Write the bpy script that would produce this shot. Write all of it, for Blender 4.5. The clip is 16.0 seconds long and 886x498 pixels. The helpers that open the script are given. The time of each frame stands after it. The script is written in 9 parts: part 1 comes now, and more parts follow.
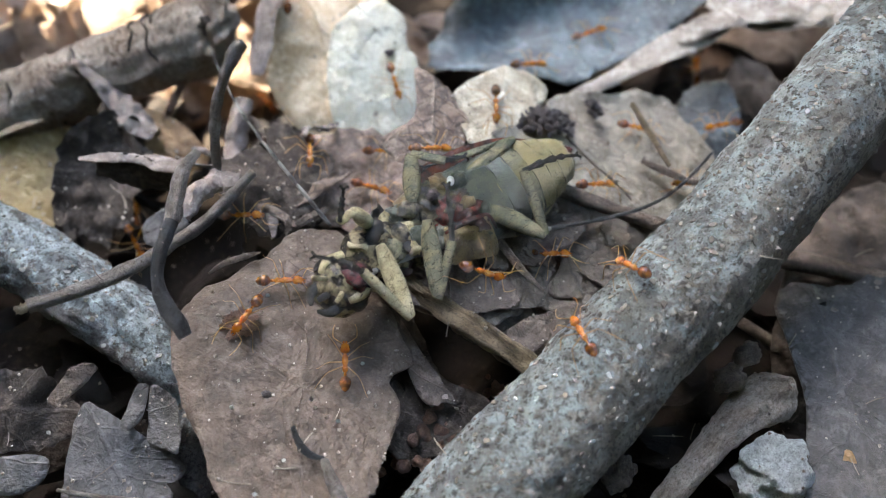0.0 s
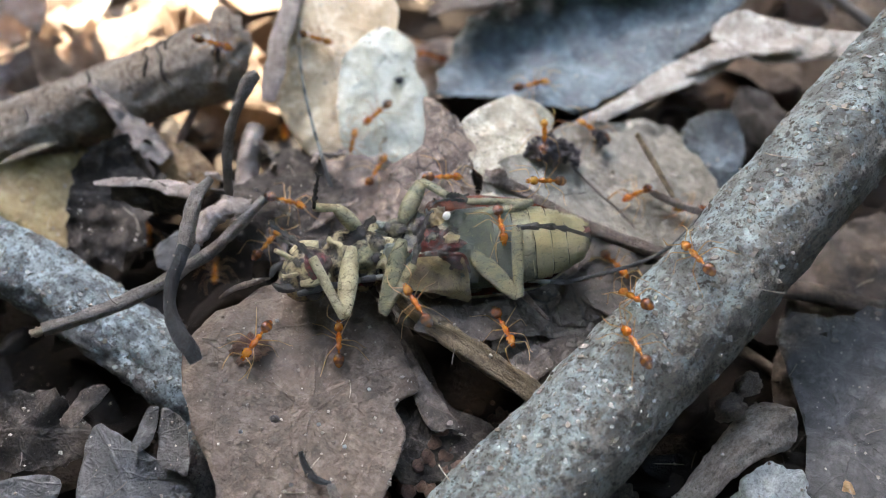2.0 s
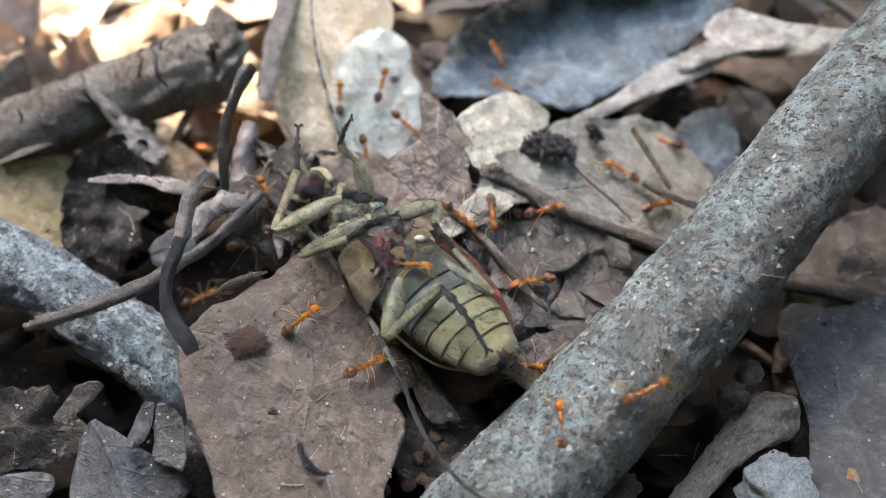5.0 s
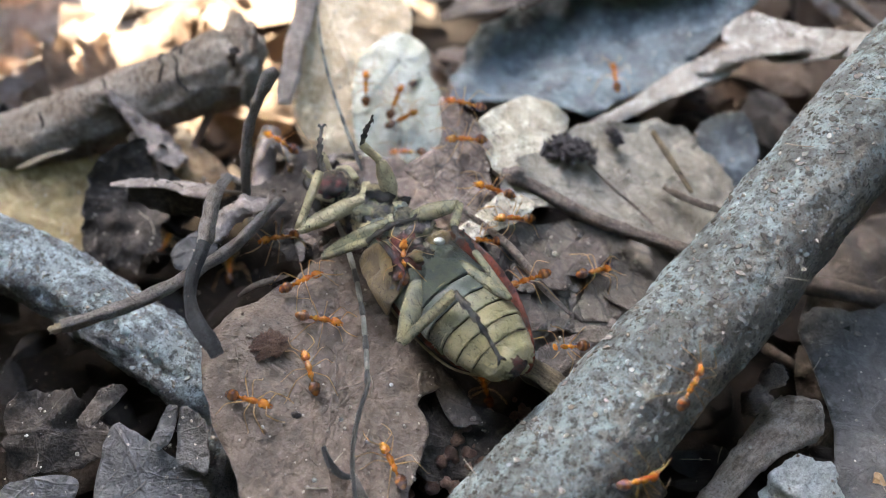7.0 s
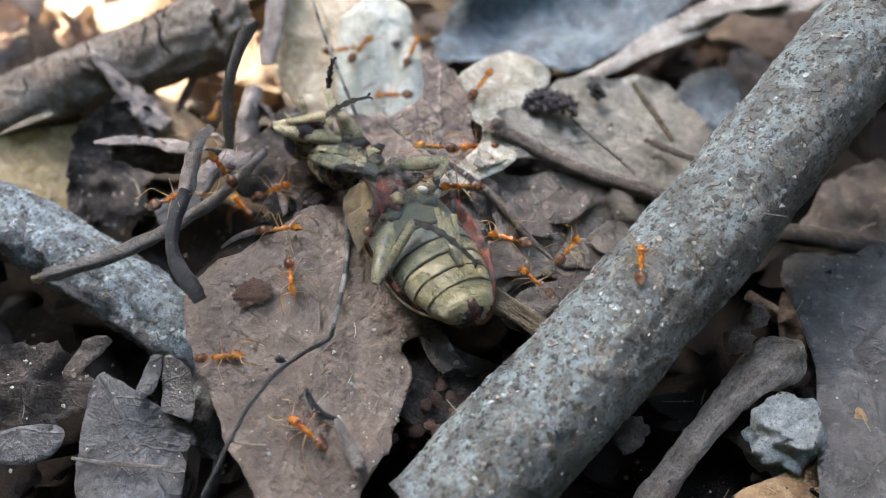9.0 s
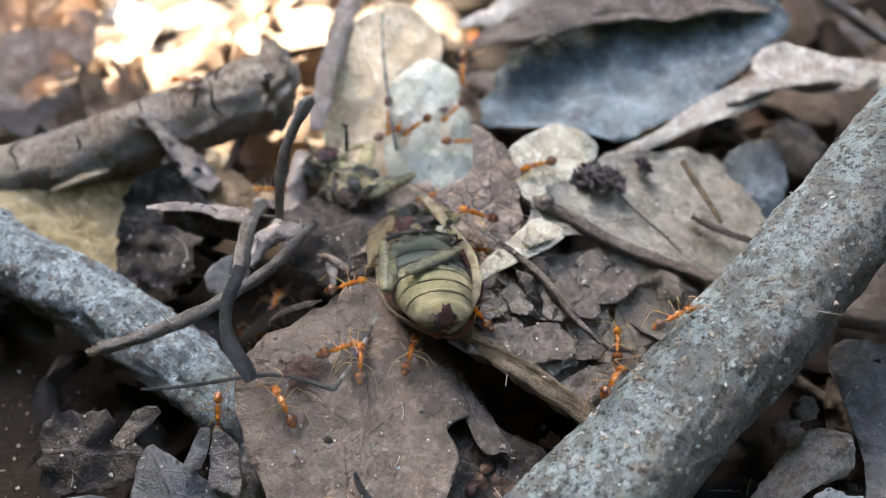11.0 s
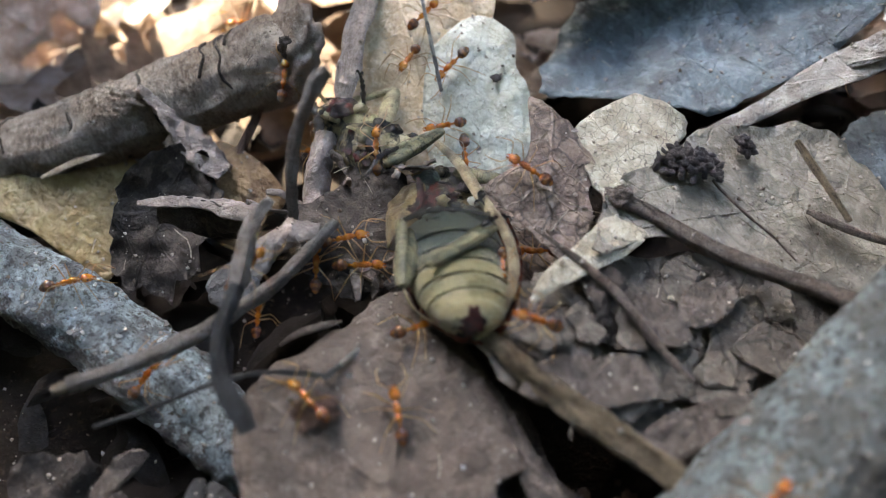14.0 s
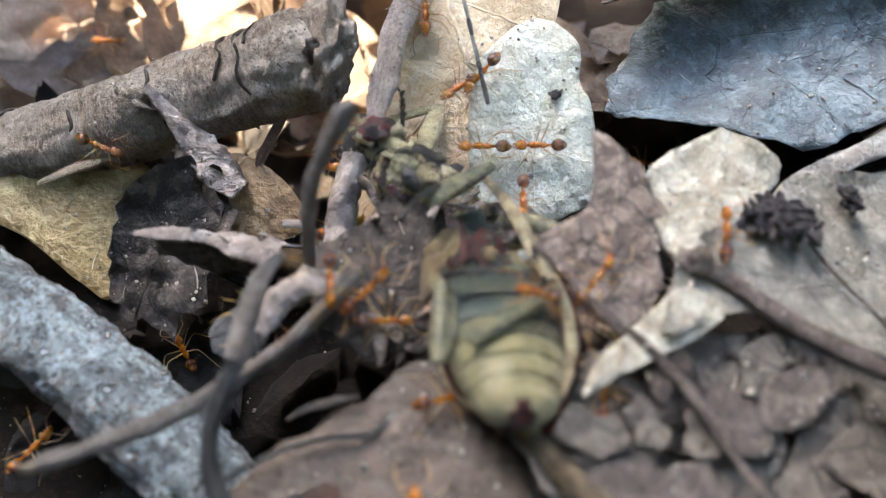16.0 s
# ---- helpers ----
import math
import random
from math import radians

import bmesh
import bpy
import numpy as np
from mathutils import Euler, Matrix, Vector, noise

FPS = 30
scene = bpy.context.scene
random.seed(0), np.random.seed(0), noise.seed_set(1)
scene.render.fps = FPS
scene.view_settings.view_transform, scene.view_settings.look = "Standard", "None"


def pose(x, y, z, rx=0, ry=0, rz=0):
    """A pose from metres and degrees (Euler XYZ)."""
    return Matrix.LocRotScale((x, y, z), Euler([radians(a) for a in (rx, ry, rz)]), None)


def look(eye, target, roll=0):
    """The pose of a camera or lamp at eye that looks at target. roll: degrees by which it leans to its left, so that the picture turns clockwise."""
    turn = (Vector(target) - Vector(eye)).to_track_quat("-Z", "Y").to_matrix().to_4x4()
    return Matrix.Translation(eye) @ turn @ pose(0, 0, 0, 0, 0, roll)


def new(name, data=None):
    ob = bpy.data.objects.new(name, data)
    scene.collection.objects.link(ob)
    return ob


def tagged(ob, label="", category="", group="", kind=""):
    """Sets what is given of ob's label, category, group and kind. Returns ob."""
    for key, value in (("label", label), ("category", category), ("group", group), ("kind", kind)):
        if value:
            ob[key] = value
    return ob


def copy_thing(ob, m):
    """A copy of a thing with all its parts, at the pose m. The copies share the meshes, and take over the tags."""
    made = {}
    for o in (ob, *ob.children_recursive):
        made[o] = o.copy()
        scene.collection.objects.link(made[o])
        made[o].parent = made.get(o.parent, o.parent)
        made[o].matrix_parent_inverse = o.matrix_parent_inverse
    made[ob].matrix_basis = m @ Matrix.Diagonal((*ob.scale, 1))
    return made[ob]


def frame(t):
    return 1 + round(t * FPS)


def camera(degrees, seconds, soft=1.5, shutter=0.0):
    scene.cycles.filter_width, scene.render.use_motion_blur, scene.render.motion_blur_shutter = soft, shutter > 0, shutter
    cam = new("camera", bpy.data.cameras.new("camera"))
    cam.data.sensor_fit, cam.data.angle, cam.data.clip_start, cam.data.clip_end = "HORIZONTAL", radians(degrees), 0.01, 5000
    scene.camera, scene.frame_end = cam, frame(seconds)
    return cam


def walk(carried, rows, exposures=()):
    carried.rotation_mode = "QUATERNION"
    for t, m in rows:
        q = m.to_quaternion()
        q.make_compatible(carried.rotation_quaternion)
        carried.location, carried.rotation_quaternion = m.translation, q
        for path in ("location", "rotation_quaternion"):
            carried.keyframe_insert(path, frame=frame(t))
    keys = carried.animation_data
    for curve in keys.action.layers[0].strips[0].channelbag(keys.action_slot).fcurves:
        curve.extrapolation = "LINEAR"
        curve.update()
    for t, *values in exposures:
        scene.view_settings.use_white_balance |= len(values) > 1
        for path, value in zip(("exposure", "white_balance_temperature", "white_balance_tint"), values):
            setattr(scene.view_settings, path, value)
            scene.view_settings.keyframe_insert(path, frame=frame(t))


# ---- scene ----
from mathutils import Quaternion
from mathutils.bvhtree import BVHTree
from mathutils.geometry import delaunay_2d_cdt

CM = 0.01  # all plan numbers below are in centimetres
cam = camera(56.0, 16.0, soft=1.0)
PATH = [
    (0.0, -0.000, 0.000, 4.950, 44.00, 0.00, 0.00),
    (0.5, -0.034, 0.016, 5.008, 44.14, -0.22, 0.30),
    (1.0, 0.032, -0.024, 4.996, 44.01, 0.04, 0.15),
    (1.5, 0.000, -0.031, 5.031, 44.69, -0.12, 0.43),
    (2.0, -0.007, 0.020, 5.139, 44.66, -0.17, 0.75),
    (2.5, -0.042, 0.022, 5.084, 44.93, -0.21, 0.39),
    (3.0, -0.047, 0.122, 5.056, 45.14, -0.34, 0.50),
    (3.5, -0.082, 0.140, 5.030, 45.47, -0.40, 0.57),
    (4.0, -0.046, 0.028, 4.968, 45.85, -0.24, 0.04),
    (6.5, -0.116, -0.205, 4.900, 46.99, 0.04, 0.03),
    (7.0, -0.186, -0.170, 4.898, 46.95, 0.12, 0.23),
    (7.5, -0.044, -0.370, 4.771, 46.48, 0.92, -0.58),
    (8.0, -0.049, -0.427, 4.576, 46.77, 0.88, -0.38),
    (10.5, -0.048, -0.583, 4.890, 47.55, 0.65, -0.56),
    (11.0, -0.313, -0.146, 5.018, 47.94, 0.29, 1.52),
    (11.5, -0.381, 0.549, 4.525, 47.99, 1.61, 3.56),
    (12.0, -0.393, 0.521, 4.563, 48.63, 1.29, 3.40),
    (12.5, -0.314, 0.299, 4.587, 49.06, 1.37, 2.82),
    (13.0, -0.422, 0.419, 4.557, 49.71, 1.03, 3.25),
    (13.5, -0.235, 0.474, 4.363, 48.06, 2.86, 3.49),
    (14.0, -0.261, 1.116, 4.351, 44.96, 3.21, 4.67),
    (14.5, -0.520, 1.705, 4.267, 42.81, 2.51, 6.78),
    (15.0, -0.341, 1.989, 4.299, 41.37, 2.58, 7.52),
    (15.5, -0.339, 2.089, 4.273, 41.92, 2.86, 8.32),
    (16.0, -0.377, 2.254, 4.232, 41.03, 3.26, 8.78),
]
walk(cam, [(t, pose(x * CM, y * CM, z * CM, rx, ry, rz)) for t, x, y, z, rx, ry, rz in PATH], exposures=[(t, e, 7450, 8) for t, e in ((0, 5.1), (4, 5.05), (8, 5.1), (11, 5.1), (12.5, 4.85), (13.5, 4.65), (14.5, 4.85), (15.5, 5.1), (16, 5.2))])
cam.data.dof.use_dof = True
cam.data.dof.focus_distance = 0.063
cam.data.dof.aperture_fstop = 23.0

# ---- light: open shade under trees, a sun patch behind the log ----
SUN_EL, SUN_AZ = 48.0, -38.0  # azimuth from +y, to the left is minus
world = bpy.data.worlds.new("world")
scene.world = world
world.use_nodes = True
wn = world.node_tree.nodes
sky = wn.new("ShaderNodeTexSky")
sky.sky_type = "NISHITA"
sky.sun_disc = False
sky.sun_elevation = radians(SUN_EL)
sky.sun_rotation = radians(SUN_AZ)
world.node_tree.links.new(sky.outputs[0], wn["Background"].inputs[0])
wn["Background"].inputs[1].default_value = 0.14
sun_data = bpy.data.lights.new("sun", "SUN")
sun_data.energy = 4.8
sun_data.angle = radians(0.5)
sun_data.color = (1.0, 0.93, 0.84)
SUN_DIR = Vector((math.sin(radians(SUN_AZ)) * math.cos(radians(SUN_EL)), math.cos(radians(SUN_AZ)) * math.cos(radians(SUN_EL)), math.sin(radians(SUN_EL))))
sun = new("sun", sun_data)
sun.matrix_world = look(SUN_DIR * 2, (0, 0, 0))


# ---- materials ----
def mat_base(name):
    m = bpy.data.materials.new(name)
    m.use_nodes = True
    nt = m.node_tree
    return m, nt, nt.nodes["Principled BSDF"]


def mix(nt, fac, a, b, mode="MIX"):
    n = nt.nodes.new("ShaderNodeMix")
    n.data_type, n.blend_type = "RGBA", mode
    for sock, v in ((n.inputs[0], fac), (n.inputs[6], a), (n.inputs[7], b)):
        if isinstance(v, bpy.types.NodeSocket):
            nt.links.new(v, sock)
        else:
            sock.default_value = v if isinstance(v, (int, float)) else (*v, 1.0)
    return n.outputs[2]


def num(nt, op, a, b=0.0, c=0.0, clamp=False):
    n = nt.nodes.new("ShaderNodeMath")
    n.operation, n.use_clamp = op, clamp
    for sock, v in zip(n.inputs, (a, b, c)):
        if isinstance(v, bpy.types.NodeSocket):
            nt.links.new(v, sock)
        else:
            sock.default_value = v
    return n.outputs[0]


def coords(nt, scale=(1, 1, 1), turn=0.0, space="Object"):
    """Coordinates in millimetres, shifted at random."""
    tc = nt.nodes.new("ShaderNodeTexCoord")
    info = nt.nodes.new("ShaderNodeObjectInfo")
    mp = nt.nodes.new("ShaderNodeMapping")
    mp.inputs["Scale"].default_value = [1000 * s for s in scale]
    mp.inputs["Rotation"].default_value = (0, 0, radians(turn))
    nt.links.new(tc.outputs[space], mp.inputs["Vector"])
    return mp.outputs[0]


def tex_noise(nt, vec, scale, detail=4.0, rough=0.55, distort=0.0):
    n = nt.nodes.new("ShaderNodeTexNoise")
    n.inputs["Scale"].default_value, n.inputs["Detail"].default_value = scale, detail
    n.inputs["Roughness"].default_value, n.inputs["Distortion"].default_value = rough, distort
    nt.links.new(vec, n.inputs["Vector"])
    return n.outputs[0]


def tex_cell(nt, vec, scale, feature="DISTANCE_TO_EDGE"):
    n = nt.nodes.new("ShaderNodeTexVoronoi")
    n.feature = feature
    n.inputs["Scale"].default_value = scale
    nt.links.new(vec, n.inputs["Vector"])
    return n.outputs[0]


def ramp(nt, v, lo, hi):
    n = nt.nodes.new("ShaderNodeMapRange")
    n.inputs[1].default_value, n.inputs[2].default_value = lo, hi
    n.clamp = True
    nt.links.new(v, n.inputs[0])
    return n.outputs[0]


def bump(nt, bsdf, height, depth_mm, strength=1.0):
    n = nt.nodes.new("ShaderNodeBump")
    n.inputs["Strength"].default_value = strength
    n.inputs["Distance"].default_value = depth_mm * 0.001
    nt.links.new(height, n.inputs["Height"])
    nt.links.new(n.outputs[0], bsdf.inputs["Normal"])


def see_through(nt, b, c, thin):
    """Let a share of the light shine through a thin leaf."""
    tr = nt.nodes.new("ShaderNodeBsdfTranslucent")
    ms = nt.nodes.new("ShaderNodeMixShader")
    ms.inputs[0].default_value = thin
    nt.links.new(c, tr.inputs["Color"])
    nt.links.new(b.outputs[0], ms.inputs[1])
    nt.links.new(tr.outputs[0], ms.inputs[2])
    nt.links.new(ms.outputs[0], nt.nodes["Material Output"].inputs["Surface"])


def leaf_mat(name, base, dark, light, turn=0.0, spacing=3.2, cells=0.9, vein=0.5, rough=0.62, spots=0.4, thin=0.0, rib=0.25, gloss=0.5, grain=0.4, cracked=0.0, line_width=0.05):
    """A dead leaf: midrib, side veins, fine network, blotches, dust."""
    m, nt, b = mat_base(name)
    v = coords(nt, turn=turn)
    sep = nt.nodes.new("ShaderNodeSeparateXYZ")
    nt.links.new(v, sep.inputs[0])
    warp = tex_noise(nt, v, 0.22, 2.0)
    side = num(nt, "ABSOLUTE", num(nt, "ADD", sep.outputs[1], num(nt, "MULTIPLY", num(nt, "SUBTRACT", warp, 0.5), 2.0)))
    run = num(nt, "ADD", num(nt, "MULTIPLY_ADD", side, -0.75, sep.outputs[0]), num(nt, "MULTIPLY", warp, 3.0))
    saw = num(nt, "PINGPONG", run, spacing / 2)
    sidevein = num(nt, "SUBTRACT", 1.0, ramp(nt, saw, 0.02, 0.13))
    midrib = num(nt, "SUBTRACT", 1.0, ramp(nt, side, 0.08, rib))
    wv = nt.nodes.new("ShaderNodeVectorMath")
    wv.operation = "MULTIPLY_ADD"
    nz = nt.nodes.new("ShaderNodeTexNoise")
    nz.inputs["Scale"].default_value = 1.5
    nt.links.new(v, nz.inputs["Vector"])
    nt.links.new(nz.outputs[1], wv.inputs[0])
    wv.inputs[1].default_value = (0.5, 0.5, 0.5)
    nt.links.new(v, wv.inputs[2])
    net = tex_cell(nt, wv.outputs[0], cells)
    netline = num(nt, "SUBTRACT", 1.0, ramp(nt, net, 0.0, 0.035))
    fine = tex_noise(nt, v, 5.0, 6.0, 0.65)
    blotch = tex_noise(nt, v, 0.35, 5.0, 0.6)
    c = mix(nt, ramp(nt, blotch, 0.38, 0.6), dark, base)
    c = mix(nt, num(nt, "MULTIPLY", ramp(nt, tex_noise(nt, v, 0.8, 6.0, 0.7), 0.5, 0.62), 0.75), c, light)
    c = mix(nt, num(nt, "MULTIPLY", ramp(nt, fine, 0.45, 0.66), 0.6 * grain), c, [x * 0.45 for x in dark])
    grit = tex_noise(nt, v, 13.0, 5.0, 0.7)
    c = mix(nt, num(nt, "MULTIPLY", ramp(nt, grit, 0.54, 0.66), 0.55 * grain), c, light)
    c = mix(nt, num(nt, "MULTIPLY", ramp(nt, tex_noise(nt, wv.outputs[0], 1.7, 6.0, 0.72), 0.54, 0.62), 0.6 * grain), c, [x * 0.5 for x in dark])
    veins = num(nt, "MAXIMUM", num(nt, "MULTIPLY", midrib, 0.9), num(nt, "MAXIMUM", num(nt, "MULTIPLY", sidevein, 0.6), num(nt, "MULTIPLY", netline, 0.35)))
    c = mix(nt, num(nt, "MULTIPLY", veins, vein), c, light)
    if cracked:
        line = num(nt, "SUBTRACT", 1.0, ramp(nt, tex_cell(nt, wv.outputs[0], cells), 0.0, line_width))
        line = num(nt, "MULTIPLY", line, ramp(nt, tex_noise(nt, v, 0.5, 3.0), 0.36, 0.5))
        c = mix(nt, num(nt, "MULTIPLY", line, cracked), c, [x * 0.3 for x in dark])
    speck = ramp(nt, tex_cell(nt, v, 1.1, "F1"), 0.13, 0.07)
    c = mix(nt, num(nt, "MULTIPLY", speck, spots), c, [x * 0.3 for x in dark])
    dust = ramp(nt, tex_cell(nt, v, 2.6, "F1"), 0.10, 0.05)
    c = mix(nt, num(nt, "MULTIPLY", dust, 0.45 * grain), c, (0.5, 0.44, 0.36))
    nt.links.new(c, b.inputs["Base Color"])
    b.inputs["Roughness"].default_value = rough * 0.78
    b.inputs["Specular IOR Level"].default_value = gloss
    h = num(nt, "ADD", num(nt, "MULTIPLY", veins, 0.5 * min(1.0, vein * 1.6)), num(nt, "ADD", num(nt, "MULTIPLY", fine, 0.8 * grain), num(nt, "MULTIPLY", tex_noise(nt, v, 1.3, 5.0, 0.6), 1.2)))
    h = num(nt, "ADD", h, num(nt, "MULTIPLY", grit, 0.35 * grain))
    if thin:
        see_through(nt, b, c, thin)
    crack = num(nt, "SUBTRACT", 1.0, ramp(nt, tex_cell(nt, wv.outputs[0], cells * 0.45), 0.0, 0.012))
    h = num(nt, "SUBTRACT", h, num(nt, "MULTIPLY", crack, 0.4 * cracked))
    bump(nt, b, h, 0.36, 1.0)
    return m


def bark_mat(name, base, dark, light, along=0.35, scale=1.0, rough=0.8, cracks=0.6, lichen_sheen=None, lichen_sheen_amount=0.5, blots=0.35, side=None):
    """Bark: long fibres, pits, patches of lichen and painted sheen, darker in the low places."""
    m, nt, b = mat_base(name)
    v = coords(nt, space="UV")
    v2 = coords(nt)
    fib = nt.nodes.new("ShaderNodeMapping")
    fib.inputs["Scale"].default_value = (along, 1, 1)
    nt.links.new(v, fib.inputs["Vector"])
    fibre = tex_noise(nt, fib.outputs[0], 2.4 * scale, 8.0, 0.68, 0.4)
    patch = tex_noise(nt, v2, 0.28 * scale, 5.0, 0.65)
    fine = tex_noise(nt, v2, 4.5 * scale, 6.0, 0.7)
    pits = ramp(nt, tex_noise(nt, fib.outputs[0], 3.4 * scale, 5.0, 0.65), 0.56, 0.68)
    c = mix(nt, ramp(nt, fibre, 0.4, 0.58), dark, base)
    c = mix(nt, ramp(nt, patch, 0.42, 0.7), c, light)
    if lichen_sheen:
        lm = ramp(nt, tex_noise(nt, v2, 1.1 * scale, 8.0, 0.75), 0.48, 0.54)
        # lichen kept to one flank, doubling as the blue sky sheen there
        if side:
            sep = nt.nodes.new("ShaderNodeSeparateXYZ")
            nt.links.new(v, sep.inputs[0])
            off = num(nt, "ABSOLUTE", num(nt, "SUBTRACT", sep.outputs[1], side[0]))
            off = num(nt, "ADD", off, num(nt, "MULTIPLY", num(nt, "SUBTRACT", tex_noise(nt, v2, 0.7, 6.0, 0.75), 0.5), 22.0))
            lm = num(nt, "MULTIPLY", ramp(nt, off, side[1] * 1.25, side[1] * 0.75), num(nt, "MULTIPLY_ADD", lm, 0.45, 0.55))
        c = mix(nt, num(nt, "MULTIPLY", lm, lichen_sheen_amount), c, lichen_sheen)
    c = mix(nt, num(nt, "MULTIPLY", pits, cracks), c, [x * 0.35 for x in dark])
    c = mix(nt, num(nt, "MULTIPLY", ramp(nt, fine, 0.54, 0.66), 0.6), c, light)
    c = mix(nt, num(nt, "MULTIPLY", ramp(nt, fine, 0.45, 0.36), 0.6), c, [x * 0.5 for x in dark])
    c = mix(nt, num(nt, "MULTIPLY", ramp(nt, tex_noise(nt, v2, 0.42 * scale, 6.0, 0.7), 0.48, 0.55), blots), c, dark)
    grit = tex_noise(nt, v2, 11.0 * scale, 4.0, 0.7)
    c = mix(nt, num(nt, "MULTIPLY", ramp(nt, grit, 0.6, 0.7), 0.4), c, [min(0.8, x * 1.5) for x in light])
    c = mix(nt, num(nt, "MULTIPLY", ramp(nt, tex_noise(nt, v2, 1.9 * scale, 6.0, 0.75), 0.545, 0.585), cracks * 0.9), c, [x * 0.5 for x in dark])
    nt.links.new(c, b.inputs["Base Color"])
    b.inputs["Roughness"].default_value = rough * 0.75
    b.inputs["Specular IOR Level"].default_value = 0.45
    h = num(nt, "SUBTRACT", num(nt, "ADD", fibre, num(nt, "MULTIPLY", fine, 0.8)), num(nt, "MULTIPLY", pits, 0.8))
    h = num(nt, "ADD", h, num(nt, "MULTIPLY", grit, 0.7))
    bump(nt, b, h, 0.95, 1.0)
    return m


def shell_mat(name, base, dark, scale=1.0, rough=0.35, grain=0.4, sub=0.0, wash=None, stretch=1.0, bands=0.0, fissures=0.0):
    """Insect shell: a soft wash of a second colour, sparse dark fissures, fine grain."""
    m, nt, b = mat_base(name)
    v = coords(nt, scale=(stretch, 1, 1))
    n0 = tex_noise(nt, v, 0.5 * scale, 3.0, 0.6)
    n1 = tex_noise(nt, v, 2.6 * scale, 6.0, 0.7, 0.8)
    n2 = tex_noise(nt, v, 11.0 * scale, 4.0, 0.65)
    c = mix(nt, ramp(nt, n0, 0.42, 0.58), base, wash or [x * 0.7 for x in base])
    c = mix(nt, num(nt, "MULTIPLY", ramp(nt, n2, 0.54, 0.66), grain * 0.8), c, dark)
    c = mix(nt, num(nt, "MULTIPLY", ramp(nt, n1, 0.6, 0.625), grain), c, dark)
    c = mix(nt, num(nt, "MULTIPLY", ramp(nt, n1, 0.42, 0.3), grain * 0.4), c, [min(1, x * 1.6) for x in base])
    fis = None
    if fissures:
        wob = nt.nodes.new("ShaderNodeVectorMath")
        wob.operation = "MULTIPLY_ADD"
        nz = nt.nodes.new("ShaderNodeTexNoise")
        nz.inputs["Scale"].default_value = 2.0
        nt.links.new(v, nz.inputs["Vector"])
        nt.links.new(nz.outputs[1], wob.inputs[0])
        wob.inputs[1].default_value = (0.7, 0.7, 0.7)
        nt.links.new(v, wob.inputs[2])
        fis = num(nt, "SUBTRACT", 1.0, ramp(nt, tex_cell(nt, wob.outputs[0], 0.9), 0.0, 0.04))
        fis = num(nt, "MULTIPLY", fis, ramp(nt, tex_noise(nt, v, 0.7, 4.0, 0.6), 0.42, 0.54))
        c = mix(nt, num(nt, "MULTIPLY", fis, fissures), c, [x * 0.4 for x in dark])
    if bands:
        sep = nt.nodes.new("ShaderNodeSeparateXYZ")
        nt.links.new(v, sep.inputs[0])
        c = mix(nt, num(nt, "MULTIPLY", ramp(nt, num(nt, "PINGPONG", sep.outputs[0], bands), bands * 0.35, bands * 0.75), 0.75), c, dark)
    nt.links.new(c, b.inputs["Base Color"])
    b.inputs["Roughness"].default_value = rough
    if rough < 0.3:
        b.inputs["Coat Weight"].default_value = 0.6 if sub else 0.18
        b.inputs["Coat Roughness"].default_value = 0.12 if sub else 0.22
    if sub:
        b.inputs["Subsurface Weight"].default_value = sub
        b.inputs["Subsurface Radius"].default_value = (1.0, 0.45, 0.12)
        b.inputs["Subsurface Scale"].default_value = 0.0004
    h = num(nt, "SUBTRACT", n2, num(nt, "MULTIPLY", n1, 1.6))
    if fis:
        h = num(nt, "SUBTRACT", h, num(nt, "MULTIPLY", fis, 0.8))
    bump(nt, b, h, 0.2, 1.0)
    return m


def soil_mat():
    m, nt, b = mat_base("soil")
    v = coords(nt)
    n1 = tex_noise(nt, v, 0.15, 8.0, 0.7)
    n2 = tex_noise(nt, v, 1.8, 8.0, 0.7)
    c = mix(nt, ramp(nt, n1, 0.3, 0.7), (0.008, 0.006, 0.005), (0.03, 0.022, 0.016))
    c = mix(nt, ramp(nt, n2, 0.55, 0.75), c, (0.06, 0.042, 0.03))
    nt.links.new(c, b.inputs["Base Color"])
    b.inputs["Roughness"].default_value = 0.9
    b.inputs["Specular IOR Level"].default_value = 0.1
    bump(nt, b, n2, 0.8, 1.0)
    return m


SOIL = soil_mat()
M_MAIN = leaf_mat("brown_leaf_skin", (0.0872, 0.059, 0.0409), (0.0493, 0.0312, 0.02), (0.145, 0.109, 0.0805), turn=60, vein=0.25, cells=0.35, spacing=7.5, rough=0.56, grain=0.3)
M_CRACK = leaf_mat("grey_brown_leaf_skin", (0.099, 0.077, 0.0572), (0.0465, 0.0348, 0.0252), (0.156, 0.13, 0.0999), turn=-20, vein=0.2, cells=0.28, spacing=5.0, grain=0.3, cracked=0.9)
M_SEED = leaf_mat("taupe_leaf_skin", (0.193, 0.17, 0.132), (0.117, 0.0976, 0.073), (0.281, 0.256, 0.207), turn=-30, vein=0.2, cells=0.3, spacing=6.0, grain=0.2, cracked=0.5)
M_WHITE = leaf_mat("bleached_leaf_skin", (0.437, 0.39, 0.297), (0.258, 0.214, 0.148), (0.546, 0.505, 0.409), turn=40, vein=0.2, cells=1.3, spots=0.3, grain=0.25, cracked=0.75)
M_PALE = leaf_mat("pale_leaf_skin", (0.51, 0.514, 0.422), (0.432, 0.408, 0.302), (0.618, 0.621, 0.535), turn=75, vein=0.15, cells=1.1, spacing=4.5, rough=0.5, spots=0.08, grain=0.12, cracked=0.38)
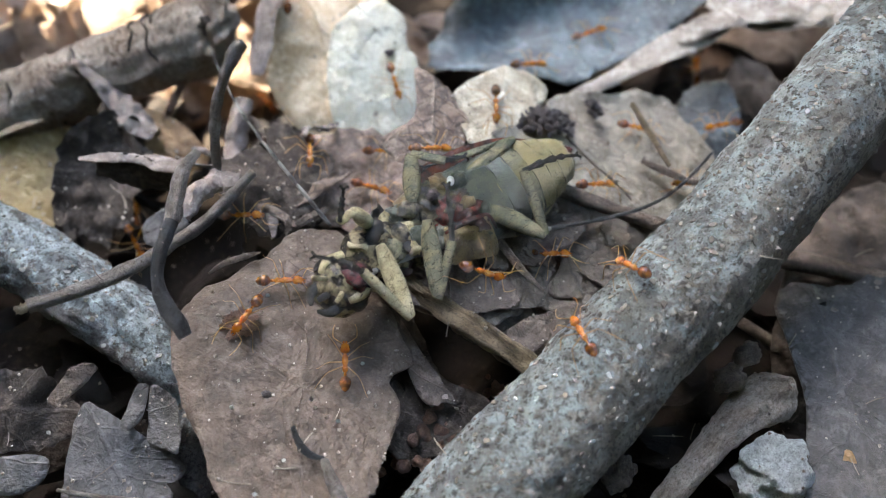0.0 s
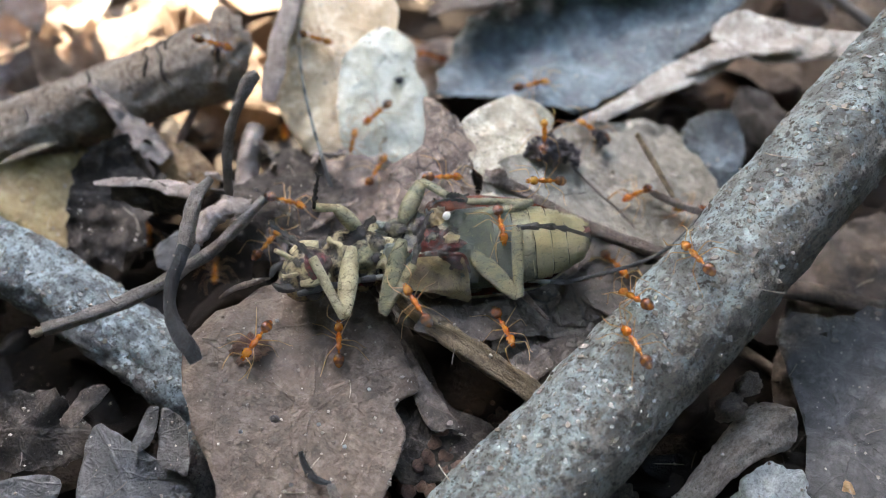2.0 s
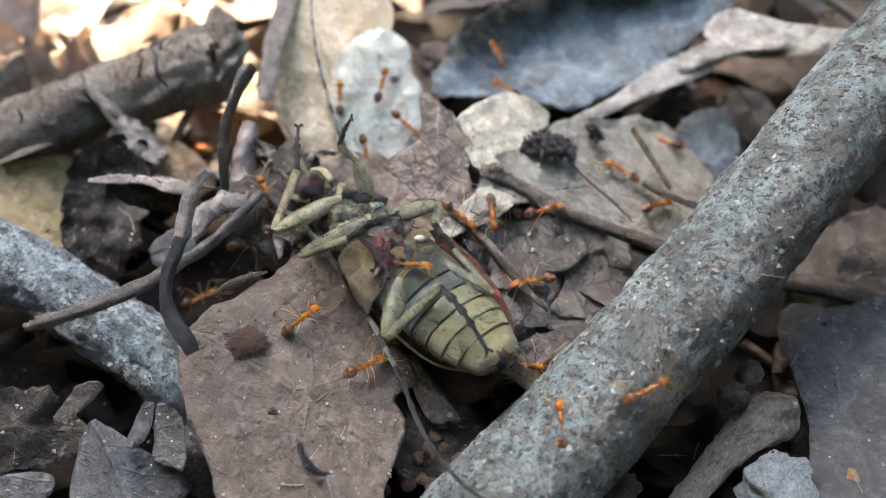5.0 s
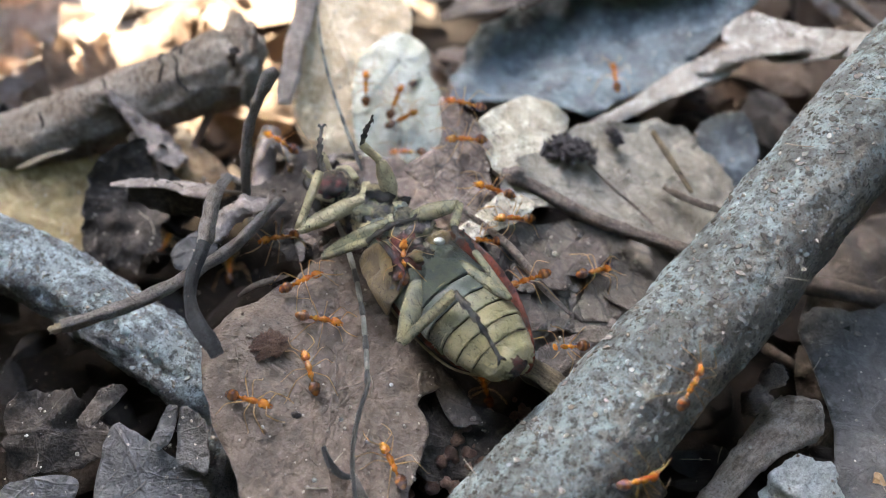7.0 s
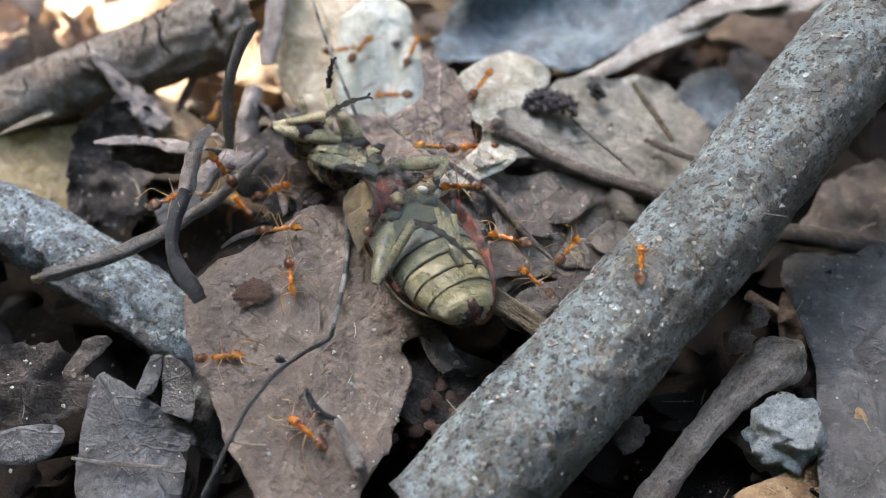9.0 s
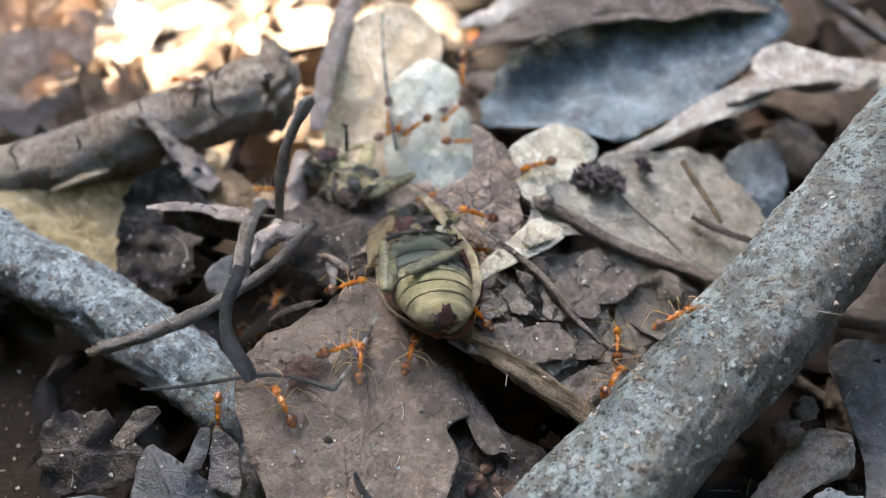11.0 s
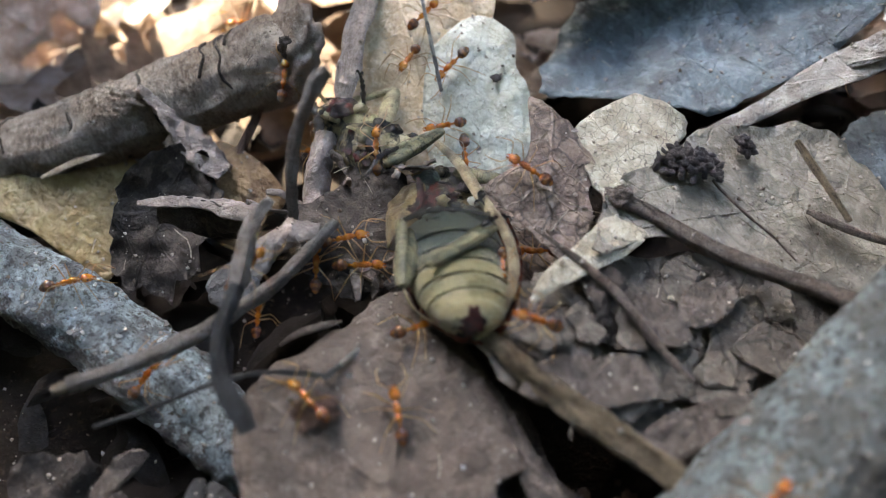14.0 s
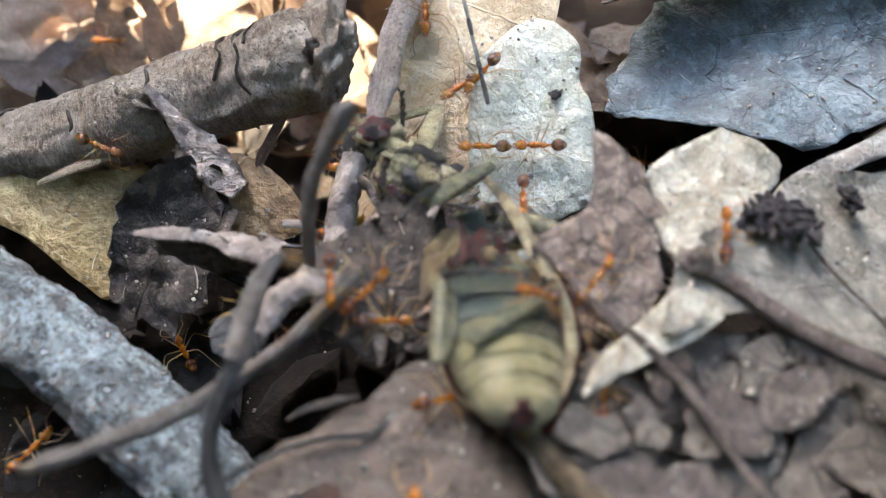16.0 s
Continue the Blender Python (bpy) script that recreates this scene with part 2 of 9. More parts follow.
M_TAN = leaf_mat("tan_leaf_skin", (0.62, 0.47, 0.3), (0.5, 0.35, 0.2), (0.78, 0.66, 0.48), turn=80, vein=0.5, cells=1.5, spacing=5.0, rough=0.5, grain=0.12, spots=0.1)
M_VEIN = leaf_mat("veined_brown_skin", (0.185, 0.128, 0.096), (0.085, 0.056, 0.042), (0.32, 0.245, 0.195), turn=110, vein=0.5, cells=0.7, spacing=2.4, grain=0.3, cracked=0.85, line_width=0.11)
# darker copy of the slate skin, for the shade in the hollow
M_SLATE_SHADE = leaf_mat("shaded_slate_leaf_skin", (0.09, 0.11, 0.122), (0.045, 0.052, 0.058), (0.17, 0.2, 0.215), turn=15, vein=0.2, cells=0.3, spacing=6.0, rough=0.4, grain=0.3)
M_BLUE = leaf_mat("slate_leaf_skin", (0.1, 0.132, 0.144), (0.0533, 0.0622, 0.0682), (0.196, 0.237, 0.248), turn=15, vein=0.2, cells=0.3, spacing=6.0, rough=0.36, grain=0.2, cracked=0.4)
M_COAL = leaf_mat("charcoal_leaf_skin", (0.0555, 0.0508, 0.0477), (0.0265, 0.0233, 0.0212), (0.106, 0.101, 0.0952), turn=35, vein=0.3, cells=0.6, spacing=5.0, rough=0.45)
M_ROLL = leaf_mat("umber_leaf_skin", (0.0844, 0.0642, 0.0506), (0.0372, 0.027, 0.0216), (0.162, 0.129, 0.104), turn=10, vein=0.3, cells=0.5, spacing=5.0, gloss=0.35)
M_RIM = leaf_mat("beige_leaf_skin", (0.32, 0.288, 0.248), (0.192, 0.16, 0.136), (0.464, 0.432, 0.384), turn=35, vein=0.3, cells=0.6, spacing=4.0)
M_OLIVE = leaf_mat("olive_leaf_skin", (0.3, 0.21, 0.085), (0.2, 0.13, 0.05), (0.42, 0.32, 0.16), turn=10, vein=0.05, cells=0.3, spacing=6.0, rough=0.36, grain=0.05, spots=0.15)
# dark leaf tone, also put where holes and undersides lie in shade
M_DARK = leaf_mat("dark_leaf_shade_skin", (0.0455, 0.0351, 0.0273), (0.0182, 0.0143, 0.0117), (0.111, 0.0884, 0.0754), turn=10, vein=0.3, cells=0.7, gloss=0.18)
M_AMBER = leaf_mat("amber_leaf_skin", (0.24, 0.135, 0.055), (0.13, 0.068, 0.028), (0.36, 0.23, 0.12), turn=120, vein=0.15, cells=0.5, grain=0.1, spots=0.1)
M_SHRED = leaf_mat("curled_leaf_skin", (0.198, 0.155, 0.131), (0.09, 0.0675, 0.0558), (0.36, 0.306, 0.27), turn=30, vein=0.3, cells=0.9, grain=0.3)
# extra pale skin: the sun on the big leaf is put into its colour
M_SUNLEAF = leaf_mat("sun_brightened_leaf_skin", (0.6, 0.46, 0.37), (0.42, 0.3, 0.22), (0.75, 0.64, 0.54), turn=50, vein=0.3, cells=0.6, thin=0.35, grain=0.2)
M_GREY = leaf_mat("ash_leaf_skin", (0.0722, 0.0697, 0.0685), (0.038, 0.0357, 0.0354), (0.118, 0.114, 0.114), turn=70, vein=0.35, cells=0.6, spacing=2.0)
M_THICK = bark_mat("grey_bark", (0.288, 0.243, 0.181), (0.0917, 0.077, 0.0584), (0.445, 0.432, 0.376), along=0.7, scale=0.8, lichen_sheen=(0.46, 0.57, 0.575), lichen_sheen_amount=0.85, cracks=0.95, blots=0.6, side=(17.5, 6.5))
M_LOG = bark_mat("cracked_bark", (0.432, 0.331, 0.245), (0.156, 0.106, 0.0747), (0.6, 0.525, 0.438), along=2.4, scale=0.55, cracks=0.5, blots=0.3)
# lichen tone and cyan sky sheen, both painted on the upper side
M_LEFT = bark_mat("mottled_bark", (0.163, 0.15, 0.14), (0.0438, 0.0413, 0.0413), (0.312, 0.325, 0.331), along=0.8, lichen_sheen=(0.58, 0.7, 0.73), lichen_sheen_amount=0.95, cracks=0.85, blots=0.6, side=(14.0, 3.2))
M_TWIG = bark_mat("twig_bark", (0.3, 0.26, 0.225), (0.15, 0.12, 0.1), (0.44, 0.4, 0.36), along=0.15, scale=2.0)
M_STALK = bark_mat("pale_stalk_skin", (0.52, 0.44, 0.39), (0.25, 0.2, 0.17), (0.68, 0.6, 0.55), along=0.15, scale=2.0)
M_KNOB = bark_mat("knob_bark", (0.529, 0.414, 0.322), (0.253, 0.184, 0.138), (0.69, 0.598, 0.506), along=0.3, scale=1.6)
M_DTWIG = bark_mat("dark_twig_bark", (0.0191, 0.0235, 0.027), (0.00635, 0.00756, 0.00898), (0.0413, 0.0514, 0.0595), along=0.6, scale=2.2)
M_BTWIG = bark_mat("brown_twig_bark", (0.23, 0.17, 0.135), (0.09, 0.064, 0.05), (0.4, 0.33, 0.28), along=0.15, scale=2.0)
M_TANW = bark_mat("split_wood", (0.231, 0.167, 0.0933), (0.0643, 0.0416, 0.022), (0.353, 0.273, 0.171), along=0.05, scale=2.6, blots=0.0)


M_RUST = bark_mat("rusty_stalk_skin", (0.26, 0.15, 0.1), (0.12, 0.06, 0.04), (0.38, 0.25, 0.18), along=0.15, scale=2.0)
M_CHIP = bark_mat("pale_chip_wood", (0.5, 0.4, 0.28), (0.3, 0.22, 0.14), (0.64, 0.55, 0.42), along=0.1, scale=2.0)
M_STONE_PALE = bark_mat("pale_knot_skin", (0.5, 0.52, 0.5), (0.3, 0.3, 0.29), (0.7, 0.72, 0.7), along=1.0, scale=2.0)


# ---- builders ----
def part(name, bm, material, parent=None, label="", smooth=True, at=None):
    """Link a bmesh, drawn in centimetres, as one mesh object."""
    bmesh.ops.scale(bm, vec=(CM, CM, CM), verts=bm.verts)
    me = bpy.data.meshes.new(name)
    for f in bm.faces:
        f.smooth = smooth
    bm.to_mesh(me)
    bm.free()
    me.materials.append(material)
    ob = new(name, me)
    if parent:
        ob.parent = parent
    if at is not None:
        ob.matrix_basis = at
    if label:
        ob["label"] = label
    return ob


def cpose(x, y, z, rx=0, ry=0, rz=0):
    return pose(x * CM, y * CM, z * CM, rx, ry, rz)


def spline(pts, steps, closed=False):
    """Catmull-Rom through the points (tuples of any length)."""
    p = [np.array(q, float) for q in pts]
    n = len(p)
    out = []
    for i in range(n if closed else n - 1):
        a, b, c, d = (p[(i + k) % n] if closed else p[min(max(i + k, 0), n - 1)] for k in (-1, 0, 1, 2))
        for s in range(steps):
            t = s / steps
            out.append(0.5 * (2 * b + (c - a) * t + (2 * a - 5 * b + 4 * c - d) * t * t + (3 * b - a - 3 * c + d) * t ** 3))
    if not closed:
        out.append(p[-1])
    return out


def fbm(x, y, z=0.0, octaves=4):
    return noise.fractal((x, y, z), 1.0, 2.0, octaves)


def tube(rows, sides=20, steps=10, lump=0.06, grain=6.0, seed=0.0, flat=1.0, twist=0.0, close=True, pit=0.0):
    """A stick along rows of (x, y, z, radius), with lumpy skin, and UV in metres along and round it."""
    ring = spline(rows, steps)
    bm = bmesh.new()
    uvl = bm.loops.layers.uv.new("UVMap")
    up = Vector((0, 0, 1))
    rings, dist, last = [], 0.0, None
    for i, r in enumerate(ring):
        a, b = ring[max(i - 1, 0)], ring[min(i + 1, len(ring) - 1)]
        d = Vector(b[:3] - a[:3]).normalized()
        if last is None:
            s = d.cross(up) if abs(d.z) < 0.95 else d.cross(Vector((1, 0, 0)))
        else:
            s = last - d * last.dot(d)
            dist += np.linalg.norm(r[:3] - ring[i - 1][:3])
        s.normalize()
        last = s.copy()
        w = d.cross(s)
        vs = []
        for k in range(sides):
            ang = 2 * math.pi * k / sides + twist * i
            c, q = math.cos(ang), math.sin(ang)
            k1 = 1 + lump * 2 * fbm(c * 1.3 + seed, q * 1.3, dist * 1.6, 3) + lump * fbm(c * 4 + seed, q * 4, dist * grain, 3)
            if pit:
                at = Vector(r[:3]) + (s * c + w * q) * r[3]
                k1 += pit * (fbm(at.x * 9 + seed, at.y * 9, at.z * 9, 4) - 0.8 * max(0.0, noise.noise(at * 14) - 0.25))
            vs.append(bm.verts.new(Vector(r[:3]) + (s * c + w * q * flat) * r[3] * k1))
        rings.append((vs, dist, r[3]))
    for (va, da, ra), (vb, db, rb) in zip(rings, rings[1:]):
        for k in range(sides):
            f = bm.faces.new((va[k], va[(k + 1) % sides], vb[(k + 1) % sides], vb[k]))
            for l, (dd, kk, rr) in zip(f.loops, ((da, k, ra), (da, k + 1, ra), (db, k + 1, rb), (db, k, rb))):
                l[uvl].uv = (dd * CM, kk / sides * 2 * math.pi * rows[0][3] * CM)
    if close:
        for vs, flip in ((rings[0][0], True), (rings[-1][0], False)):
            c = sum((v.co for v in vs), Vector()) / sides
            cv = bm.verts.new(c + (rings[0][0][0].co - rings[1][0][0].co if flip else rings[-1][0][0].co - rings[-2][0][0].co) * 0.3)
            for k in range(sides):
                pair = (vs[k], vs[(k + 1) % sides])
                bm.faces.new((pair[1], pair[0], cv) if flip else (*pair, cv))
    bmesh.ops.recalc_face_normals(bm, faces=bm.faces)
    return bm


def sheet(outline, bend=(0.0, 0.0), wave=0.05, edge_curl=0.0, ragged=0.03, thick=0.012, cell=0.07, seed=0.0, rough_scale=1.6, fold=None, holes=()):
    """A dead leaf from its outline: bent, waved, with a torn rim and real thickness."""
    rim = spline(outline, 7, closed=True)
    jag = []
    for i, p in enumerate(rim):
        k = 1 + ragged * 1.6 * fbm(p[0] * 4 + seed, p[1] * 4, 1.7, 4)
        k += ragged * 1.2 * noise.noise((p[0] * 17 + seed, p[1] * 17, 4.0))
        jag.append(Vector((p[0] * k, p[1] * k)))
    xs, ys = [p[0] for p in jag], [p[1] for p in jag]
    pts = list(jag)
    rnd = random.Random(int(seed * 10) + 5)
    x = min(xs)
    while x < max(xs):
        y = min(ys)
        while y < max(ys):
            pts.append(Vector((x + rnd.uniform(-.3, .3) * cell, y + rnd.uniform(-.3, .3) * cell)))
            y += cell
        x += cell
    n = len(jag)
    vs, _, fs, _, _, _ = delaunay_2d_cdt(pts, [(i, (i + 1) % n) for i in range(n)], [list(range(n))], 1, 1e-4)
    size = max(max(xs) - min(xs), max(ys) - min(ys)) / 2
    bm = bmesh.new()
    J = np.array([(p[0], p[1]) for p in jag])
    top, low = [], []
    for p in vs:
        u, v = p[0], p[1]
        z = bend[0] * u * u / size + bend[1] * v * v / size
        z += wave * fbm(u * rough_scale + seed, v * rough_scale, 0.3, 3) + 0.3 * wave * fbm(u * 7 + seed, v * 7, 2.0, 3) - 0.012 * max(0.0, 1 - abs(noise.noise((u * 2.2 + seed, v * 2.2, 5.0))) * 14)
        if edge_curl:
            e = float(np.sqrt(((J - (u, v)) ** 2).sum(1).min()))
            z += edge_curl * max(0.0, 1 - e / 0.22) ** 2 * (0.6 + 0.8 * noise.noise((u * 2.3 + seed, v * 2.3, 0)))
        if fold:
            a, off, h = fold
            s = u * math.cos(a) + v * math.sin(a) - off
            z += h * abs(s)
        top.append(bm.verts.new((u, v, z)))
        low.append(bm.verts.new((u, v, z - thick)))
    rimcount = {}
    for f in fs:
        c = (vs[f[0]] + vs[f[1]] + vs[f[2]]) / 3
        if any((c - Vector(h[:2])).length < h[2] * (1 + 0.5 * noise.noise((c[0] * 9, c[1] * 9, seed))) for h in holes):
            continue
        bm.faces.new([top[i] for i in f])
        bm.faces.new([low[i] for i in reversed(f)])
        for a, b in zip(f, list(f[1:]) + [f[0]]):
            rimcount.setdefault((min(a, b), max(a, b)), []).append((a, b))
    for use in rimcount.values():
        if len(use) == 1:
            a, b = use[0]
            bm.faces.new((top[b], top[a], low[a], low[b]))
    for v in [v for v in bm.verts if not v.link_faces]:
        bm.verts.remove(v)
    return bm


def lump(size, seed=0.0, rough=0.25, detail=3, freq=1.5):
    """A pebble or crumb: a rounded lump with uneven skin."""
    bm = bmesh.new()
    bmesh.ops.create_icosphere(bm, subdivisions=detail, radius=1.0)
    for v in bm.verts:
        c = v.co.copy()
        k = 1 + rough * fbm(c.x * freq + seed, c.y * freq, c.z * freq, 4)
        v.co = Vector((c.x * size[0], c.y * size[1], c.z * size[2])) * k
    return bm


def ribbon(rows, seed=0.0, thick=0.012, across=11, steps=9, crumple=0.05):
    """A curled leaf strip along rows of (x, y, z, width, roll, curl): degrees of roll about its run, and of curl across it."""
    bm = bmesh.new()
    ring = spline(rows, steps)
    top, low = [], []
    for i, r in enumerate(ring):
        a, b = ring[max(i - 1, 0)], ring[min(i + 1, len(ring) - 1)]
        d = Vector(b[:3] - a[:3]).normalized()
        s = d.cross(Vector((0, 0, 1))).normalized()
        n = s.cross(d)
        roll = Matrix.Rotation(radians(r[4]), 3, d)
        s, n = roll @ s, roll @ n
        rt, rl = [], []
        for k in range(across):
            u = 2 * k / (across - 1) - 1
            ang = radians(r[5]) * u / 2
            rad = r[3] / max(0.05, radians(abs(r[5]) + 1))
            edge = 1 + 0.3 * noise.noise((i * .45, u * 2 + seed, seed)) * abs(u) + 0.12 * noise.noise((i * 1.7, u + seed, 3.0)) * abs(u)
            p = Vector(r[:3]) + s * math.sin(ang) * rad * edge + n * (math.cos(ang) - 1) * rad * (1 if r[5] >= 0 else -1)
            p += n * crumple * (fbm(p.x * 5 + seed, p.y * 5, p.z * 5, 3) + .5 * noise.noise(p * 14))
            rt.append(bm.verts.new(p + n * thick / 2))
            rl.append(bm.verts.new(p - n * thick / 2))
        top.append(rt)
        low.append(rl)
    m, k = len(ring) - 1, across - 1
    for i in range(m):
        for j in range(k):
            bm.faces.new((top[i][j], top[i][j + 1], top[i + 1][j + 1], top[i + 1][j]))
            bm.faces.new((low[i][j + 1], low[i][j], low[i + 1][j], low[i + 1][j + 1]))
        bm.faces.new((top[i][0], top[i + 1][0], low[i + 1][0], low[i][0]))
        bm.faces.new((top[i + 1][k], top[i][k], low[i][k], low[i + 1][k]))
    for j in range(k):
        bm.faces.new((top[0][j + 1], top[0][j], low[0][j], low[0][j + 1]))
        bm.faces.new((top[m][j], top[m][j + 1], low[m][j + 1], low[m][j]))
    bmesh.ops.recalc_face_normals(bm, faces=bm.faces)
    return bm


def thing(ob, label, category, group="", kind=""):
    return tagged(ob, label, category, group, kind)


STATIC = []


def dead_leaf(name, place, turn, outline, material, label, category="leaf", group="", **how):
    ob = part(name, sheet(outline, **how), material, at=cpose(*place, *turn))
    STATIC.append(ob)
    return thing(ob, label, category, group)


def stick(name, rows, material, label, category="stick", **how):
    ob = part(name, tube(rows, **how), material)
    STATIC.append(ob)
    return thing(ob, label, category)


# ---- the ground ----
def ground_sheet():
    """Soil: fine near the beetle, coarse out to the horizon."""
    bm = bmesh.new()
    ticks = [-30000, -6000, -1200, -300, -120, -60, -35, -20] + [i * 0.5 for i in range(-24, 25)] + [20, 35, 60, 120, 300, 1200, 6000, 30000]
    grid = []
    for y in ticks:
        row = []
        for x in ticks:
            z = -1.15 + 0.45 * fbm(x * 0.35, y * 0.35, 0.0, 3) if abs(x) < 40 and abs(y) < 40 else -1.15
            row.append(bm.verts.new((x, y + 5, z)))
        grid.append(row)
    for a, b in zip(grid, grid[1:]):
        for i in range(len(ticks) - 1):
            bm.faces.new((a[i], a[i + 1], b[i + 1], b[i]))
    return bm


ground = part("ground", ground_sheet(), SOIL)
tagged(ground, "dark crumbly forest soil under the leaf litter", "ground", kind="structure")
STATIC.append(ground)

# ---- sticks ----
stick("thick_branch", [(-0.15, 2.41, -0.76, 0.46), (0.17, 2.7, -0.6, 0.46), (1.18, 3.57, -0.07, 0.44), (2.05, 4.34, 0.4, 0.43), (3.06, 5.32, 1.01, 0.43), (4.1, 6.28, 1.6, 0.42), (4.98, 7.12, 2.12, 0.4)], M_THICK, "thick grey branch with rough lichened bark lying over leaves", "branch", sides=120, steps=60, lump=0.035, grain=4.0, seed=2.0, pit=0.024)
stick("bark_log", [(-6.66, 6.4, -0.63, 0.3), (-5.44, 6.6, -0.27, 0.3), (-4.5, 6.71, -0.06, 0.31), (-3.59, 6.86, 0.19, 0.33), (-2.82, 7.04, 0.41, 0.35), (-2.38, 7.12, 0.55, 0.38), (-2.27, 7.16, 0.58, 0.34)], M_LOG, "brown branch with cracked bark and a broken knotty end", "branch", sides=84, steps=44, lump=0.05, grain=3.5, seed=5.0, pit=0.04)
ob = part("broken_end", lump((0.24, 0.43, 0.41), 21.0, 0.28, 5, 2.6), M_LOG, bpy.data.objects["bark_log"], "rough hollowed broken end", at=cpose(*[(-6.66, 6.4, -0.63, 0.3), (-5.44, 6.6, -0.27, 0.3), (-4.5, 6.71, -0.06, 0.31), (-3.59, 6.86, 0.19, 0.33), (-2.82, 7.04, 0.41, 0.35), (-2.38, 7.12, 0.55, 0.38), (-2.27, 7.16, 0.58, 0.34)][-1][:3], 0, 20, 20))
# a dark lump painted in for the shade inside the broken end
part("hollow", lump((0.09, 0.08, 0.1), 23.0, 0.3, 4, 2.0), M_DARK, bpy.data.objects["bark_log"], "dark lump in place of the shaded hollow", at=cpose(*(-2.19, 6.89, 0.8)))
part("knot", lump((0.2, 0.12, 0.16), 25.0, 0.5, 4, 2.0), M_LOG, bpy.data.objects["bark_log"], "swollen bark knot", at=cpose(*(-3.54, 6.69, 0.38)))
for k, place in enumerate(((-3.84, 6.81, 0.12), (-3.31, 6.92, 0.26), (-2.85, 7.03, 0.4))):
    part("bark_ring", lump((0.035, 0.34, 0.34), 30.0 + k, 0.25, 4, 2.0), M_LOG, bpy.data.objects["bark_log"], "raised ring of cracked bark", at=cpose(*place, 0, 8, 24 + 6 * k))
LOG = [(-6.66, 6.4, -0.63, 0.3), (-5.44, 6.6, -0.27, 0.3), (-4.5, 6.71, -0.06, 0.31), (-3.59, 6.86, 0.19, 0.33), (-2.82, 7.04, 0.41, 0.35), (-2.38, 7.12, 0.55, 0.38), (-2.27, 7.16, 0.58, 0.34)]
for k, (i, f, lean, part_of) in enumerate(((1, .3, .1, (0, 14)), (1, .85, -.15, (2, 20)), (2, .35, .12, (0, 11)), (2, .8, .05, (6, 22)), (3, .3, -.1, (0, 16)), (3, .75, .14, (3, 20)), (4, .2, .0, (0, 13)), (4, .65, -.12, (5, 21)))):
    a, b = Vector(LOG[i][:3]), Vector(LOG[i + 1][:3])
    r = LOG[i][3] + (LOG[i + 1][3] - LOG[i][3]) * f
    d = (b - a).normalized()
    u = d.cross(Vector((0, 0, 1))).normalized()
    w = u.cross(d)
    arc = [(*(a.lerp(b, f) + d * (lean * math.sin(g * .26) + .025 * math.sin(g * 1.9 + k)) + (u * math.cos(g * .262) + w * math.sin(g * .262)) * r * 1.0), .007 + .008 * abs(math.sin(g * .8 + k))) for g in range(*part_of)]
    part("bark_crack", tube(arc, 6, 3, .3, seed=70.0 + k), M_DARK, bpy.data.objects["bark_log"], "dark crack across the bark")
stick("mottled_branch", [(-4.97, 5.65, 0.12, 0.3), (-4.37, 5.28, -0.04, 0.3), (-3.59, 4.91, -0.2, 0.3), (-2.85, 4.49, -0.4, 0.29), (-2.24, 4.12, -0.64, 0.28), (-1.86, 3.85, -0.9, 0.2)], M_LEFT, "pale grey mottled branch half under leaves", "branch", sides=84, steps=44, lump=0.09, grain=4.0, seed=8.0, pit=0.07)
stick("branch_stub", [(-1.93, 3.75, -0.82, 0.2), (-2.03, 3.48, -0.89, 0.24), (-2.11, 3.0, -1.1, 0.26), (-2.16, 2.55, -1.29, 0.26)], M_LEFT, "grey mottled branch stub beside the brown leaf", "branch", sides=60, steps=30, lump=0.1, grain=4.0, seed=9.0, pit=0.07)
stick("thin_twig", [(-3.0, 3.88, 0.33, 0.05), (-2.6, 4.17, 0.26, 0.055), (-2.23, 4.46, 0.27, 0.05), (-1.89, 4.83, 0.3, 0.05), (-1.58, 5.27, 0.41, 0.04)], M_TWIG, "thin dry grey-brown twig with a snapped end", "twig", sides=12, steps=12, lump=0.12, seed=3.0, pit=0.2)
BENT = [(-1.81, 3.62, 0.32, 0.05), (-1.88, 3.71, 0.39, 0.065), (-2.01, 3.88, 0.45, 0.05), (-2.06, 4.11, 0.56, 0.045), (-2.0, 4.42, 0.67, 0.05), (-1.99, 4.81, 0.79, 0.055), (-1.91, 5.04, 0.82, 0.03)]
stick("bent_twig", BENT[:5], M_DTWIG, "bent blackish twig hanging over the leaf edge", "twig", sides=14, steps=10, lump=0.14, seed=4.0, pit=0.2)
part("bare_end", tube(BENT[4:], 14, 10, .14, seed=4.5, pit=.2), M_TWIG, bpy.data.objects["bent_twig"], "lighter grey-brown upper end")
stick("upright_twig", [(-1.52, 5.57, 1.45, 0.04), (-1.59, 5.52, 1.41, 0.055), (-1.68, 5.45, 1.26, 0.042), (-1.77, 5.38, 1.04, 0.042), (-1.84, 5.34, 0.76, 0.044), (-1.9, 5.33, 0.38, 0.04)], M_TWIG, "short brown twig standing up from the litter", "twig", sides=14, steps=10, lump=0.12, seed=6.0, pit=0.2)
stick("flat_stalk", [(-1.42, 8.64, 1.29, 0.1), (-1.55, 7.89, 1.05, 0.1), (-1.68, 7.1, 0.78, 0.095), (-1.71, 6.75, 0.62, 0.09), (-1.73, 6.55, 0.5, 0.05)], M_STALK, "flat pinkish-brown dry stalk leaning on the log", "stalk", sides=16, steps=14, lump=0.22, seed=7.0, flat=0.4)
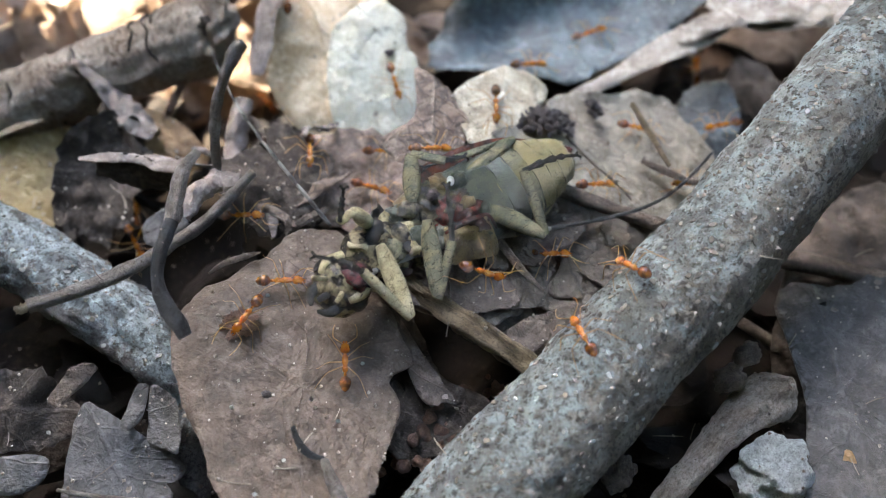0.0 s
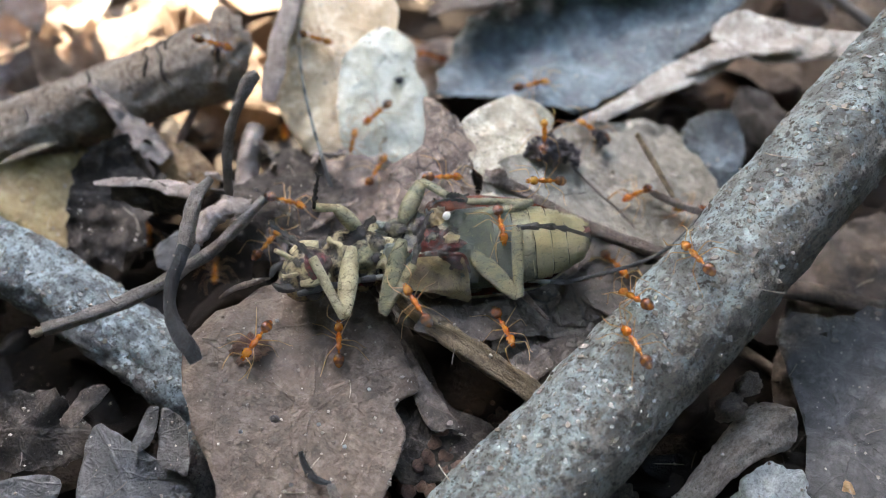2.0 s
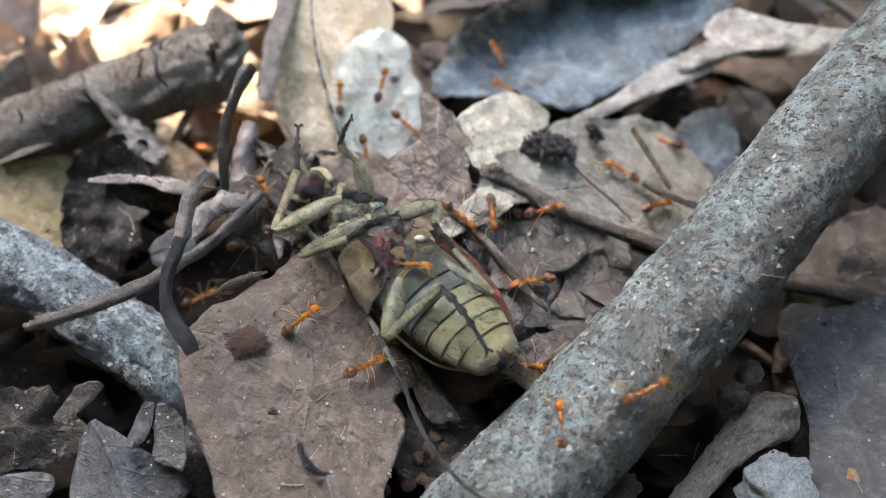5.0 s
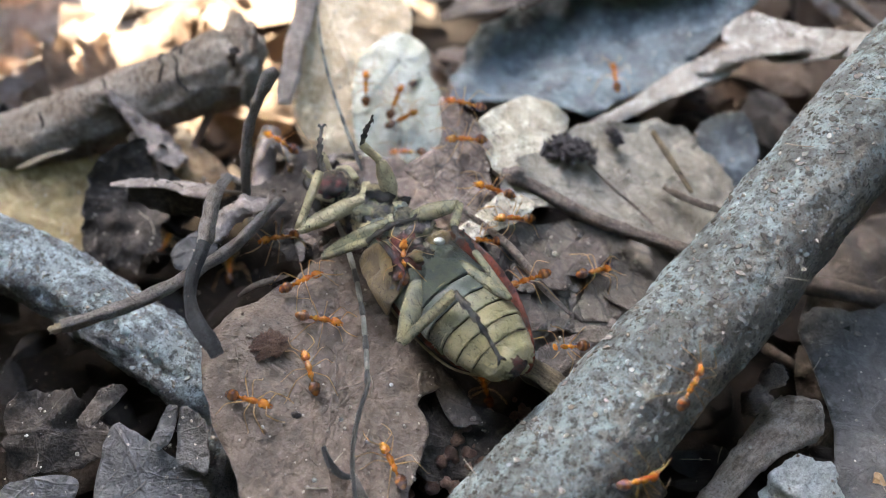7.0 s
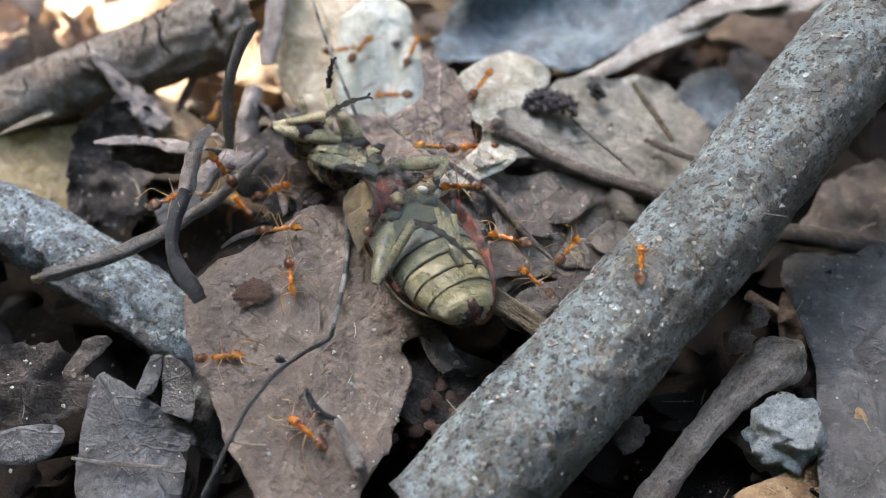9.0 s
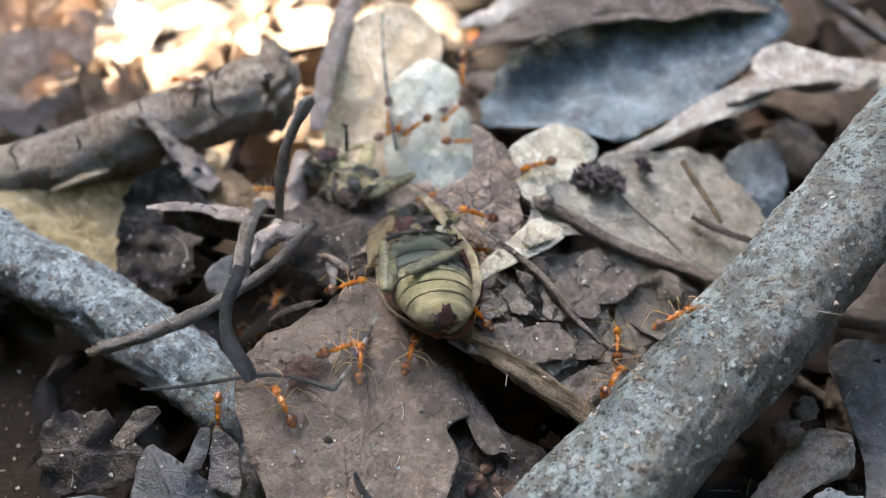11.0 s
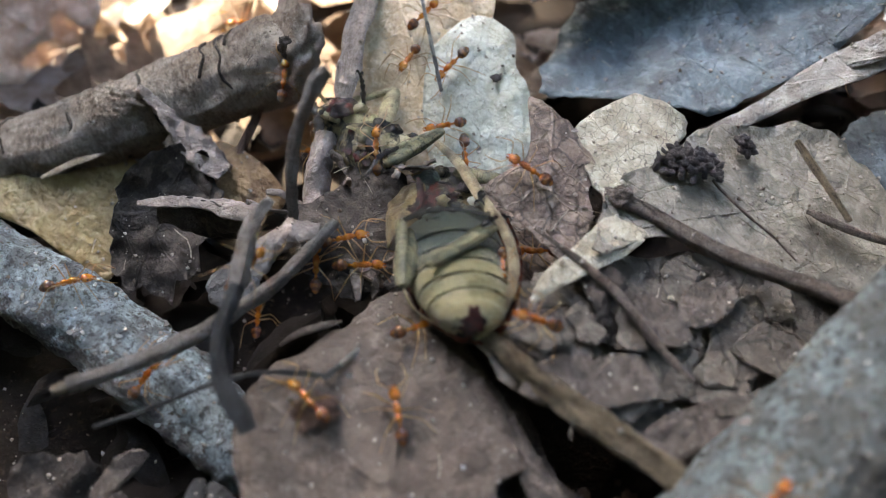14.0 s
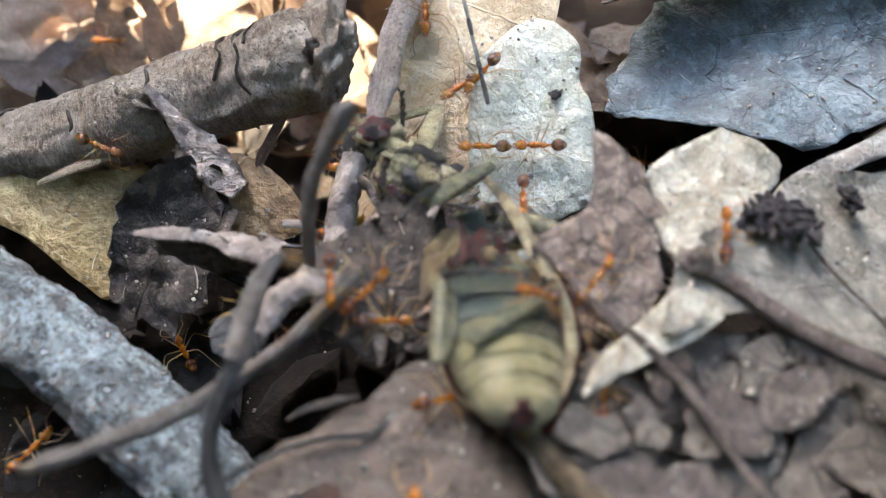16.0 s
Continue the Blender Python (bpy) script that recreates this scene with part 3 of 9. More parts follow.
stick("long_twig", [(0.23, 5.7, 0.38, 0.04), (0.39, 5.6, 0.37, 0.07), (0.54, 5.55, 0.33, 0.06), (1.13, 5.25, 0.17, 0.065), (1.94, 4.91, 0.09, 0.06), (2.39, 4.71, 0.05, 0.06)], M_BTWIG, "long brown twig lying across the taupe leaf", "twig", sides=14, steps=12, lump=0.1, seed=11.0, pit=0.15)
stick("leaf_stalk", [(-0.19, 5.2, 0.45, 0.014), (0.1, 4.99, 0.37, 0.026), (0.25, 4.86, 0.32, 0.034), (0.38, 4.73, 0.27, 0.033), (0.59, 4.48, 0.13, 0.03), (0.79, 4.28, 0.04, 0.014)], M_BTWIG, "thin brown leaf stalk on the cracked leaf", "stalk", sides=10, steps=10, lump=0.15, seed=12.0)
stick("wood_splinter", [(-0.52, 4.43, 0.29, 0.03), (-0.38, 4.32, 0.24, 0.06), (-0.17, 4.15, 0.18, 0.08), (0.2, 3.9, 0.09, 0.09), (0.73, 3.59, -0.08, 0.07), (1.01, 3.44, -0.13, 0.05)], M_TANW, "tan fibrous splinter of split wood", "splinter", sides=14, steps=12, lump=0.25, seed=13.0, flat=0.6, pit=0.25)
stick("straw", [(1.68, 6.07, 0.52, 0.025), (1.8, 5.72, 0.45, 0.03), (1.92, 5.41, 0.36, 0.02)], M_TANW, "short dry straw on the taupe leaf", "straw", sides=8, steps=8, lump=0.1, seed=14.0)
stick("knobbed_stick", [(1.06, 2.31, -1.0, 0.11), (1.51, 2.79, -0.8, 0.105), (1.95, 3.23, -0.64, 0.11), (2.25, 3.5, -0.55, 0.14), (2.48, 3.66, -0.54, 0.19), (2.66, 3.72, -0.6, 0.16), (2.76, 3.74, -0.66, 0.05)], M_KNOB, "brown stick with a swollen rounded knob end", "stick", sides=48, steps=24, lump=0.12, seed=15.0, pit=0.08)
for place, size, k in (((2.52, 3.72, -.5), (.15, .13, .11), 5.0), ((2.3, 3.6, -.44), (.09, .08, .06), 6.0), ((2.62, 3.6, -.58), (.08, .08, .1), 7.0)):
    part("knob_swelling", lump(size, k, 0.3, 4, 2.2), M_KNOB, bpy.data.objects["knobbed_stick"], at=cpose(*place, 10 * k, 20, 40 * k))
part("snapped_end", lump((.05, .03, .035), 31.0, .6, 4, 2.5), M_CHIP, bpy.data.objects["thin_twig"], "pale splintered broken end", at=cpose(-3.03, 3.86, .335, 0, 0, 36))
part("twig_node", lump((.085, .085, .085), 33.0, .35, 4, 2.2), M_BTWIG, bpy.data.objects["long_twig"], "swollen node of the twig", at=cpose(.42, 5.6, .37))
stick("side_stick", [(2.89, 5.14, -0.47, 0.09), (3.4, 5.01, -0.47, 0.09), (4.15, 4.82, -0.54, 0.09)], M_BTWIG, "brown twig half hidden behind the thick branch", "twig", sides=14, steps=10, lump=0.1, seed=16.0)
stick("fallen_twig", [(2.61, 4.61, -0.75, 0.05), (3.2, 4.3, -0.94, 0.05), (3.92, 4.06, -1.05, 0.05)], M_BTWIG, "thin dark twig on blackened leaves", "twig", sides=12, steps=8, lump=0.1, seed=17.0)
stick("sunlit_stick", [(-5.98, 10.34, -1.22, 0.16), (-4.56, 10.36, -0.87, 0.17), (-3.08, 10.51, -0.53, 0.16)], M_TWIG, "stick lying in sunlit litter behind the log", "stick", sides=16, steps=8, lump=0.1, seed=18.0)

stick("dark_twiglet", [(1.8, 5.82, .08, .02), (1.95, 5.74, .05, .032), (2.19, 5.69, -.03, .026), (2.45, 5.66, -.11, .02)], M_BTWIG, "short dark twig sticking out from under the branch", "twig", sides=12, steps=10, lump=0.2, seed=71.0, pit=.2)
stick("vein_stalk", [(1.1, 5.9, .3, .012), (1.16, 5.83, .26, .012), (1.32, 5.67, .18, .011), (1.49, 5.53, .1, .01), (1.65, 5.38, .0, .008)], M_ROLL, "thin dark stalk lying on the taupe leaf", "stalk", sides=8, steps=10, lump=0.15, seed=72.0)
stick("rust_stalk", [(-2.5, 6.88, .3, .03), (-2.6, 6.68, .14, .035), (-2.7, 6.5, .0, .035), (-2.8, 6.3, -.2, .03)], M_RUST, "short rusty stalk under the log", "stalk", sides=10, steps=8, lump=0.15, seed=73.0)
stick("pale_chip", [(-4.33, 6.2, .0, .02), (-4.15, 6.28, .03, .045), (-3.95, 6.36, .07, .04), (-3.82, 6.42, .08, .012)], M_CHIP, "pale split wood chip stuck under the log", "wood chip", sides=10, steps=8, lump=0.2, seed=74.0, flat=.5)
stick("grey_twig", [(3.6, 8.55, .95, .06), (4.08, 8.25, .72, .06), (4.5, 7.95, .52, .05)], M_TWIG, "grey twig lying over the beige leaves", "twig", sides=12, steps=8, lump=0.15, seed=75.0)
stick("dark_splint", [(-1.05, 3.16, -.12, .02), (-1.0, 3.05, -.15, .024), (-.92, 2.98, -.18, .024), (-.82, 2.96, -.2, .012)], M_DTWIG, "small bent dark splint on the brown leaf", "splint", sides=10, steps=8, lump=0.2, seed=76.0, pit=.2)
stick("grey_splint", [(-.82, 2.95, -.2, .03), (-.74, 2.79, -.22, .05), (-.64, 2.6, -.27, .05)], M_TWIG, "grey splint lying across the brown leaf", "splint", sides=12, steps=8, lump=0.2, seed=77.0, pit=.2)
for place, size, k in (((2.17, 3.68, -0.27), (.13, .09, .12), 1.0), ((2.34, 3.87, -0.22), (.1, .08, .1), 2.0), ((1.29, 3.05, -0.57), (.12, .1, .13), 3.0)):
    part("bark_flake", lump(size, k, 0.35, 4, 2.0), M_BTWIG, bpy.data.objects["thick_branch"], "loose brown bark flake", at=cpose(*place, 20 * k, 30, 40 * k))
stick("rolled_edge", [(-1.85, 4.43, 0.08, 0.008), (-1.73, 4.49, 0.14, 0.016), (-1.56, 4.54, 0.17, 0.018), (-1.45, 4.58, 0.17, 0.006)], M_BTWIG, "dark rolled leaf rim at the hole", "leaf rim", sides=12, steps=10, lump=0.3, seed=19.0, pit=0.3)

# ---- leaves ----
dead_leaf("brown_leaf", (-1.02, 3.53, -0.13), (14.2, 0.0, 30.2), [(-0.58, 0.98), (-0.21, 1.09), (0.15, 1.14), (0.49, 1.27), (0.80, 1.13), (0.86, 0.59), (0.83, 0.04), (0.82, -0.20), (0.59, -0.23), (0.57, -0.46), (0.27, -0.75), (0.10, -0.94), (-0.19, -1.10), (-0.44, -1.42), (-0.88, -1.18), (-0.83, -0.71), (-0.84, -0.36), (-0.82, 0.25), (-0.70, 0.87)], M_MAIN, "large flat brown dead leaf with torn edge and soil specks", bend=(-0.03, -0.02), wave=0.05, ragged=0.02, cell=0.034, seed=1.0, edge_curl=-0.04)
dead_leaf("cracked_leaf", (0.58, 4.59, -0.06), (21.1, 0.0, 53.6), [(-0.69, 1.04), (-0.23, 0.90), (0.28, 0.67), (0.86, 0.21), (1.46, -0.36), (1.55, -0.98), (0.36, -0.94), (-0.45, -0.81), (-0.67, -0.65), (-0.77, -0.14), (-0.84, 0.37), (-0.89, 0.69)], M_CRACK, "cracked grey-brown dead leaf in overlapping flakes", wave=0.04, ragged=0.05, cell=0.05, seed=2.0)
dead_leaf("taupe_leaf", (1.52, 5.86, 0.07), (21.1, 0.0, 53.6), [(-1.39, 0.62), (-0.87, 0.87), (-0.35, 0.82), (0.37, 0.67), (1.03, 0.10), (1.06, -0.31), (0.87, -0.70), (0.74, -1.05), (-0.20, -1.02), (-0.42, -0.37), (-0.85, 0.38)], M_SEED, "broad taupe dead leaf carrying dark pellets", wave=0.06, ragged=0.04, cell=0.06, seed=3.0, edge_curl=0.05)
dead_leaf("bleached_scrap", (0.16, 5.04, 0.35), (21.1, 0.0, 53.6), [(-0.56, 0.04), (-0.37, 0.12), (0.10, 0.11), (0.36, 0.09), (0.50, -0.16), (0.20, -0.17), (-0.23, -0.04)], M_WHITE, "bleached cream leaf scrap with dark cracks", "leaf scrap", wave=0.05, ragged=0.06, cell=0.04, seed=4.0, rough_scale=3.0)
dead_leaf("bleached_bark", (0.50, 6.07, 0.49), (21.1, 0.0, 53.6), [(-0.16, 0.38), (0.45, 0.20), (0.57, -0.21), (0.10, -0.23), (-0.50, -0.17), (-0.45, 0.04)], M_WHITE, "peeling whitish bark scrap beside the pellets", "bark scrap", wave=0.06, rough_scale=1.6, ragged=0.06, cell=0.05, seed=5.0)
dead_leaf("veined_leaf", (-0.09, 5.68, 0.51), (25.4, 0.0, 20.6), [(0.05, 0.64), (0.21, 0.47), (0.35, 0.06), (0.24, -0.18), (0.19, -0.39), (-0.12, -0.61), (-0.36, -0.21), (-0.46, 0.03), (-0.11, 0.19)], M_VEIN, "brown dead leaf with raised net of veins", wave=0.05, ragged=0.05, cell=0.05, seed=6.0)
dead_leaf("tan_leaf", (-1.13, 7.09, 0.46), (39.6, 0.0, 13.6), [(-0.64, -0.15), (-0.46, 0.51), (-0.29, 0.85), (0.31, 1.07), (0.71, 0.67), (0.55, 0.10), (0.45, -0.47), (0.08, -1.00), (-0.24, -0.93), (-0.48, -0.66)], M_TAN, "tan bumpy dead leaf under the pale one", wave=0.05, ragged=0.01, cell=0.06, seed=7.0, bend=(-0.08, -0.05))
dead_leaf("pale_leaf", (-0.63, 6.90, 0.37), (39.6, 0.0, 13.6), [(-0.28, 0.51), (-0.03, 0.67), (0.19, 0.65), (0.35, 0.44), (0.33, 0.19), (0.40, -0.04), (0.35, -0.60), (0.26, -0.71), (-0.17, -0.80), (-0.48, -0.56), (-0.51, -0.10), (-0.40, 0.35)], M_PALE, "pale grey-white rounded dead leaf with fine wrinkles", wave=0.04, ragged=0.012, cell=0.045, seed=8.0, bend=(-0.06, -0.05), edge_curl=-0.05)
dead_leaf("slate_leaf", (1.28, 7.59, 0.32), (21.4, 0.0, -15.9), [(-1.31, -0.58), (-1.28, -0.05), (-0.98, 0.5), (-0.05, 0.95), (1.18, 1.3), (1.6, 1.05), (1.29, 0.55), (0.90, -0.00), (0.42, -0.49), (0.14, -0.65), (-0.69, -0.71), (-1.19, -0.80)], M_BLUE, "large slate-blue dead leaf with ragged lower edge", wave=0.12, ragged=0.03, cell=0.08, seed=9.0, bend=(0.05, 0.3))
dead_leaf("rolled_leaf", (1.4, 8.2, 0.93), (21.4, 0.0, -15.9), [(-1.47, -0.92), (-1.31, -0.25), (-0.64, 0.23), (0.37, 0.56), (1.28, 0.64), (1.46, 0.32), (1.13, 0.16), (-0.03, -0.16), (-0.79, -0.58)], M_ROLL, "dark umber dead leaf curling over the slate leaf", wave=0.12, ragged=0.03, cell=0.08, seed=10.0, bend=(0.0, 0.25))
dead_leaf("narrow_leaf", (1.82, 6.90, 0.33), (21.4, 0.0, -15.9), [(-0.67, -0.67), (-0.59, -0.47), (-0.21, -0.08), (0.34, 0.54), (1.02, 1.01), (0.69, 0.42), (-0.10, -0.18), (-0.47, -0.57)], M_RIM, "narrow beige dry leaf blade", wave=0.05, ragged=0.02, cell=0.06, seed=11.0)
dead_leaf("beige_leaf", (2.95, 7.15, 0.60), (21.4, 0.0, -15.9), [(-0.86, -0.26), (-0.05, 0.32), (0.45, 0.51), (0.75, 0.3), (0.52, 0.08), (-0.1, -0.02), (-0.5, -0.22)], M_RIM, "pale beige dead leaf under the thick branch", wave=0.1, ragged=0.03, cell=0.07, seed=12.0)
dead_leaf("back_leaf", (1.32, 8.75, 0.95), (21.4, 0.0, -15.9), [(-1.53, -0.90), (-1.22, -0.31), (-0.77, 0.23), (0.51, 0.68), (1.87, 0.74), (1.91, 0.30), (0.60, 0.08), (-0.44, -0.22), (-0.92, -0.60)], M_RIM, "long beige-grey dead leaf lying behind", wave=0.12, ragged=0.04, cell=0.09, seed=13.0)
dead_leaf("olive_leaf", (-4.42, 6.15, -0.35), (31.6, 0.0, 16.7), [(-0.77, 0.40), (0.13, 0.36), (0.84, 0.30), (0.52, -0.66), (0.25, -0.55), (-0.20, -0.09), (-0.77, 0.24)], M_OLIVE, "smooth olive-tan leaf under the log", wave=0.05, ragged=0.01, cell=0.07, seed=14.0)
dead_leaf("torn_leaf", (-3.18, 5.87, -0.12), (41.0, 0.0, 17.9), [(-0.47, -0.24), (-0.31, 0.18), (-0.01, 0.54), (0.28, 0.52), (0.46, 0.28), (0.45, -0.06), (-0.04, -0.67), (-0.35, -0.56)], M_DARK, "blackened torn leaf full of holes", wave=0.15, ragged=0.12, cell=0.05, seed=15.0, edge_curl=0.15)
dead_leaf("amber_leaf", (-2.56, 6.30, -0.13), (41.0, 0.0, 17.9), [(-0.26, 0.38), (-0.00, 0.28), (0.19, 0.04), (0.26, -0.19), (0.10, -0.29), (-0.29, -0.22)], M_AMBER, "amber-brown dead leaf with a smooth edge", wave=0.04, ragged=0.02, cell=0.05, seed=16.0)
dead_leaf("ash_leaf", (-2.38, 3.08, -0.56), (27.4, 0.0, 12.5), [(-0.26, 0.50), (-0.10, 0.46), (0.13, 0.27), (0.45, -0.03), (0.37, -0.21), (0.21, -0.54), (-0.40, -0.42), (-0.41, -0.02)], M_GREY, "ash-grey folded dead leaf in the hollow", wave=0.08, ragged=0.03, cell=0.06, seed=18.0, bend=(-0.2, 0.0))
dead_leaf("pale_scrap", (-3.14, 3.02, -0.56), (27.4, 0.0, 12.5), [(-0.25, 0.13), (0.22, 0.12), (0.23, -0.05), (0.05, -0.14), (-0.25, -0.06)], M_GREY, "pale grey leaf scrap in the hollow", "leaf scrap", wave=0.05, ragged=0.05, cell=0.06, seed=19.0)
dead_leaf("black_leaf", (3.11, 3.69, -0.46), (10.4, 0.0, -56.3), [(-0.93, 0.27), (-0.74, 0.67), (-0.23, 1.13), (1.15, -0.45), (0.85, -1.30), (-0.10, -0.31)], M_COAL, "dark charcoal dead leaf under the thick branch", wave=0.1, ragged=0.04, cell=0.08, seed=20.0)
dead_leaf("rust_leaf", (2.54, 2.80, -0.78), (31.0, 0.0, -11.3), [(-0.52, -0.22), (-0.14, 0.01), (0.24, 0.26), (0.35, 0.57), (0.41, 0.33), (0.25, 0.03), (-0.12, -0.46), (-0.46, -0.52)], M_AMBER, "rusty curled leaf below the white stone", wave=0.08, ragged=0.05, cell=0.06, seed=21.0)
# dark skin puts the shade of the hole into this flake
dead_leaf("under_leaf", (-0.22, 3.91, -0.41), (14.2, 0.0, 30.2), [(-0.07, 0.90), (0.12, 0.71), (0.17, 0.20), (0.13, -0.20), (0.35, -0.51), (0.15, -0.83), (-0.52, -0.51), (-0.35, 0.25)], M_DARK, "leaf flake under the brown leaf, darkened for the shade", wave=0.08, ragged=0.08, cell=0.06, seed=22.0)
dead_leaf("sunlit_leaf", (-5.36, 8.45, 0.03), (53.4, 0.0, 21.8), [(-0.81, 1.42), (0.75, 1.19), (0.65, 0.01), (0.23, -0.23), (0.56, -0.65), (0.04, -0.77), (-1.41, -0.98)], M_SUNLEAF, "big brown curled leaf behind the log, brightened for sun", wave=0.2, ragged=0.06, cell=0.1, seed=23.0, bend=(0.1, 0.1))
dead_leaf("plum_leaf", (-0.51, 5.65, -0.00), (17.8, 0.0, 9.5), [(-0.76, 0.54), (-0.23, 0.60), (0.17, 0.43), (0.70, 0.06), (0.90, -0.33), (0.43, -0.67), (-0.30, -0.52), (-0.91, -0.11)], M_VEIN, "purplish-brown crumpled dead leaf under the beetle", wave=0.14, ragged=0.1, cell=0.05, seed=24.0)
dead_leaf("ochre_leaf", (-1.45, 5.48, 0.15), (21.2, 0.0, 33.7), [(-0.43, 0.32), (0.03, 0.47), (0.43, 0.43), (0.54, 0.02), (0.16, -0.50), (-0.25, -0.53), (-0.48, -0.21)], M_DARK, "dark crumpled leaf scrap beside the hole", wave=0.12, ragged=0.1, cell=0.05, seed=25.0)
dead_leaf("hollow_leaf", (2.68, 6.76, -0.15), (36.1, 0.0, -31.0), [(-0.39, -0.03), (-0.28, 0.33), (-0.02, 0.42), (0.25, 0.20), (0.33, -0.15), (0.20, -0.46), (-0.10, -0.31)], M_SLATE_SHADE, "blue-grey leaf lump darkened for the shade of the hollow", wave=0.1, ragged=0.06, cell=0.06, seed=26.0, bend=(-0.2, -0.2))
dead_leaf("hollow_leaf", (3.35, 7.45, -0.23), (33.9, 0.0, 21.8), [(-0.10, 0.34), (0.27, 0.19), (0.28, -0.15), (-0.12, -0.38), (-0.32, -0.01)], M_ROLL, "dark brown leaf lump in the dark hollow", wave=0.1, ragged=0.06, cell=0.06, seed=27.0, bend=(-0.2, -0.2))
dead_leaf("dun_leaf", (3.61, 4.65, -0.69), (18.4, 0.0, -18.4), [(-0.67, -0.37), (-0.54, 0.58), (-0.31, 1.14), (0.38, 1.32), (0.73, 0.14), (0.64, -1.28), (-0.24, -1.55)], M_ROLL, "dull dark brown leaf below the thick branch", wave=0.16, ragged=0.05, cell=0.08, seed=28.0)
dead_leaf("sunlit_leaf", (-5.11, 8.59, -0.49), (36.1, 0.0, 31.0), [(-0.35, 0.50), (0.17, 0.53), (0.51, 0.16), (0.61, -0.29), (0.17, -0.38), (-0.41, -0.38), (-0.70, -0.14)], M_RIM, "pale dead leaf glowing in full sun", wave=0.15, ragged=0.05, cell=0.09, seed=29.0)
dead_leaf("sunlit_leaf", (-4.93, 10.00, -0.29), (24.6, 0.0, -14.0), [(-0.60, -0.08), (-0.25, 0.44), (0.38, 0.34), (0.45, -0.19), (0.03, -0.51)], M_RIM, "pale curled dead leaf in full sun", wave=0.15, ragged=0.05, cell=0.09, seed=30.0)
def shred(name, rows, material, label, **how):
    ob = part(name, ribbon(rows, **how), material)
    STATIC.append(ob)
    return thing(ob, label, "leaf scrap")


shred("curled_leaf", [(-3.46, 6.7, .55, .08, 30, 60), (-3.28, 6.58, .44, .13, 15, 70), (-3.06, 6.46, .3, .26, 0, 60), (-2.87, 6.34, .17, .36, -10, 90), (-2.7, 6.26, .05, .3, -25, 150)], M_SHRED, "curled brown leaf scrap with a pale torn rim", seed=17.0, crumple=.07)
shred("curled_leaf", [(-3.25, 6.5, .2, .2, 60, 30), (-3.1, 6.28, .02, .42, 70, 40), (-2.98, 6.1, -.2, .4, 75, 30)], M_ROLL, "dark leaf flap hanging under the curled scrap", seed=18.0, crumple=.08)
shred("curled_shred", [(-3.08, 5.44, .42, .03, 20, 40), (-2.85, 5.45, .42, .1, 25, 40), (-2.6, 5.47, .4, .09, 20, 60), (-2.38, 5.46, .37, .22, 0, 50), (-2.16, 5.45, .3, .24, -10, 50)], M_SHRED, "curled brown leaf shred with a pale rim", seed=31.0, crumple=.025)
# dark strip put in for the shade beneath the pale rim
shred("curled_shred", [(-2.95, 5.44, .32, .2, 80, 30), (-2.6, 5.44, .24, .36, 85, 40), (-2.3, 5.42, .18, .3, 80, 30)], M_DARK, "dark strip in place of shade under a curled shred", seed=34.0, crumple=.05)
shred("curled_shred", [(-2.12, 4.86, .3, .2, 20, 120), (-2.02, 5.06, .42, .3, 0, 170), (-1.85, 5.2, .48, .3, -20, 180), (-1.68, 5.22, .42, .2, -30, 120)], M_SHRED, "crumpled pinkish-brown leaf shred", seed=32.0, crumple=.05)
shred("curled_shred", [(-1.88, 6.3, .44, .3, 20, 200), (-1.9, 6.05, .3, .42, 10, 240), (-1.88, 5.8, .16, .4, 0, 220), (-1.84, 5.55, .1, .3, -10, 180)], M_SHRED, "rolled grey-brown leaf shred beside the stalk", seed=33.0, crumple=.045)
rs = random.Random(57)
for k in range(15):  # broken strips in the hollow behind the brown leaf
    x, y = rs.uniform(-2.1, -.95), rs.uniform(4.95, 6.15)
    z = .02 + .3 * (y - 4.9) * rs.uniform(.4, 1.0)
    a, ln, w = rs.uniform(0, 6.28), rs.uniform(.12, .3), rs.uniform(.06, .16)
    dx, dy, dz = ln * math.cos(a), ln * math.sin(a), rs.uniform(-.05, .16)
    shred("leaf_strip", [(x - dx, y - dy, z - dz, w * .4, rs.uniform(-60, 60), 50), (x, y, z + .04, w, rs.uniform(-60, 60), rs.uniform(40, 160)), (x + dx, y + dy, z + dz, w * .5, rs.uniform(-60, 60), 80)], rs.choice((M_SHRED, M_ROLL, M_DARK, M_VEIN, M_SHRED)), "small broken leaf strip in the hollow", seed=200.0 + k, crumple=.05, across=7, steps=7)
dead_leaf("grey_shred", (-2.35, 5.07, -0.02), (39.4, 0.0, 18.4), [(-0.19, 0.08), (0.08, 0.16), (0.20, 0.09), (0.13, -0.08), (-0.02, -0.18), (-0.20, -0.08)], M_GREY, "small slate-grey leaf shred in the hole", "leaf scrap", wave=0.06, ragged=0.08, cell=0.04, seed=34.0)
dead_leaf("beige_leaf", (3.55, 7.19, 0.73), (21.4, 0.0, -15.9), [(-0.97, -0.02), (-0.80, 0.30), (-0.25, 0.26), (0.64, 0.29), (1.06, 0.16), (0.83, 0.0), (0.08, -0.08), (-0.60, -0.2)], M_RIM, "pale beige dry leaf edge against the branch", wave=0.1, ragged=0.03, cell=0.07, seed=35.0)
dead_leaf("leaf_strip", (-0.27, 3.95, -0.22), (14.2, 0.0, 30.2), [(-0.07, 0.70), (0.03, 0.61), (0.06, 0.07), (0.09, -0.34), (0.10, -0.55), (-0.11, -0.46), (-0.09, -0.04)], M_ROLL, "narrow brown leaf strip under the torn edge", wave=0.06, ragged=0.04, cell=0.05, seed=36.0)
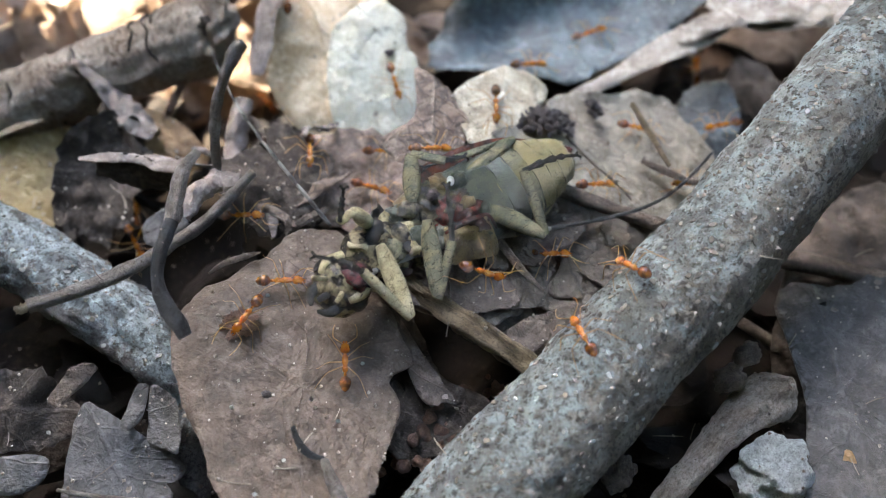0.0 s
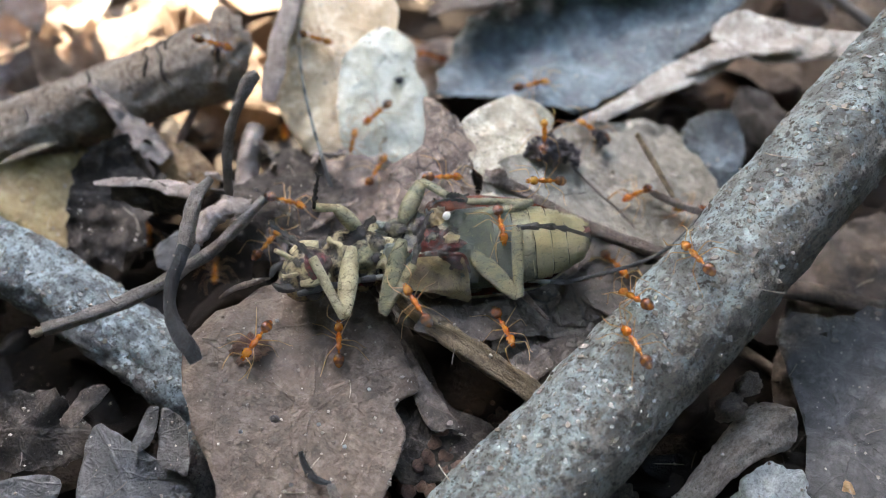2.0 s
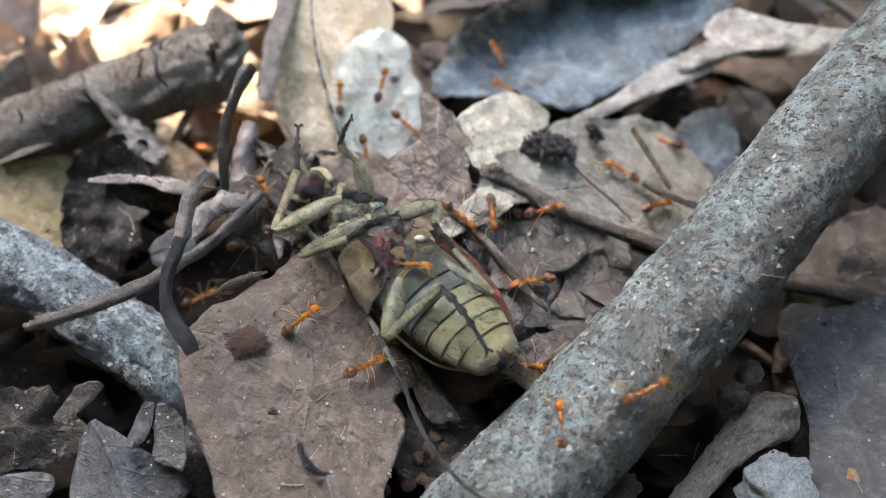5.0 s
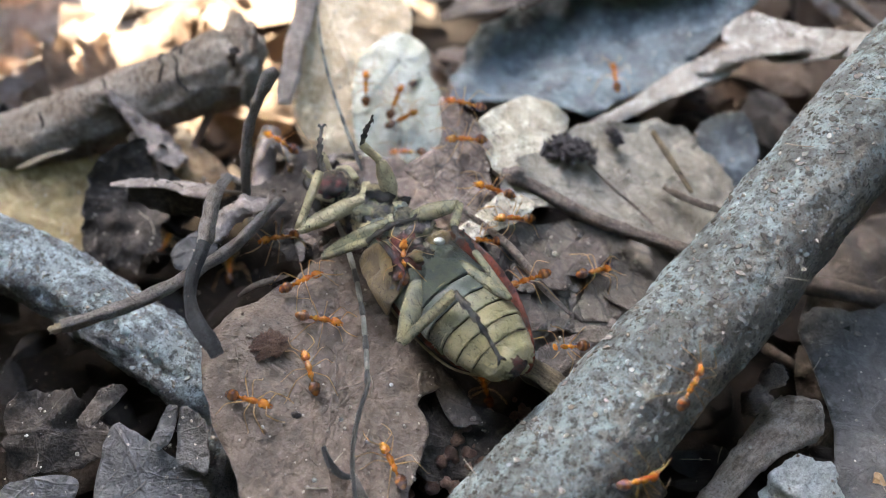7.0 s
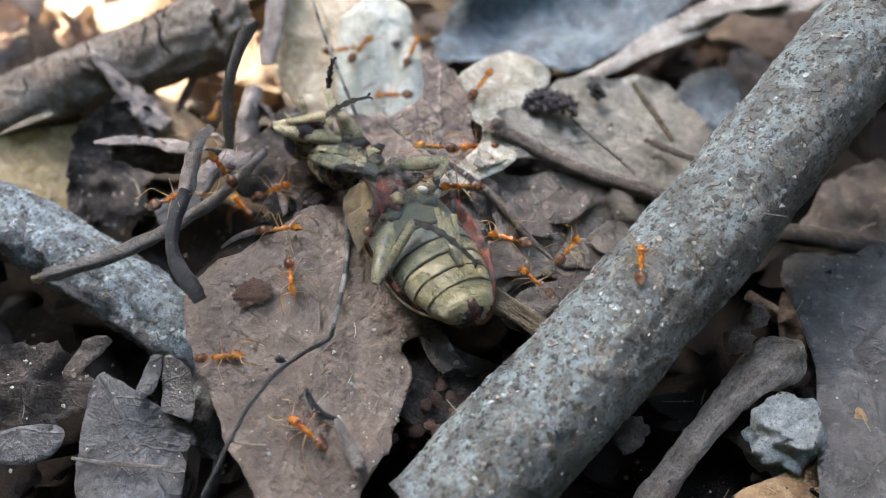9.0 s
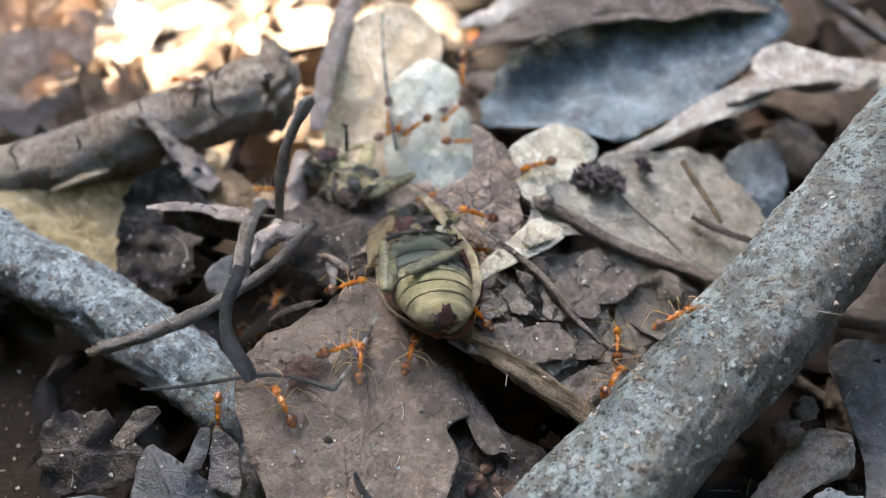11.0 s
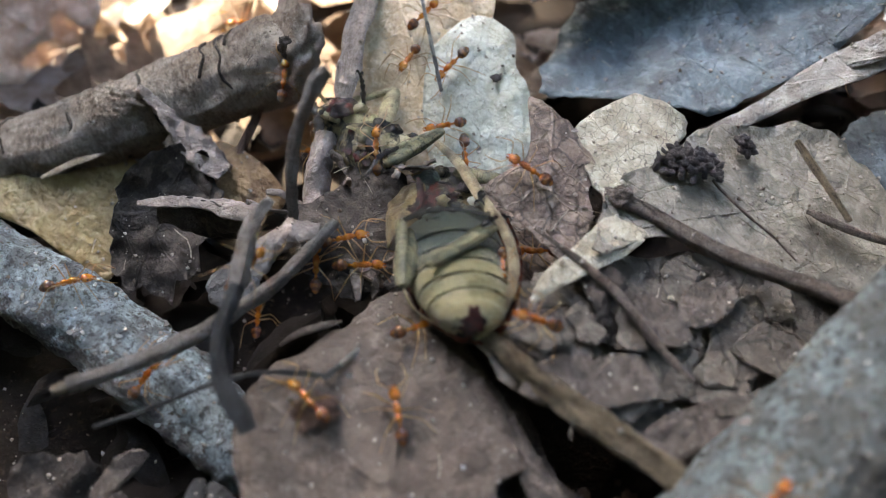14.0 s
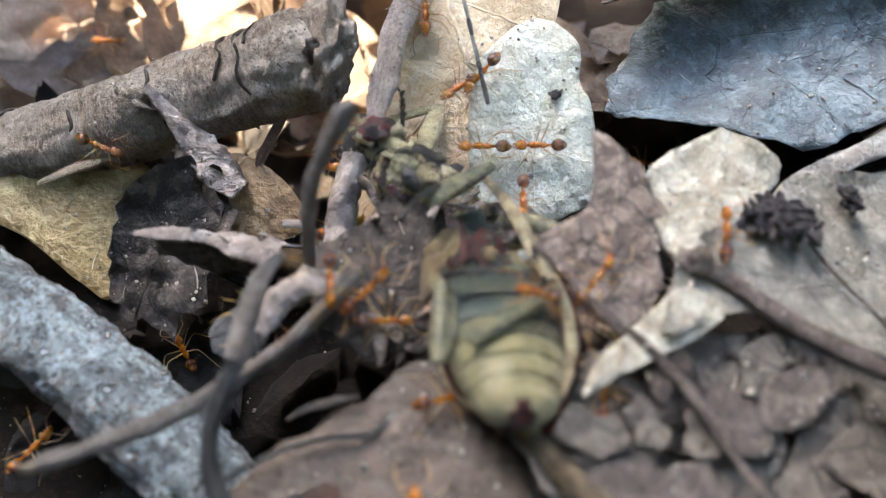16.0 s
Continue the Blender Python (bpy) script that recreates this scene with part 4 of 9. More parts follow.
for k in range(4):
    shift = [(x + 0.03 * math.sin(2.1 * k + 9 * x), y + 0.03 * math.cos(1.7 * k + 7 * x), z + 0.025 + 0.012 * k, 0.012 + 0.004 * (k % 2)) for x, y, z, r in [(-0.52, 4.43, 0.29, 0.03), (-0.38, 4.32, 0.24, 0.06), (-0.17, 4.15, 0.18, 0.08), (0.2, 3.9, 0.09, 0.09), (0.73, 3.59, -0.08, 0.07), (1.01, 3.44, -0.13, 0.05)][k % 2:6 - k // 2]]
    part("strand", tube(shift, 7, 8, .3, seed=60.0 + k, pit=.3), M_TANW, bpy.data.objects["wood_splinter"], "loose pale wood fibre")
dead_leaf("dark_flake", (0.33, 4.74, 0.19), (21.1, 0.0, 53.6), [(-0.02, 0.28), (0.21, 0.17), (0.15, -0.11), (-0.03, -0.29), (-0.16, -0.15), (-0.15, 0.10)], M_DARK, "blackened crumpled leaf flake under the stalk", "leaf flake", wave=0.12, ragged=0.15, cell=0.03, seed=56.0, rough_scale=4.0)
# scraps given darker skins to put in the shade of the deep hollow
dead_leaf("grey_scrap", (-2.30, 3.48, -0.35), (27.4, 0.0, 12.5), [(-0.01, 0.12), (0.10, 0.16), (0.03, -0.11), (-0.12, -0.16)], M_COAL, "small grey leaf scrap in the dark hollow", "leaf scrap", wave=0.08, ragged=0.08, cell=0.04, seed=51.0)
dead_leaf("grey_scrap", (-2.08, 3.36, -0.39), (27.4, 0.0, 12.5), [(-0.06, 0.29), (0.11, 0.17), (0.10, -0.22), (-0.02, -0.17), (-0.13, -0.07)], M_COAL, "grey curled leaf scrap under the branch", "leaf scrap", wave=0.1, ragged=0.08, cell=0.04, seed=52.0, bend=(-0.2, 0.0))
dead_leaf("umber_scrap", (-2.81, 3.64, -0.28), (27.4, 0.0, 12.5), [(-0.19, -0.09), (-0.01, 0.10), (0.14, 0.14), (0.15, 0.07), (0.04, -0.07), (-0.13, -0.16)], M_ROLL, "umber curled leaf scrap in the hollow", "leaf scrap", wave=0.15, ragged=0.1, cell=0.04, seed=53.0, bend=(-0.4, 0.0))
dead_leaf("black_scrap", (-3.20, 3.53, -0.47), (27.4, 0.0, 12.5), [(-0.33, 0.22), (0.00, 0.34), (0.28, 0.11), (0.35, -0.17), (0.05, -0.29), (-0.35, -0.21)], M_DARK, "leaf scrap coloured dark for the shade of the hollow", "leaf scrap", wave=0.15, ragged=0.12, cell=0.05, seed=54.0)
stick("hollow_twig", [(-2.79, 2.93, -0.59, 0.012), (-2.48, 2.89, -0.61, 0.016), (-2.06, 2.85, -0.61, 0.013)], M_TWIG, "thin dry twig across the ash-grey leaf", "twig", sides=10, steps=10, lump=0.15, seed=55.0)
dead_leaf("leaf_flake", (0.32, 4.84, 0.13), (21.1, 0.0, 53.6), [(0.26, -0.23), (-0.04, -0.38), (-0.27, -0.10), (-0.23, 0.08), (-0.19, 0.34), (0.22, 0.30), (0.24, -0.01)], M_CRACK, "small lifted grey-brown leaf flake", "leaf flake", group="flakes of the cracked leaf", wave=0.022, ragged=0.09, cell=0.04, seed=40.0, edge_curl=0.02)
dead_leaf("leaf_flake", (0.67, 4.52, -0.03), (21.1, 0.0, 53.6), [(-0.34, -0.02), (-0.18, 0.11), (-0.05, 0.29), (0.35, 0.18), (0.28, -0.10), (0.11, -0.18), (-0.16, -0.29)], M_CRACK, "small lifted grey-brown leaf flake", "leaf flake", group="flakes of the cracked leaf", wave=0.022, ragged=0.09, cell=0.04, seed=41.0, edge_curl=0.02)
dead_leaf("leaf_flake", (1.20, 4.73, -0.14), (21.1, 0.0, 53.6), [(0.08, 0.23), (0.50, 0.06), (0.32, -0.19), (0.05, -0.18), (-0.27, -0.19), (-0.50, 0.10), (-0.18, 0.18)], M_CRACK, "small lifted grey-brown leaf flake", "leaf flake", group="flakes of the cracked leaf", wave=0.022, ragged=0.09, cell=0.04, seed=42.0, edge_curl=0.02)
dead_leaf("leaf_flake", (0.77, 4.01, -0.16), (21.1, 0.0, 53.6), [(0.26, -0.25), (-0.01, -0.14), (-0.27, -0.08), (-0.42, 0.20), (-0.10, 0.22), (0.11, 0.11), (0.42, -0.06)], M_ROLL, "small lifted umber leaf flake", "leaf flake", group="flakes of the cracked leaf", wave=0.022, ragged=0.09, cell=0.04, seed=43.0, edge_curl=0.02)
dead_leaf("leaf_flake", (0.16, 4.21, 0.09), (21.1, 0.0, 53.6), [(-0.27, -0.01), (-0.37, 0.28), (-0.03, 0.26), (0.14, 0.08), (0.38, -0.11), (0.23, -0.35), (-0.08, -0.16)], M_ROLL, "small lifted umber leaf flake", "leaf flake", group="flakes of the cracked leaf", wave=0.022, ragged=0.09, cell=0.04, seed=44.0, edge_curl=0.02)
dead_leaf("leaf_flake", (1.55, 4.69, -0.22), (21.1, 0.0, 53.6), [(0.09, 0.28), (0.20, 0.03), (0.35, -0.20), (0.10, -0.39), (-0.22, -0.12), (-0.24, 0.07), (-0.29, 0.34)], M_CRACK, "small lifted grey-brown leaf flake", "leaf flake", group="flakes of the cracked leaf", wave=0.022, ragged=0.09, cell=0.04, seed=45.0, edge_curl=0.02)

dead_leaf("leaf_flake", (0.14, 4.58, 0.21), (21.1, 0.0, 53.6), [(0.09, -0.09), (-0.02, -0.16), (-0.13, -0.04), (-0.08, 0.03), (-0.07, 0.13), (0.10, 0.13), (0.11, -0.00)], M_CRACK, "small lifted grey-brown leaf flake", "leaf flake", group="flakes of the cracked leaf", wave=0.022, ragged=0.1, cell=0.035, seed=46.0, edge_curl=0.02)
dead_leaf("leaf_flake", (0.46, 4.62, 0.13), (21.1, 0.0, 53.6), [(-0.20, -0.01), (-0.10, 0.07), (-0.02, 0.14), (0.19, 0.10), (0.17, -0.06), (0.05, -0.10), (-0.09, -0.14)], M_CRACK, "small lifted grey-brown leaf flake", "leaf flake", group="flakes of the cracked leaf", wave=0.022, ragged=0.1, cell=0.035, seed=47.0, edge_curl=0.02)
dead_leaf("leaf_flake", (0.99, 4.94, 0.05), (21.1, 0.0, 53.6), [(0.05, 0.14), (0.30, 0.03), (0.22, -0.13), (0.03, -0.13), (-0.17, -0.11), (-0.31, 0.06), (-0.13, 0.14)], M_ROLL, "small lifted umber leaf flake", "leaf flake", group="flakes of the cracked leaf", wave=0.022, ragged=0.1, cell=0.035, seed=48.0, edge_curl=0.02)
dead_leaf("leaf_flake", (0.47, 4.16, -0.07), (21.1, 0.0, 53.6), [(0.13, -0.12), (-0.00, -0.06), (-0.11, -0.03), (-0.19, 0.09), (-0.04, 0.11), (0.04, 0.04), (0.17, -0.02)], M_CRACK, "small lifted grey-brown leaf flake", "leaf flake", group="flakes of the cracked leaf", wave=0.022, ragged=0.1, cell=0.035, seed=49.0, edge_curl=0.02)
dead_leaf("leaf_flake", (0.98, 4.36, -0.17), (21.1, 0.0, 53.6), [(-0.15, 0.01), (-0.20, 0.16), (-0.01, 0.15), (0.09, 0.04), (0.20, -0.07), (0.13, -0.20), (-0.06, -0.09)], M_CRACK, "small lifted grey-brown leaf flake", "leaf flake", group="flakes of the cracked leaf", wave=0.022, ragged=0.1, cell=0.035, seed=50.0, edge_curl=0.02)
dead_leaf("leaf_flake", (-0.03, 4.36, 0.16), (21.1, 0.0, 53.6), [(0.05, 0.18), (0.13, 0.03), (0.17, -0.10), (0.05, -0.22), (-0.13, -0.10), (-0.14, 0.03), (-0.14, 0.17)], M_ROLL, "small lifted umber leaf flake", "leaf flake", group="flakes of the cracked leaf", wave=0.022, ragged=0.1, cell=0.035, seed=51.0, edge_curl=0.02)
dead_leaf("leaf_flake", (1.49, 5.12, -0.12), (21.1, 0.0, 53.6), [(0.09, -0.09), (-0.04, -0.16), (-0.18, -0.03), (-0.10, 0.04), (-0.06, 0.13), (0.14, 0.13), (0.15, -0.02)], M_CRACK, "small lifted grey-brown leaf flake", "leaf flake", group="flakes of the cracked leaf", wave=0.022, ragged=0.1, cell=0.035, seed=52.0, edge_curl=0.02)
dead_leaf("leaf_flake", (0.80, 5.07, 0.09), (21.1, 0.0, 53.6), [(-0.24, -0.00), (-0.12, 0.08), (-0.01, 0.14), (0.22, 0.09), (0.20, -0.07), (0.05, -0.10), (-0.10, -0.13)], M_CRACK, "small lifted grey-brown leaf flake", "leaf flake", group="flakes of the cracked leaf", wave=0.022, ragged=0.1, cell=0.035, seed=53.0, edge_curl=0.02)
dead_leaf("leaf_flake", (0.62, 3.86, -0.02), (21.1, 0.0, 53.6), [(0.04, 0.11), (0.23, 0.02), (0.19, -0.13), (0.02, -0.11), (-0.12, -0.09), (-0.25, 0.07), (-0.11, 0.14)], M_ROLL, "small lifted umber leaf flake", "leaf flake", group="flakes of the cracked leaf", wave=0.022, ragged=0.1, cell=0.035, seed=54.0, edge_curl=0.02)
dead_leaf("leaf_flake", (1.17, 4.28, -0.18), (21.1, 0.0, 53.6), [(0.14, -0.14), (-0.01, -0.07), (-0.10, -0.02), (-0.20, 0.11), (-0.05, 0.12), (0.05, 0.04), (0.17, -0.03)], M_CRACK, "small lifted grey-brown leaf flake", "leaf flake", group="flakes of the cracked leaf", wave=0.022, ragged=0.1, cell=0.035, seed=55.0, edge_curl=0.02)
dead_leaf("leaf_flake", (-0.15, 4.45, 0.28), (21.1, 0.0, 53.6), [(-0.12, -0.00), (-0.18, 0.14), (-0.00, 0.17), (0.09, 0.05), (0.17, -0.05), (0.11, -0.19), (-0.06, -0.11)], M_CRACK, "small lifted grey-brown leaf flake", "leaf flake", group="flakes of the cracked leaf", wave=0.022, ragged=0.1, cell=0.035, seed=56.0, edge_curl=0.02)
dead_leaf("leaf_flake", (0.63, 4.69, 0.11), (21.1, 0.0, 53.6), [(0.08, 0.19), (0.16, 0.02), (0.17, -0.10), (0.04, -0.22), (-0.16, -0.10), (-0.16, 0.04), (-0.13, 0.17)], M_ROLL, "small lifted umber leaf flake", "leaf flake", group="flakes of the cracked leaf", wave=0.022, ragged=0.1, cell=0.035, seed=57.0, edge_curl=0.02)


# ---- ribs and veins of the larger leaves, each a part of its leaf ----
def ribs(name, turn, half, pairs, slant, material, thick=0.014, shift=(0.0, 0.0)):
    leaf = bpy.data.objects[name]
    vs = [v.co / CM for v in leaf.data.vertices]
    tree = BVHTree.FromPolygons(vs, [list(p.vertices) for p in leaf.data.polygons])
    ca, sa = math.cos(radians(turn)), math.sin(radians(turn))

    def on_leaf(path, r0, r1):
        rows = []
        for k, (u, v) in enumerate(path):
            x, y = shift[0] + u * ca - v * sa, shift[1] + u * sa + v * ca
            p, _, _, _ = tree.ray_cast(Vector((x, y, 3)), Vector((0, 0, -1)))
            if p is None:
                break
            rows.append((p.x, p.y, p.z, r0 + (r1 - r0) * k / (len(path) - 1)))
        return rows if len(rows) > 2 else None

    wob = lambda u: 0.06 * half * noise.noise((u * 1.5, turn, 0))
    main = on_leaf([(u, wob(u)) for u in (-half + 2 * half * k / 16 for k in range(17))], thick, thick * .35)
    if main:
        part("midrib", tube(main, 8, 3, .12), material, leaf)
    for k in range(pairs):
        u0 = -half + 2 * half * (k + .6) / (pairs + .4)
        for s in (1, -1):
            ln = half * .75 * math.sin(math.pi * (k + .8) / (pairs + .9)) * (1 + .15 * noise.noise((k * 3.1, s, turn)))
            row = on_leaf([(u0 + ln * q * math.cos(radians(slant)) + .05 * ln * q * q, wob(u0) + s * ln * q * math.sin(radians(slant))) for q in (i / 8 for i in range(9))], thick * .5, thick * .16)
            if row:
                part("side_vein", tube(row, 6, 2, .1), material, leaf)


ribs("brown_leaf", 64, 1.3, 5, 48, M_MAIN, 0.011)
ribs("cracked_leaf", -28, 1.3, 5, 50, M_ROLL, 0.012)
ribs("taupe_leaf", -30, 1.2, 4, 50, M_SEED, 0.012)
ribs("pale_leaf", 82, 0.75, 5, 45, M_PALE, 0.009)
ribs("tan_leaf", 78, 1.0, 6, 45, M_TAN, 0.01)
ribs("veined_leaf", 100, 0.8, 6, 52, M_VEIN, 0.01)
ribs("slate_leaf", 14, 1.4, 6, 45, M_BLUE, 0.014)
ribs("rolled_leaf", 14, 1.3, 5, 45, M_ROLL, 0.014)
ribs("beige_leaf", 20, 0.8, 4, 40, M_RIM, 0.012)
ribs("back_leaf", 14, 1.6, 6, 40, M_RIM, 0.014)
ribs("olive_leaf", 5, 0.9, 4, 45, M_OLIVE, 0.012)
ribs("black_leaf", 50, 1.1, 5, 45, M_COAL, 0.012)
ribs("dun_leaf", 70, 1.2, 5, 45, M_ROLL, 0.012)
ribs("ash_leaf", 75, 0.7, 6, 45, M_GREY, 0.01)
ribs("ochre_leaf", 40, 0.45, 4, 45, M_DARK, 0.01)
ribs("amber_leaf", 130, 0.5, 4, 45, M_AMBER, 0.009)
ribs("under_leaf", 40, 0.8, 4, 45, M_DARK, 0.01)
ribs("torn_leaf", 60, 0.6, 4, 45, M_DARK, 0.01)
ribs("plum_leaf", 20, 0.7, 4, 45, M_VEIN, 0.01)
ribs("black_scrap", 20, 0.5, 3, 45, M_DARK, 0.01)
ribs("bleached_bark", 60, 0.5, 3, 30, M_WHITE, 0.008)
ribs("sunlit_leaf", 60, 1.2, 5, 45, M_SUNLEAF, 0.014)
ob = part("knot", lump((.06, .06, .05), 12, .4, 3), M_STONE_PALE, bpy.data.objects["mottled_branch"], "small whitish knot", at=cpose(*(-2.51, 4.13, -0.77)))

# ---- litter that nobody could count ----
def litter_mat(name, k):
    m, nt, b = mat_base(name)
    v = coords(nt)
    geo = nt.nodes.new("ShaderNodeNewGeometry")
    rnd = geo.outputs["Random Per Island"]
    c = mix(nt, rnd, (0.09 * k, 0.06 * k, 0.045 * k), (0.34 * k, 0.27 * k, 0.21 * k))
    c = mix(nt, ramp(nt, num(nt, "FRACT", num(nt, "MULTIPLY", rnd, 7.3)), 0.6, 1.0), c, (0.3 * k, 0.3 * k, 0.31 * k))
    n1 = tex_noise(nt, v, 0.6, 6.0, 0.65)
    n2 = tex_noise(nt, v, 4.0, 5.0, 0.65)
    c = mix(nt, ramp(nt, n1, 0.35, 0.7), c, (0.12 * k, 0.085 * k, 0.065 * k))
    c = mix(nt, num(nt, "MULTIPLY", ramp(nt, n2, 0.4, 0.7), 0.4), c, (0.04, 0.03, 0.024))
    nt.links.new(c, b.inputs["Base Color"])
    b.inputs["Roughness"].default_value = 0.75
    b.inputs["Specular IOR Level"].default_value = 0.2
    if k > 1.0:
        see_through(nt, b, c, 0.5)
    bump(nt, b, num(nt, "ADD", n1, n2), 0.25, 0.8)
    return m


def litter(spots):
    """Many small dead leaves, each a bent strip of quads with pointed ends, in one mesh."""
    bm = bmesh.new()
    for x, y, z, size, rnd in spots:
        m = Matrix.Translation((x, y, z)) @ Euler((rnd.uniform(-.6, .6), rnd.uniform(-.6, .6), rnd.uniform(0, 6.28))).to_matrix().to_4x4()
        bend, wide, wob = rnd.uniform(-.5, .5), rnd.uniform(.3, .55), rnd.uniform(0, 9)
        grid = []
        for i in range(8):
            u = -1 + 2 * i / 7
            half = wide * max(0.03, (1 - u * u)) ** 0.6 * (1 + 0.25 * noise.noise((u * 3, wob, 1.0)))
            grid.append([bm.verts.new(m @ Vector((u * size, half * s * size, size * (bend * (u * u + 0.6 * s * s) + 0.15 * noise.noise((u * 2, s * 2, wob)))))) for s in (-1, -.4, .4, 1)])
        for a, b in zip(grid, grid[1:]):
            for k in range(3):
                bm.faces.new((a[k], a[k + 1], b[k + 1], b[k]))
    bmesh.ops.solidify(bm, geom=bm.faces[:], thickness=0.012)
    return bm


# one litter skin twice: darkened for shaded gaps, brightened for the sunny back
M_SHADE_LITTER = litter_mat("shade_darkened_litter", 0.12)
M_SUN_LITTER = litter_mat("sun_brightened_litter", 1.5)
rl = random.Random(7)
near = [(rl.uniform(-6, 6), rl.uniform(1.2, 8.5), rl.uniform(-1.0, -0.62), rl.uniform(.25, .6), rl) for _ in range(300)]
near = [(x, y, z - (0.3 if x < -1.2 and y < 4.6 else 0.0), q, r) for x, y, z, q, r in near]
ob = part("leaf_litter", litter(near), M_SHADE_LITTER)
tagged(ob, "broken leaf litter, darkened for the shade in the gaps", "leaf litter", kind="stuff")
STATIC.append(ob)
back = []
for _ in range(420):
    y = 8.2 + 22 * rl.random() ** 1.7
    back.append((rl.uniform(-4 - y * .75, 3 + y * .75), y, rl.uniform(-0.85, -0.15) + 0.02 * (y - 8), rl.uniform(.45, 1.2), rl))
ob = part("back_litter", litter(back), M_SUN_LITTER)
tagged(ob, "loose dry leaf litter, brightened for the sun behind the log", "leaf litter", kind="stuff")
STATIC.append(ob)


# ---- leaves added unseen overhead and all round, one wide sky gap behind the log ----
GAP_EL, GAP_AZ = 64.0, -32.0
GAP = Vector((math.sin(radians(GAP_AZ)) * math.cos(radians(GAP_EL)), math.cos(radians(GAP_AZ)) * math.cos(radians(GAP_EL)), math.sin(radians(GAP_EL))))

# extra side opening, added to fill the dark lower right with sky light
FILL_GAP = Vector((math.sin(radians(105)) * math.cos(radians(48)), math.cos(radians(105)) * math.cos(radians(48)), math.sin(radians(48))))


def leaf_spray(bm, c, facing, r, rnd):
    side = facing.cross(Vector((0.01, 0.02, 1))).normalized()
    over = facing.cross(side).normalized()
    a0 = rnd.uniform(0, 6.28)
    vs = []
    for k in range(7):
        a = a0 + k * 6.283 / 7
        q = r * (1.3 if k == 0 else 1.0)
        vs.append(bm.verts.new(c + side * math.cos(a) * q + over * math.sin(a) * q + facing * rnd.uniform(-.2, .2) * r))
    bm.faces.new(vs)


def foliage():
    rnd = random.Random(3)
    bm = bmesh.new()
    # unseen bough, added to keep sun off all but ground behind the log
    y = -8.0
    while y < 30:
        x = -15.0
        while x < 22:
            sunny = y > 7.3 - 0.1 * (x + 4) and x < -0.8 + 0.1 * (y - 8)
            if not sunny and rnd.random() < 0.86:
                leaf_spray(bm, Vector((x + rnd.uniform(-.3, .3), y + rnd.uniform(-.3, .3), 0)) + SUN_DIR * rnd.uniform(130, 150), SUN_DIR, rnd.uniform(.9, 1.2), rnd)
            x += 0.9
        y += 0.9
    # crowns and bushes all round, added out of view to narrow the sky light
    for _ in range(4800):
        d = Vector((rnd.gauss(0, 1), rnd.gauss(0, 1), abs(rnd.gauss(0, 1)))).normalized()
        if d.angle(FILL_GAP) < radians(15 + rnd.uniform(-3, 3)):
            continue
        if d.angle(GAP) < radians(27 + rnd.uniform(-4, 6)) or d.angle(SUN_DIR) < radians(13):
            continue
        leaf_spray(bm, d * rnd.uniform(190, 240), d, rnd.uniform(9, 15), rnd)
    return bm


M_GREEN = leaf_mat("green_leaf_skin", (0.05, 0.075, 0.025), (0.03, 0.045, 0.015), (0.08, 0.11, 0.04))
ob = part("overhead_foliage", foliage(), M_GREEN)
tagged(ob, "dense green foliage out of view, added to shade the ground", "foliage", kind="stuff")


# ---- pellets, stones, crumbs ----
M_SEEDS = shell_mat("dark_pellet_skin", (0.026, 0.019, 0.02), (0.009, 0.007, 0.008), rough=0.6)
M_STONE = bark_mat("lichened_stone", (0.62, 0.66, 0.64), (0.34, 0.36, 0.35), (0.82, 0.86, 0.85), along=1.0, scale=1.6, lichen_sheen=(0.62, 0.68, 0.66), lichen_sheen_amount=0.5, cracks=0.7)
M_CRUMB = bark_mat("reddish_soil_crumb", (0.2, 0.105, 0.07), (0.08, 0.04, 0.027), (0.32, 0.19, 0.13), along=1.0, scale=2.0)


def pellet_cluster(name, centre, count, spread, label):
    rnd = random.Random(count)
    root = new(name)
    root.location = Vector(centre) * CM
    thing(root, label, "pellets")
    bm = lump((0.04, 0.026, 0.026), 2.0, 0.4, 2)
    first = part("pellet", bm, M_SEEDS, root)
    placed = 0
    while placed < count:
        x, y = rnd.gauss(0, .5), rnd.gauss(0, .5)
        if x * x + y * y > 1:
            continue
        lift = 0.1 * (1 - (x * x + y * y)) * rnd.random()
        ob = first if placed == 0 else first.copy()
        if placed:
            scene.collection.objects.link(ob)
        ob.matrix_basis = cpose(x * spread[0], y * spread[1], 0.03 + lift - 0.15 * (x * spread[0] * .8), rnd.uniform(-35, 35), rnd.uniform(-35, 35), rnd.uniform(0, 180))
        placed += 1
    return root


pellet_cluster("pellet_heap", (0.92, 5.98, 0.34), 120, (0.26, 0.24), "heap of dark oval pellets on the taupe leaf")
pellet_cluster("pellet_heap", (1.38, 6.28, 0.27), 22, (0.08, 0.1), "small heap of dark oval pellets on the taupe leaf")
ob = part("white_stone", lump((0.28, 0.26, 0.3), 3.0, 0.3, 5, 1.8), M_STONE, at=cpose(*(2.44, 3.1, -0.68), 10, 15, 30))
thing(ob, "whitish crusty stone beside the knobbed stick", "stone")
STATIC.append(ob)
ob = part("pebble", lump((0.05, 0.05, 0.05), 4.0, 0.3, 3), M_STONE, at=cpose(*(-0.08, 3.57, -0.4)))
thing(ob, "tiny pale pebble in the crumbs", "pebble")
ob = part("soil_clod", lump((0.12, 0.1, 0.04), 6.0, 0.7, 5, 3.5), M_CRUMB, at=cpose(*(-1.52, 3.95, 0.06)))
thing(ob, "flat reddish-brown soil clod on the brown leaf", "soil clod")
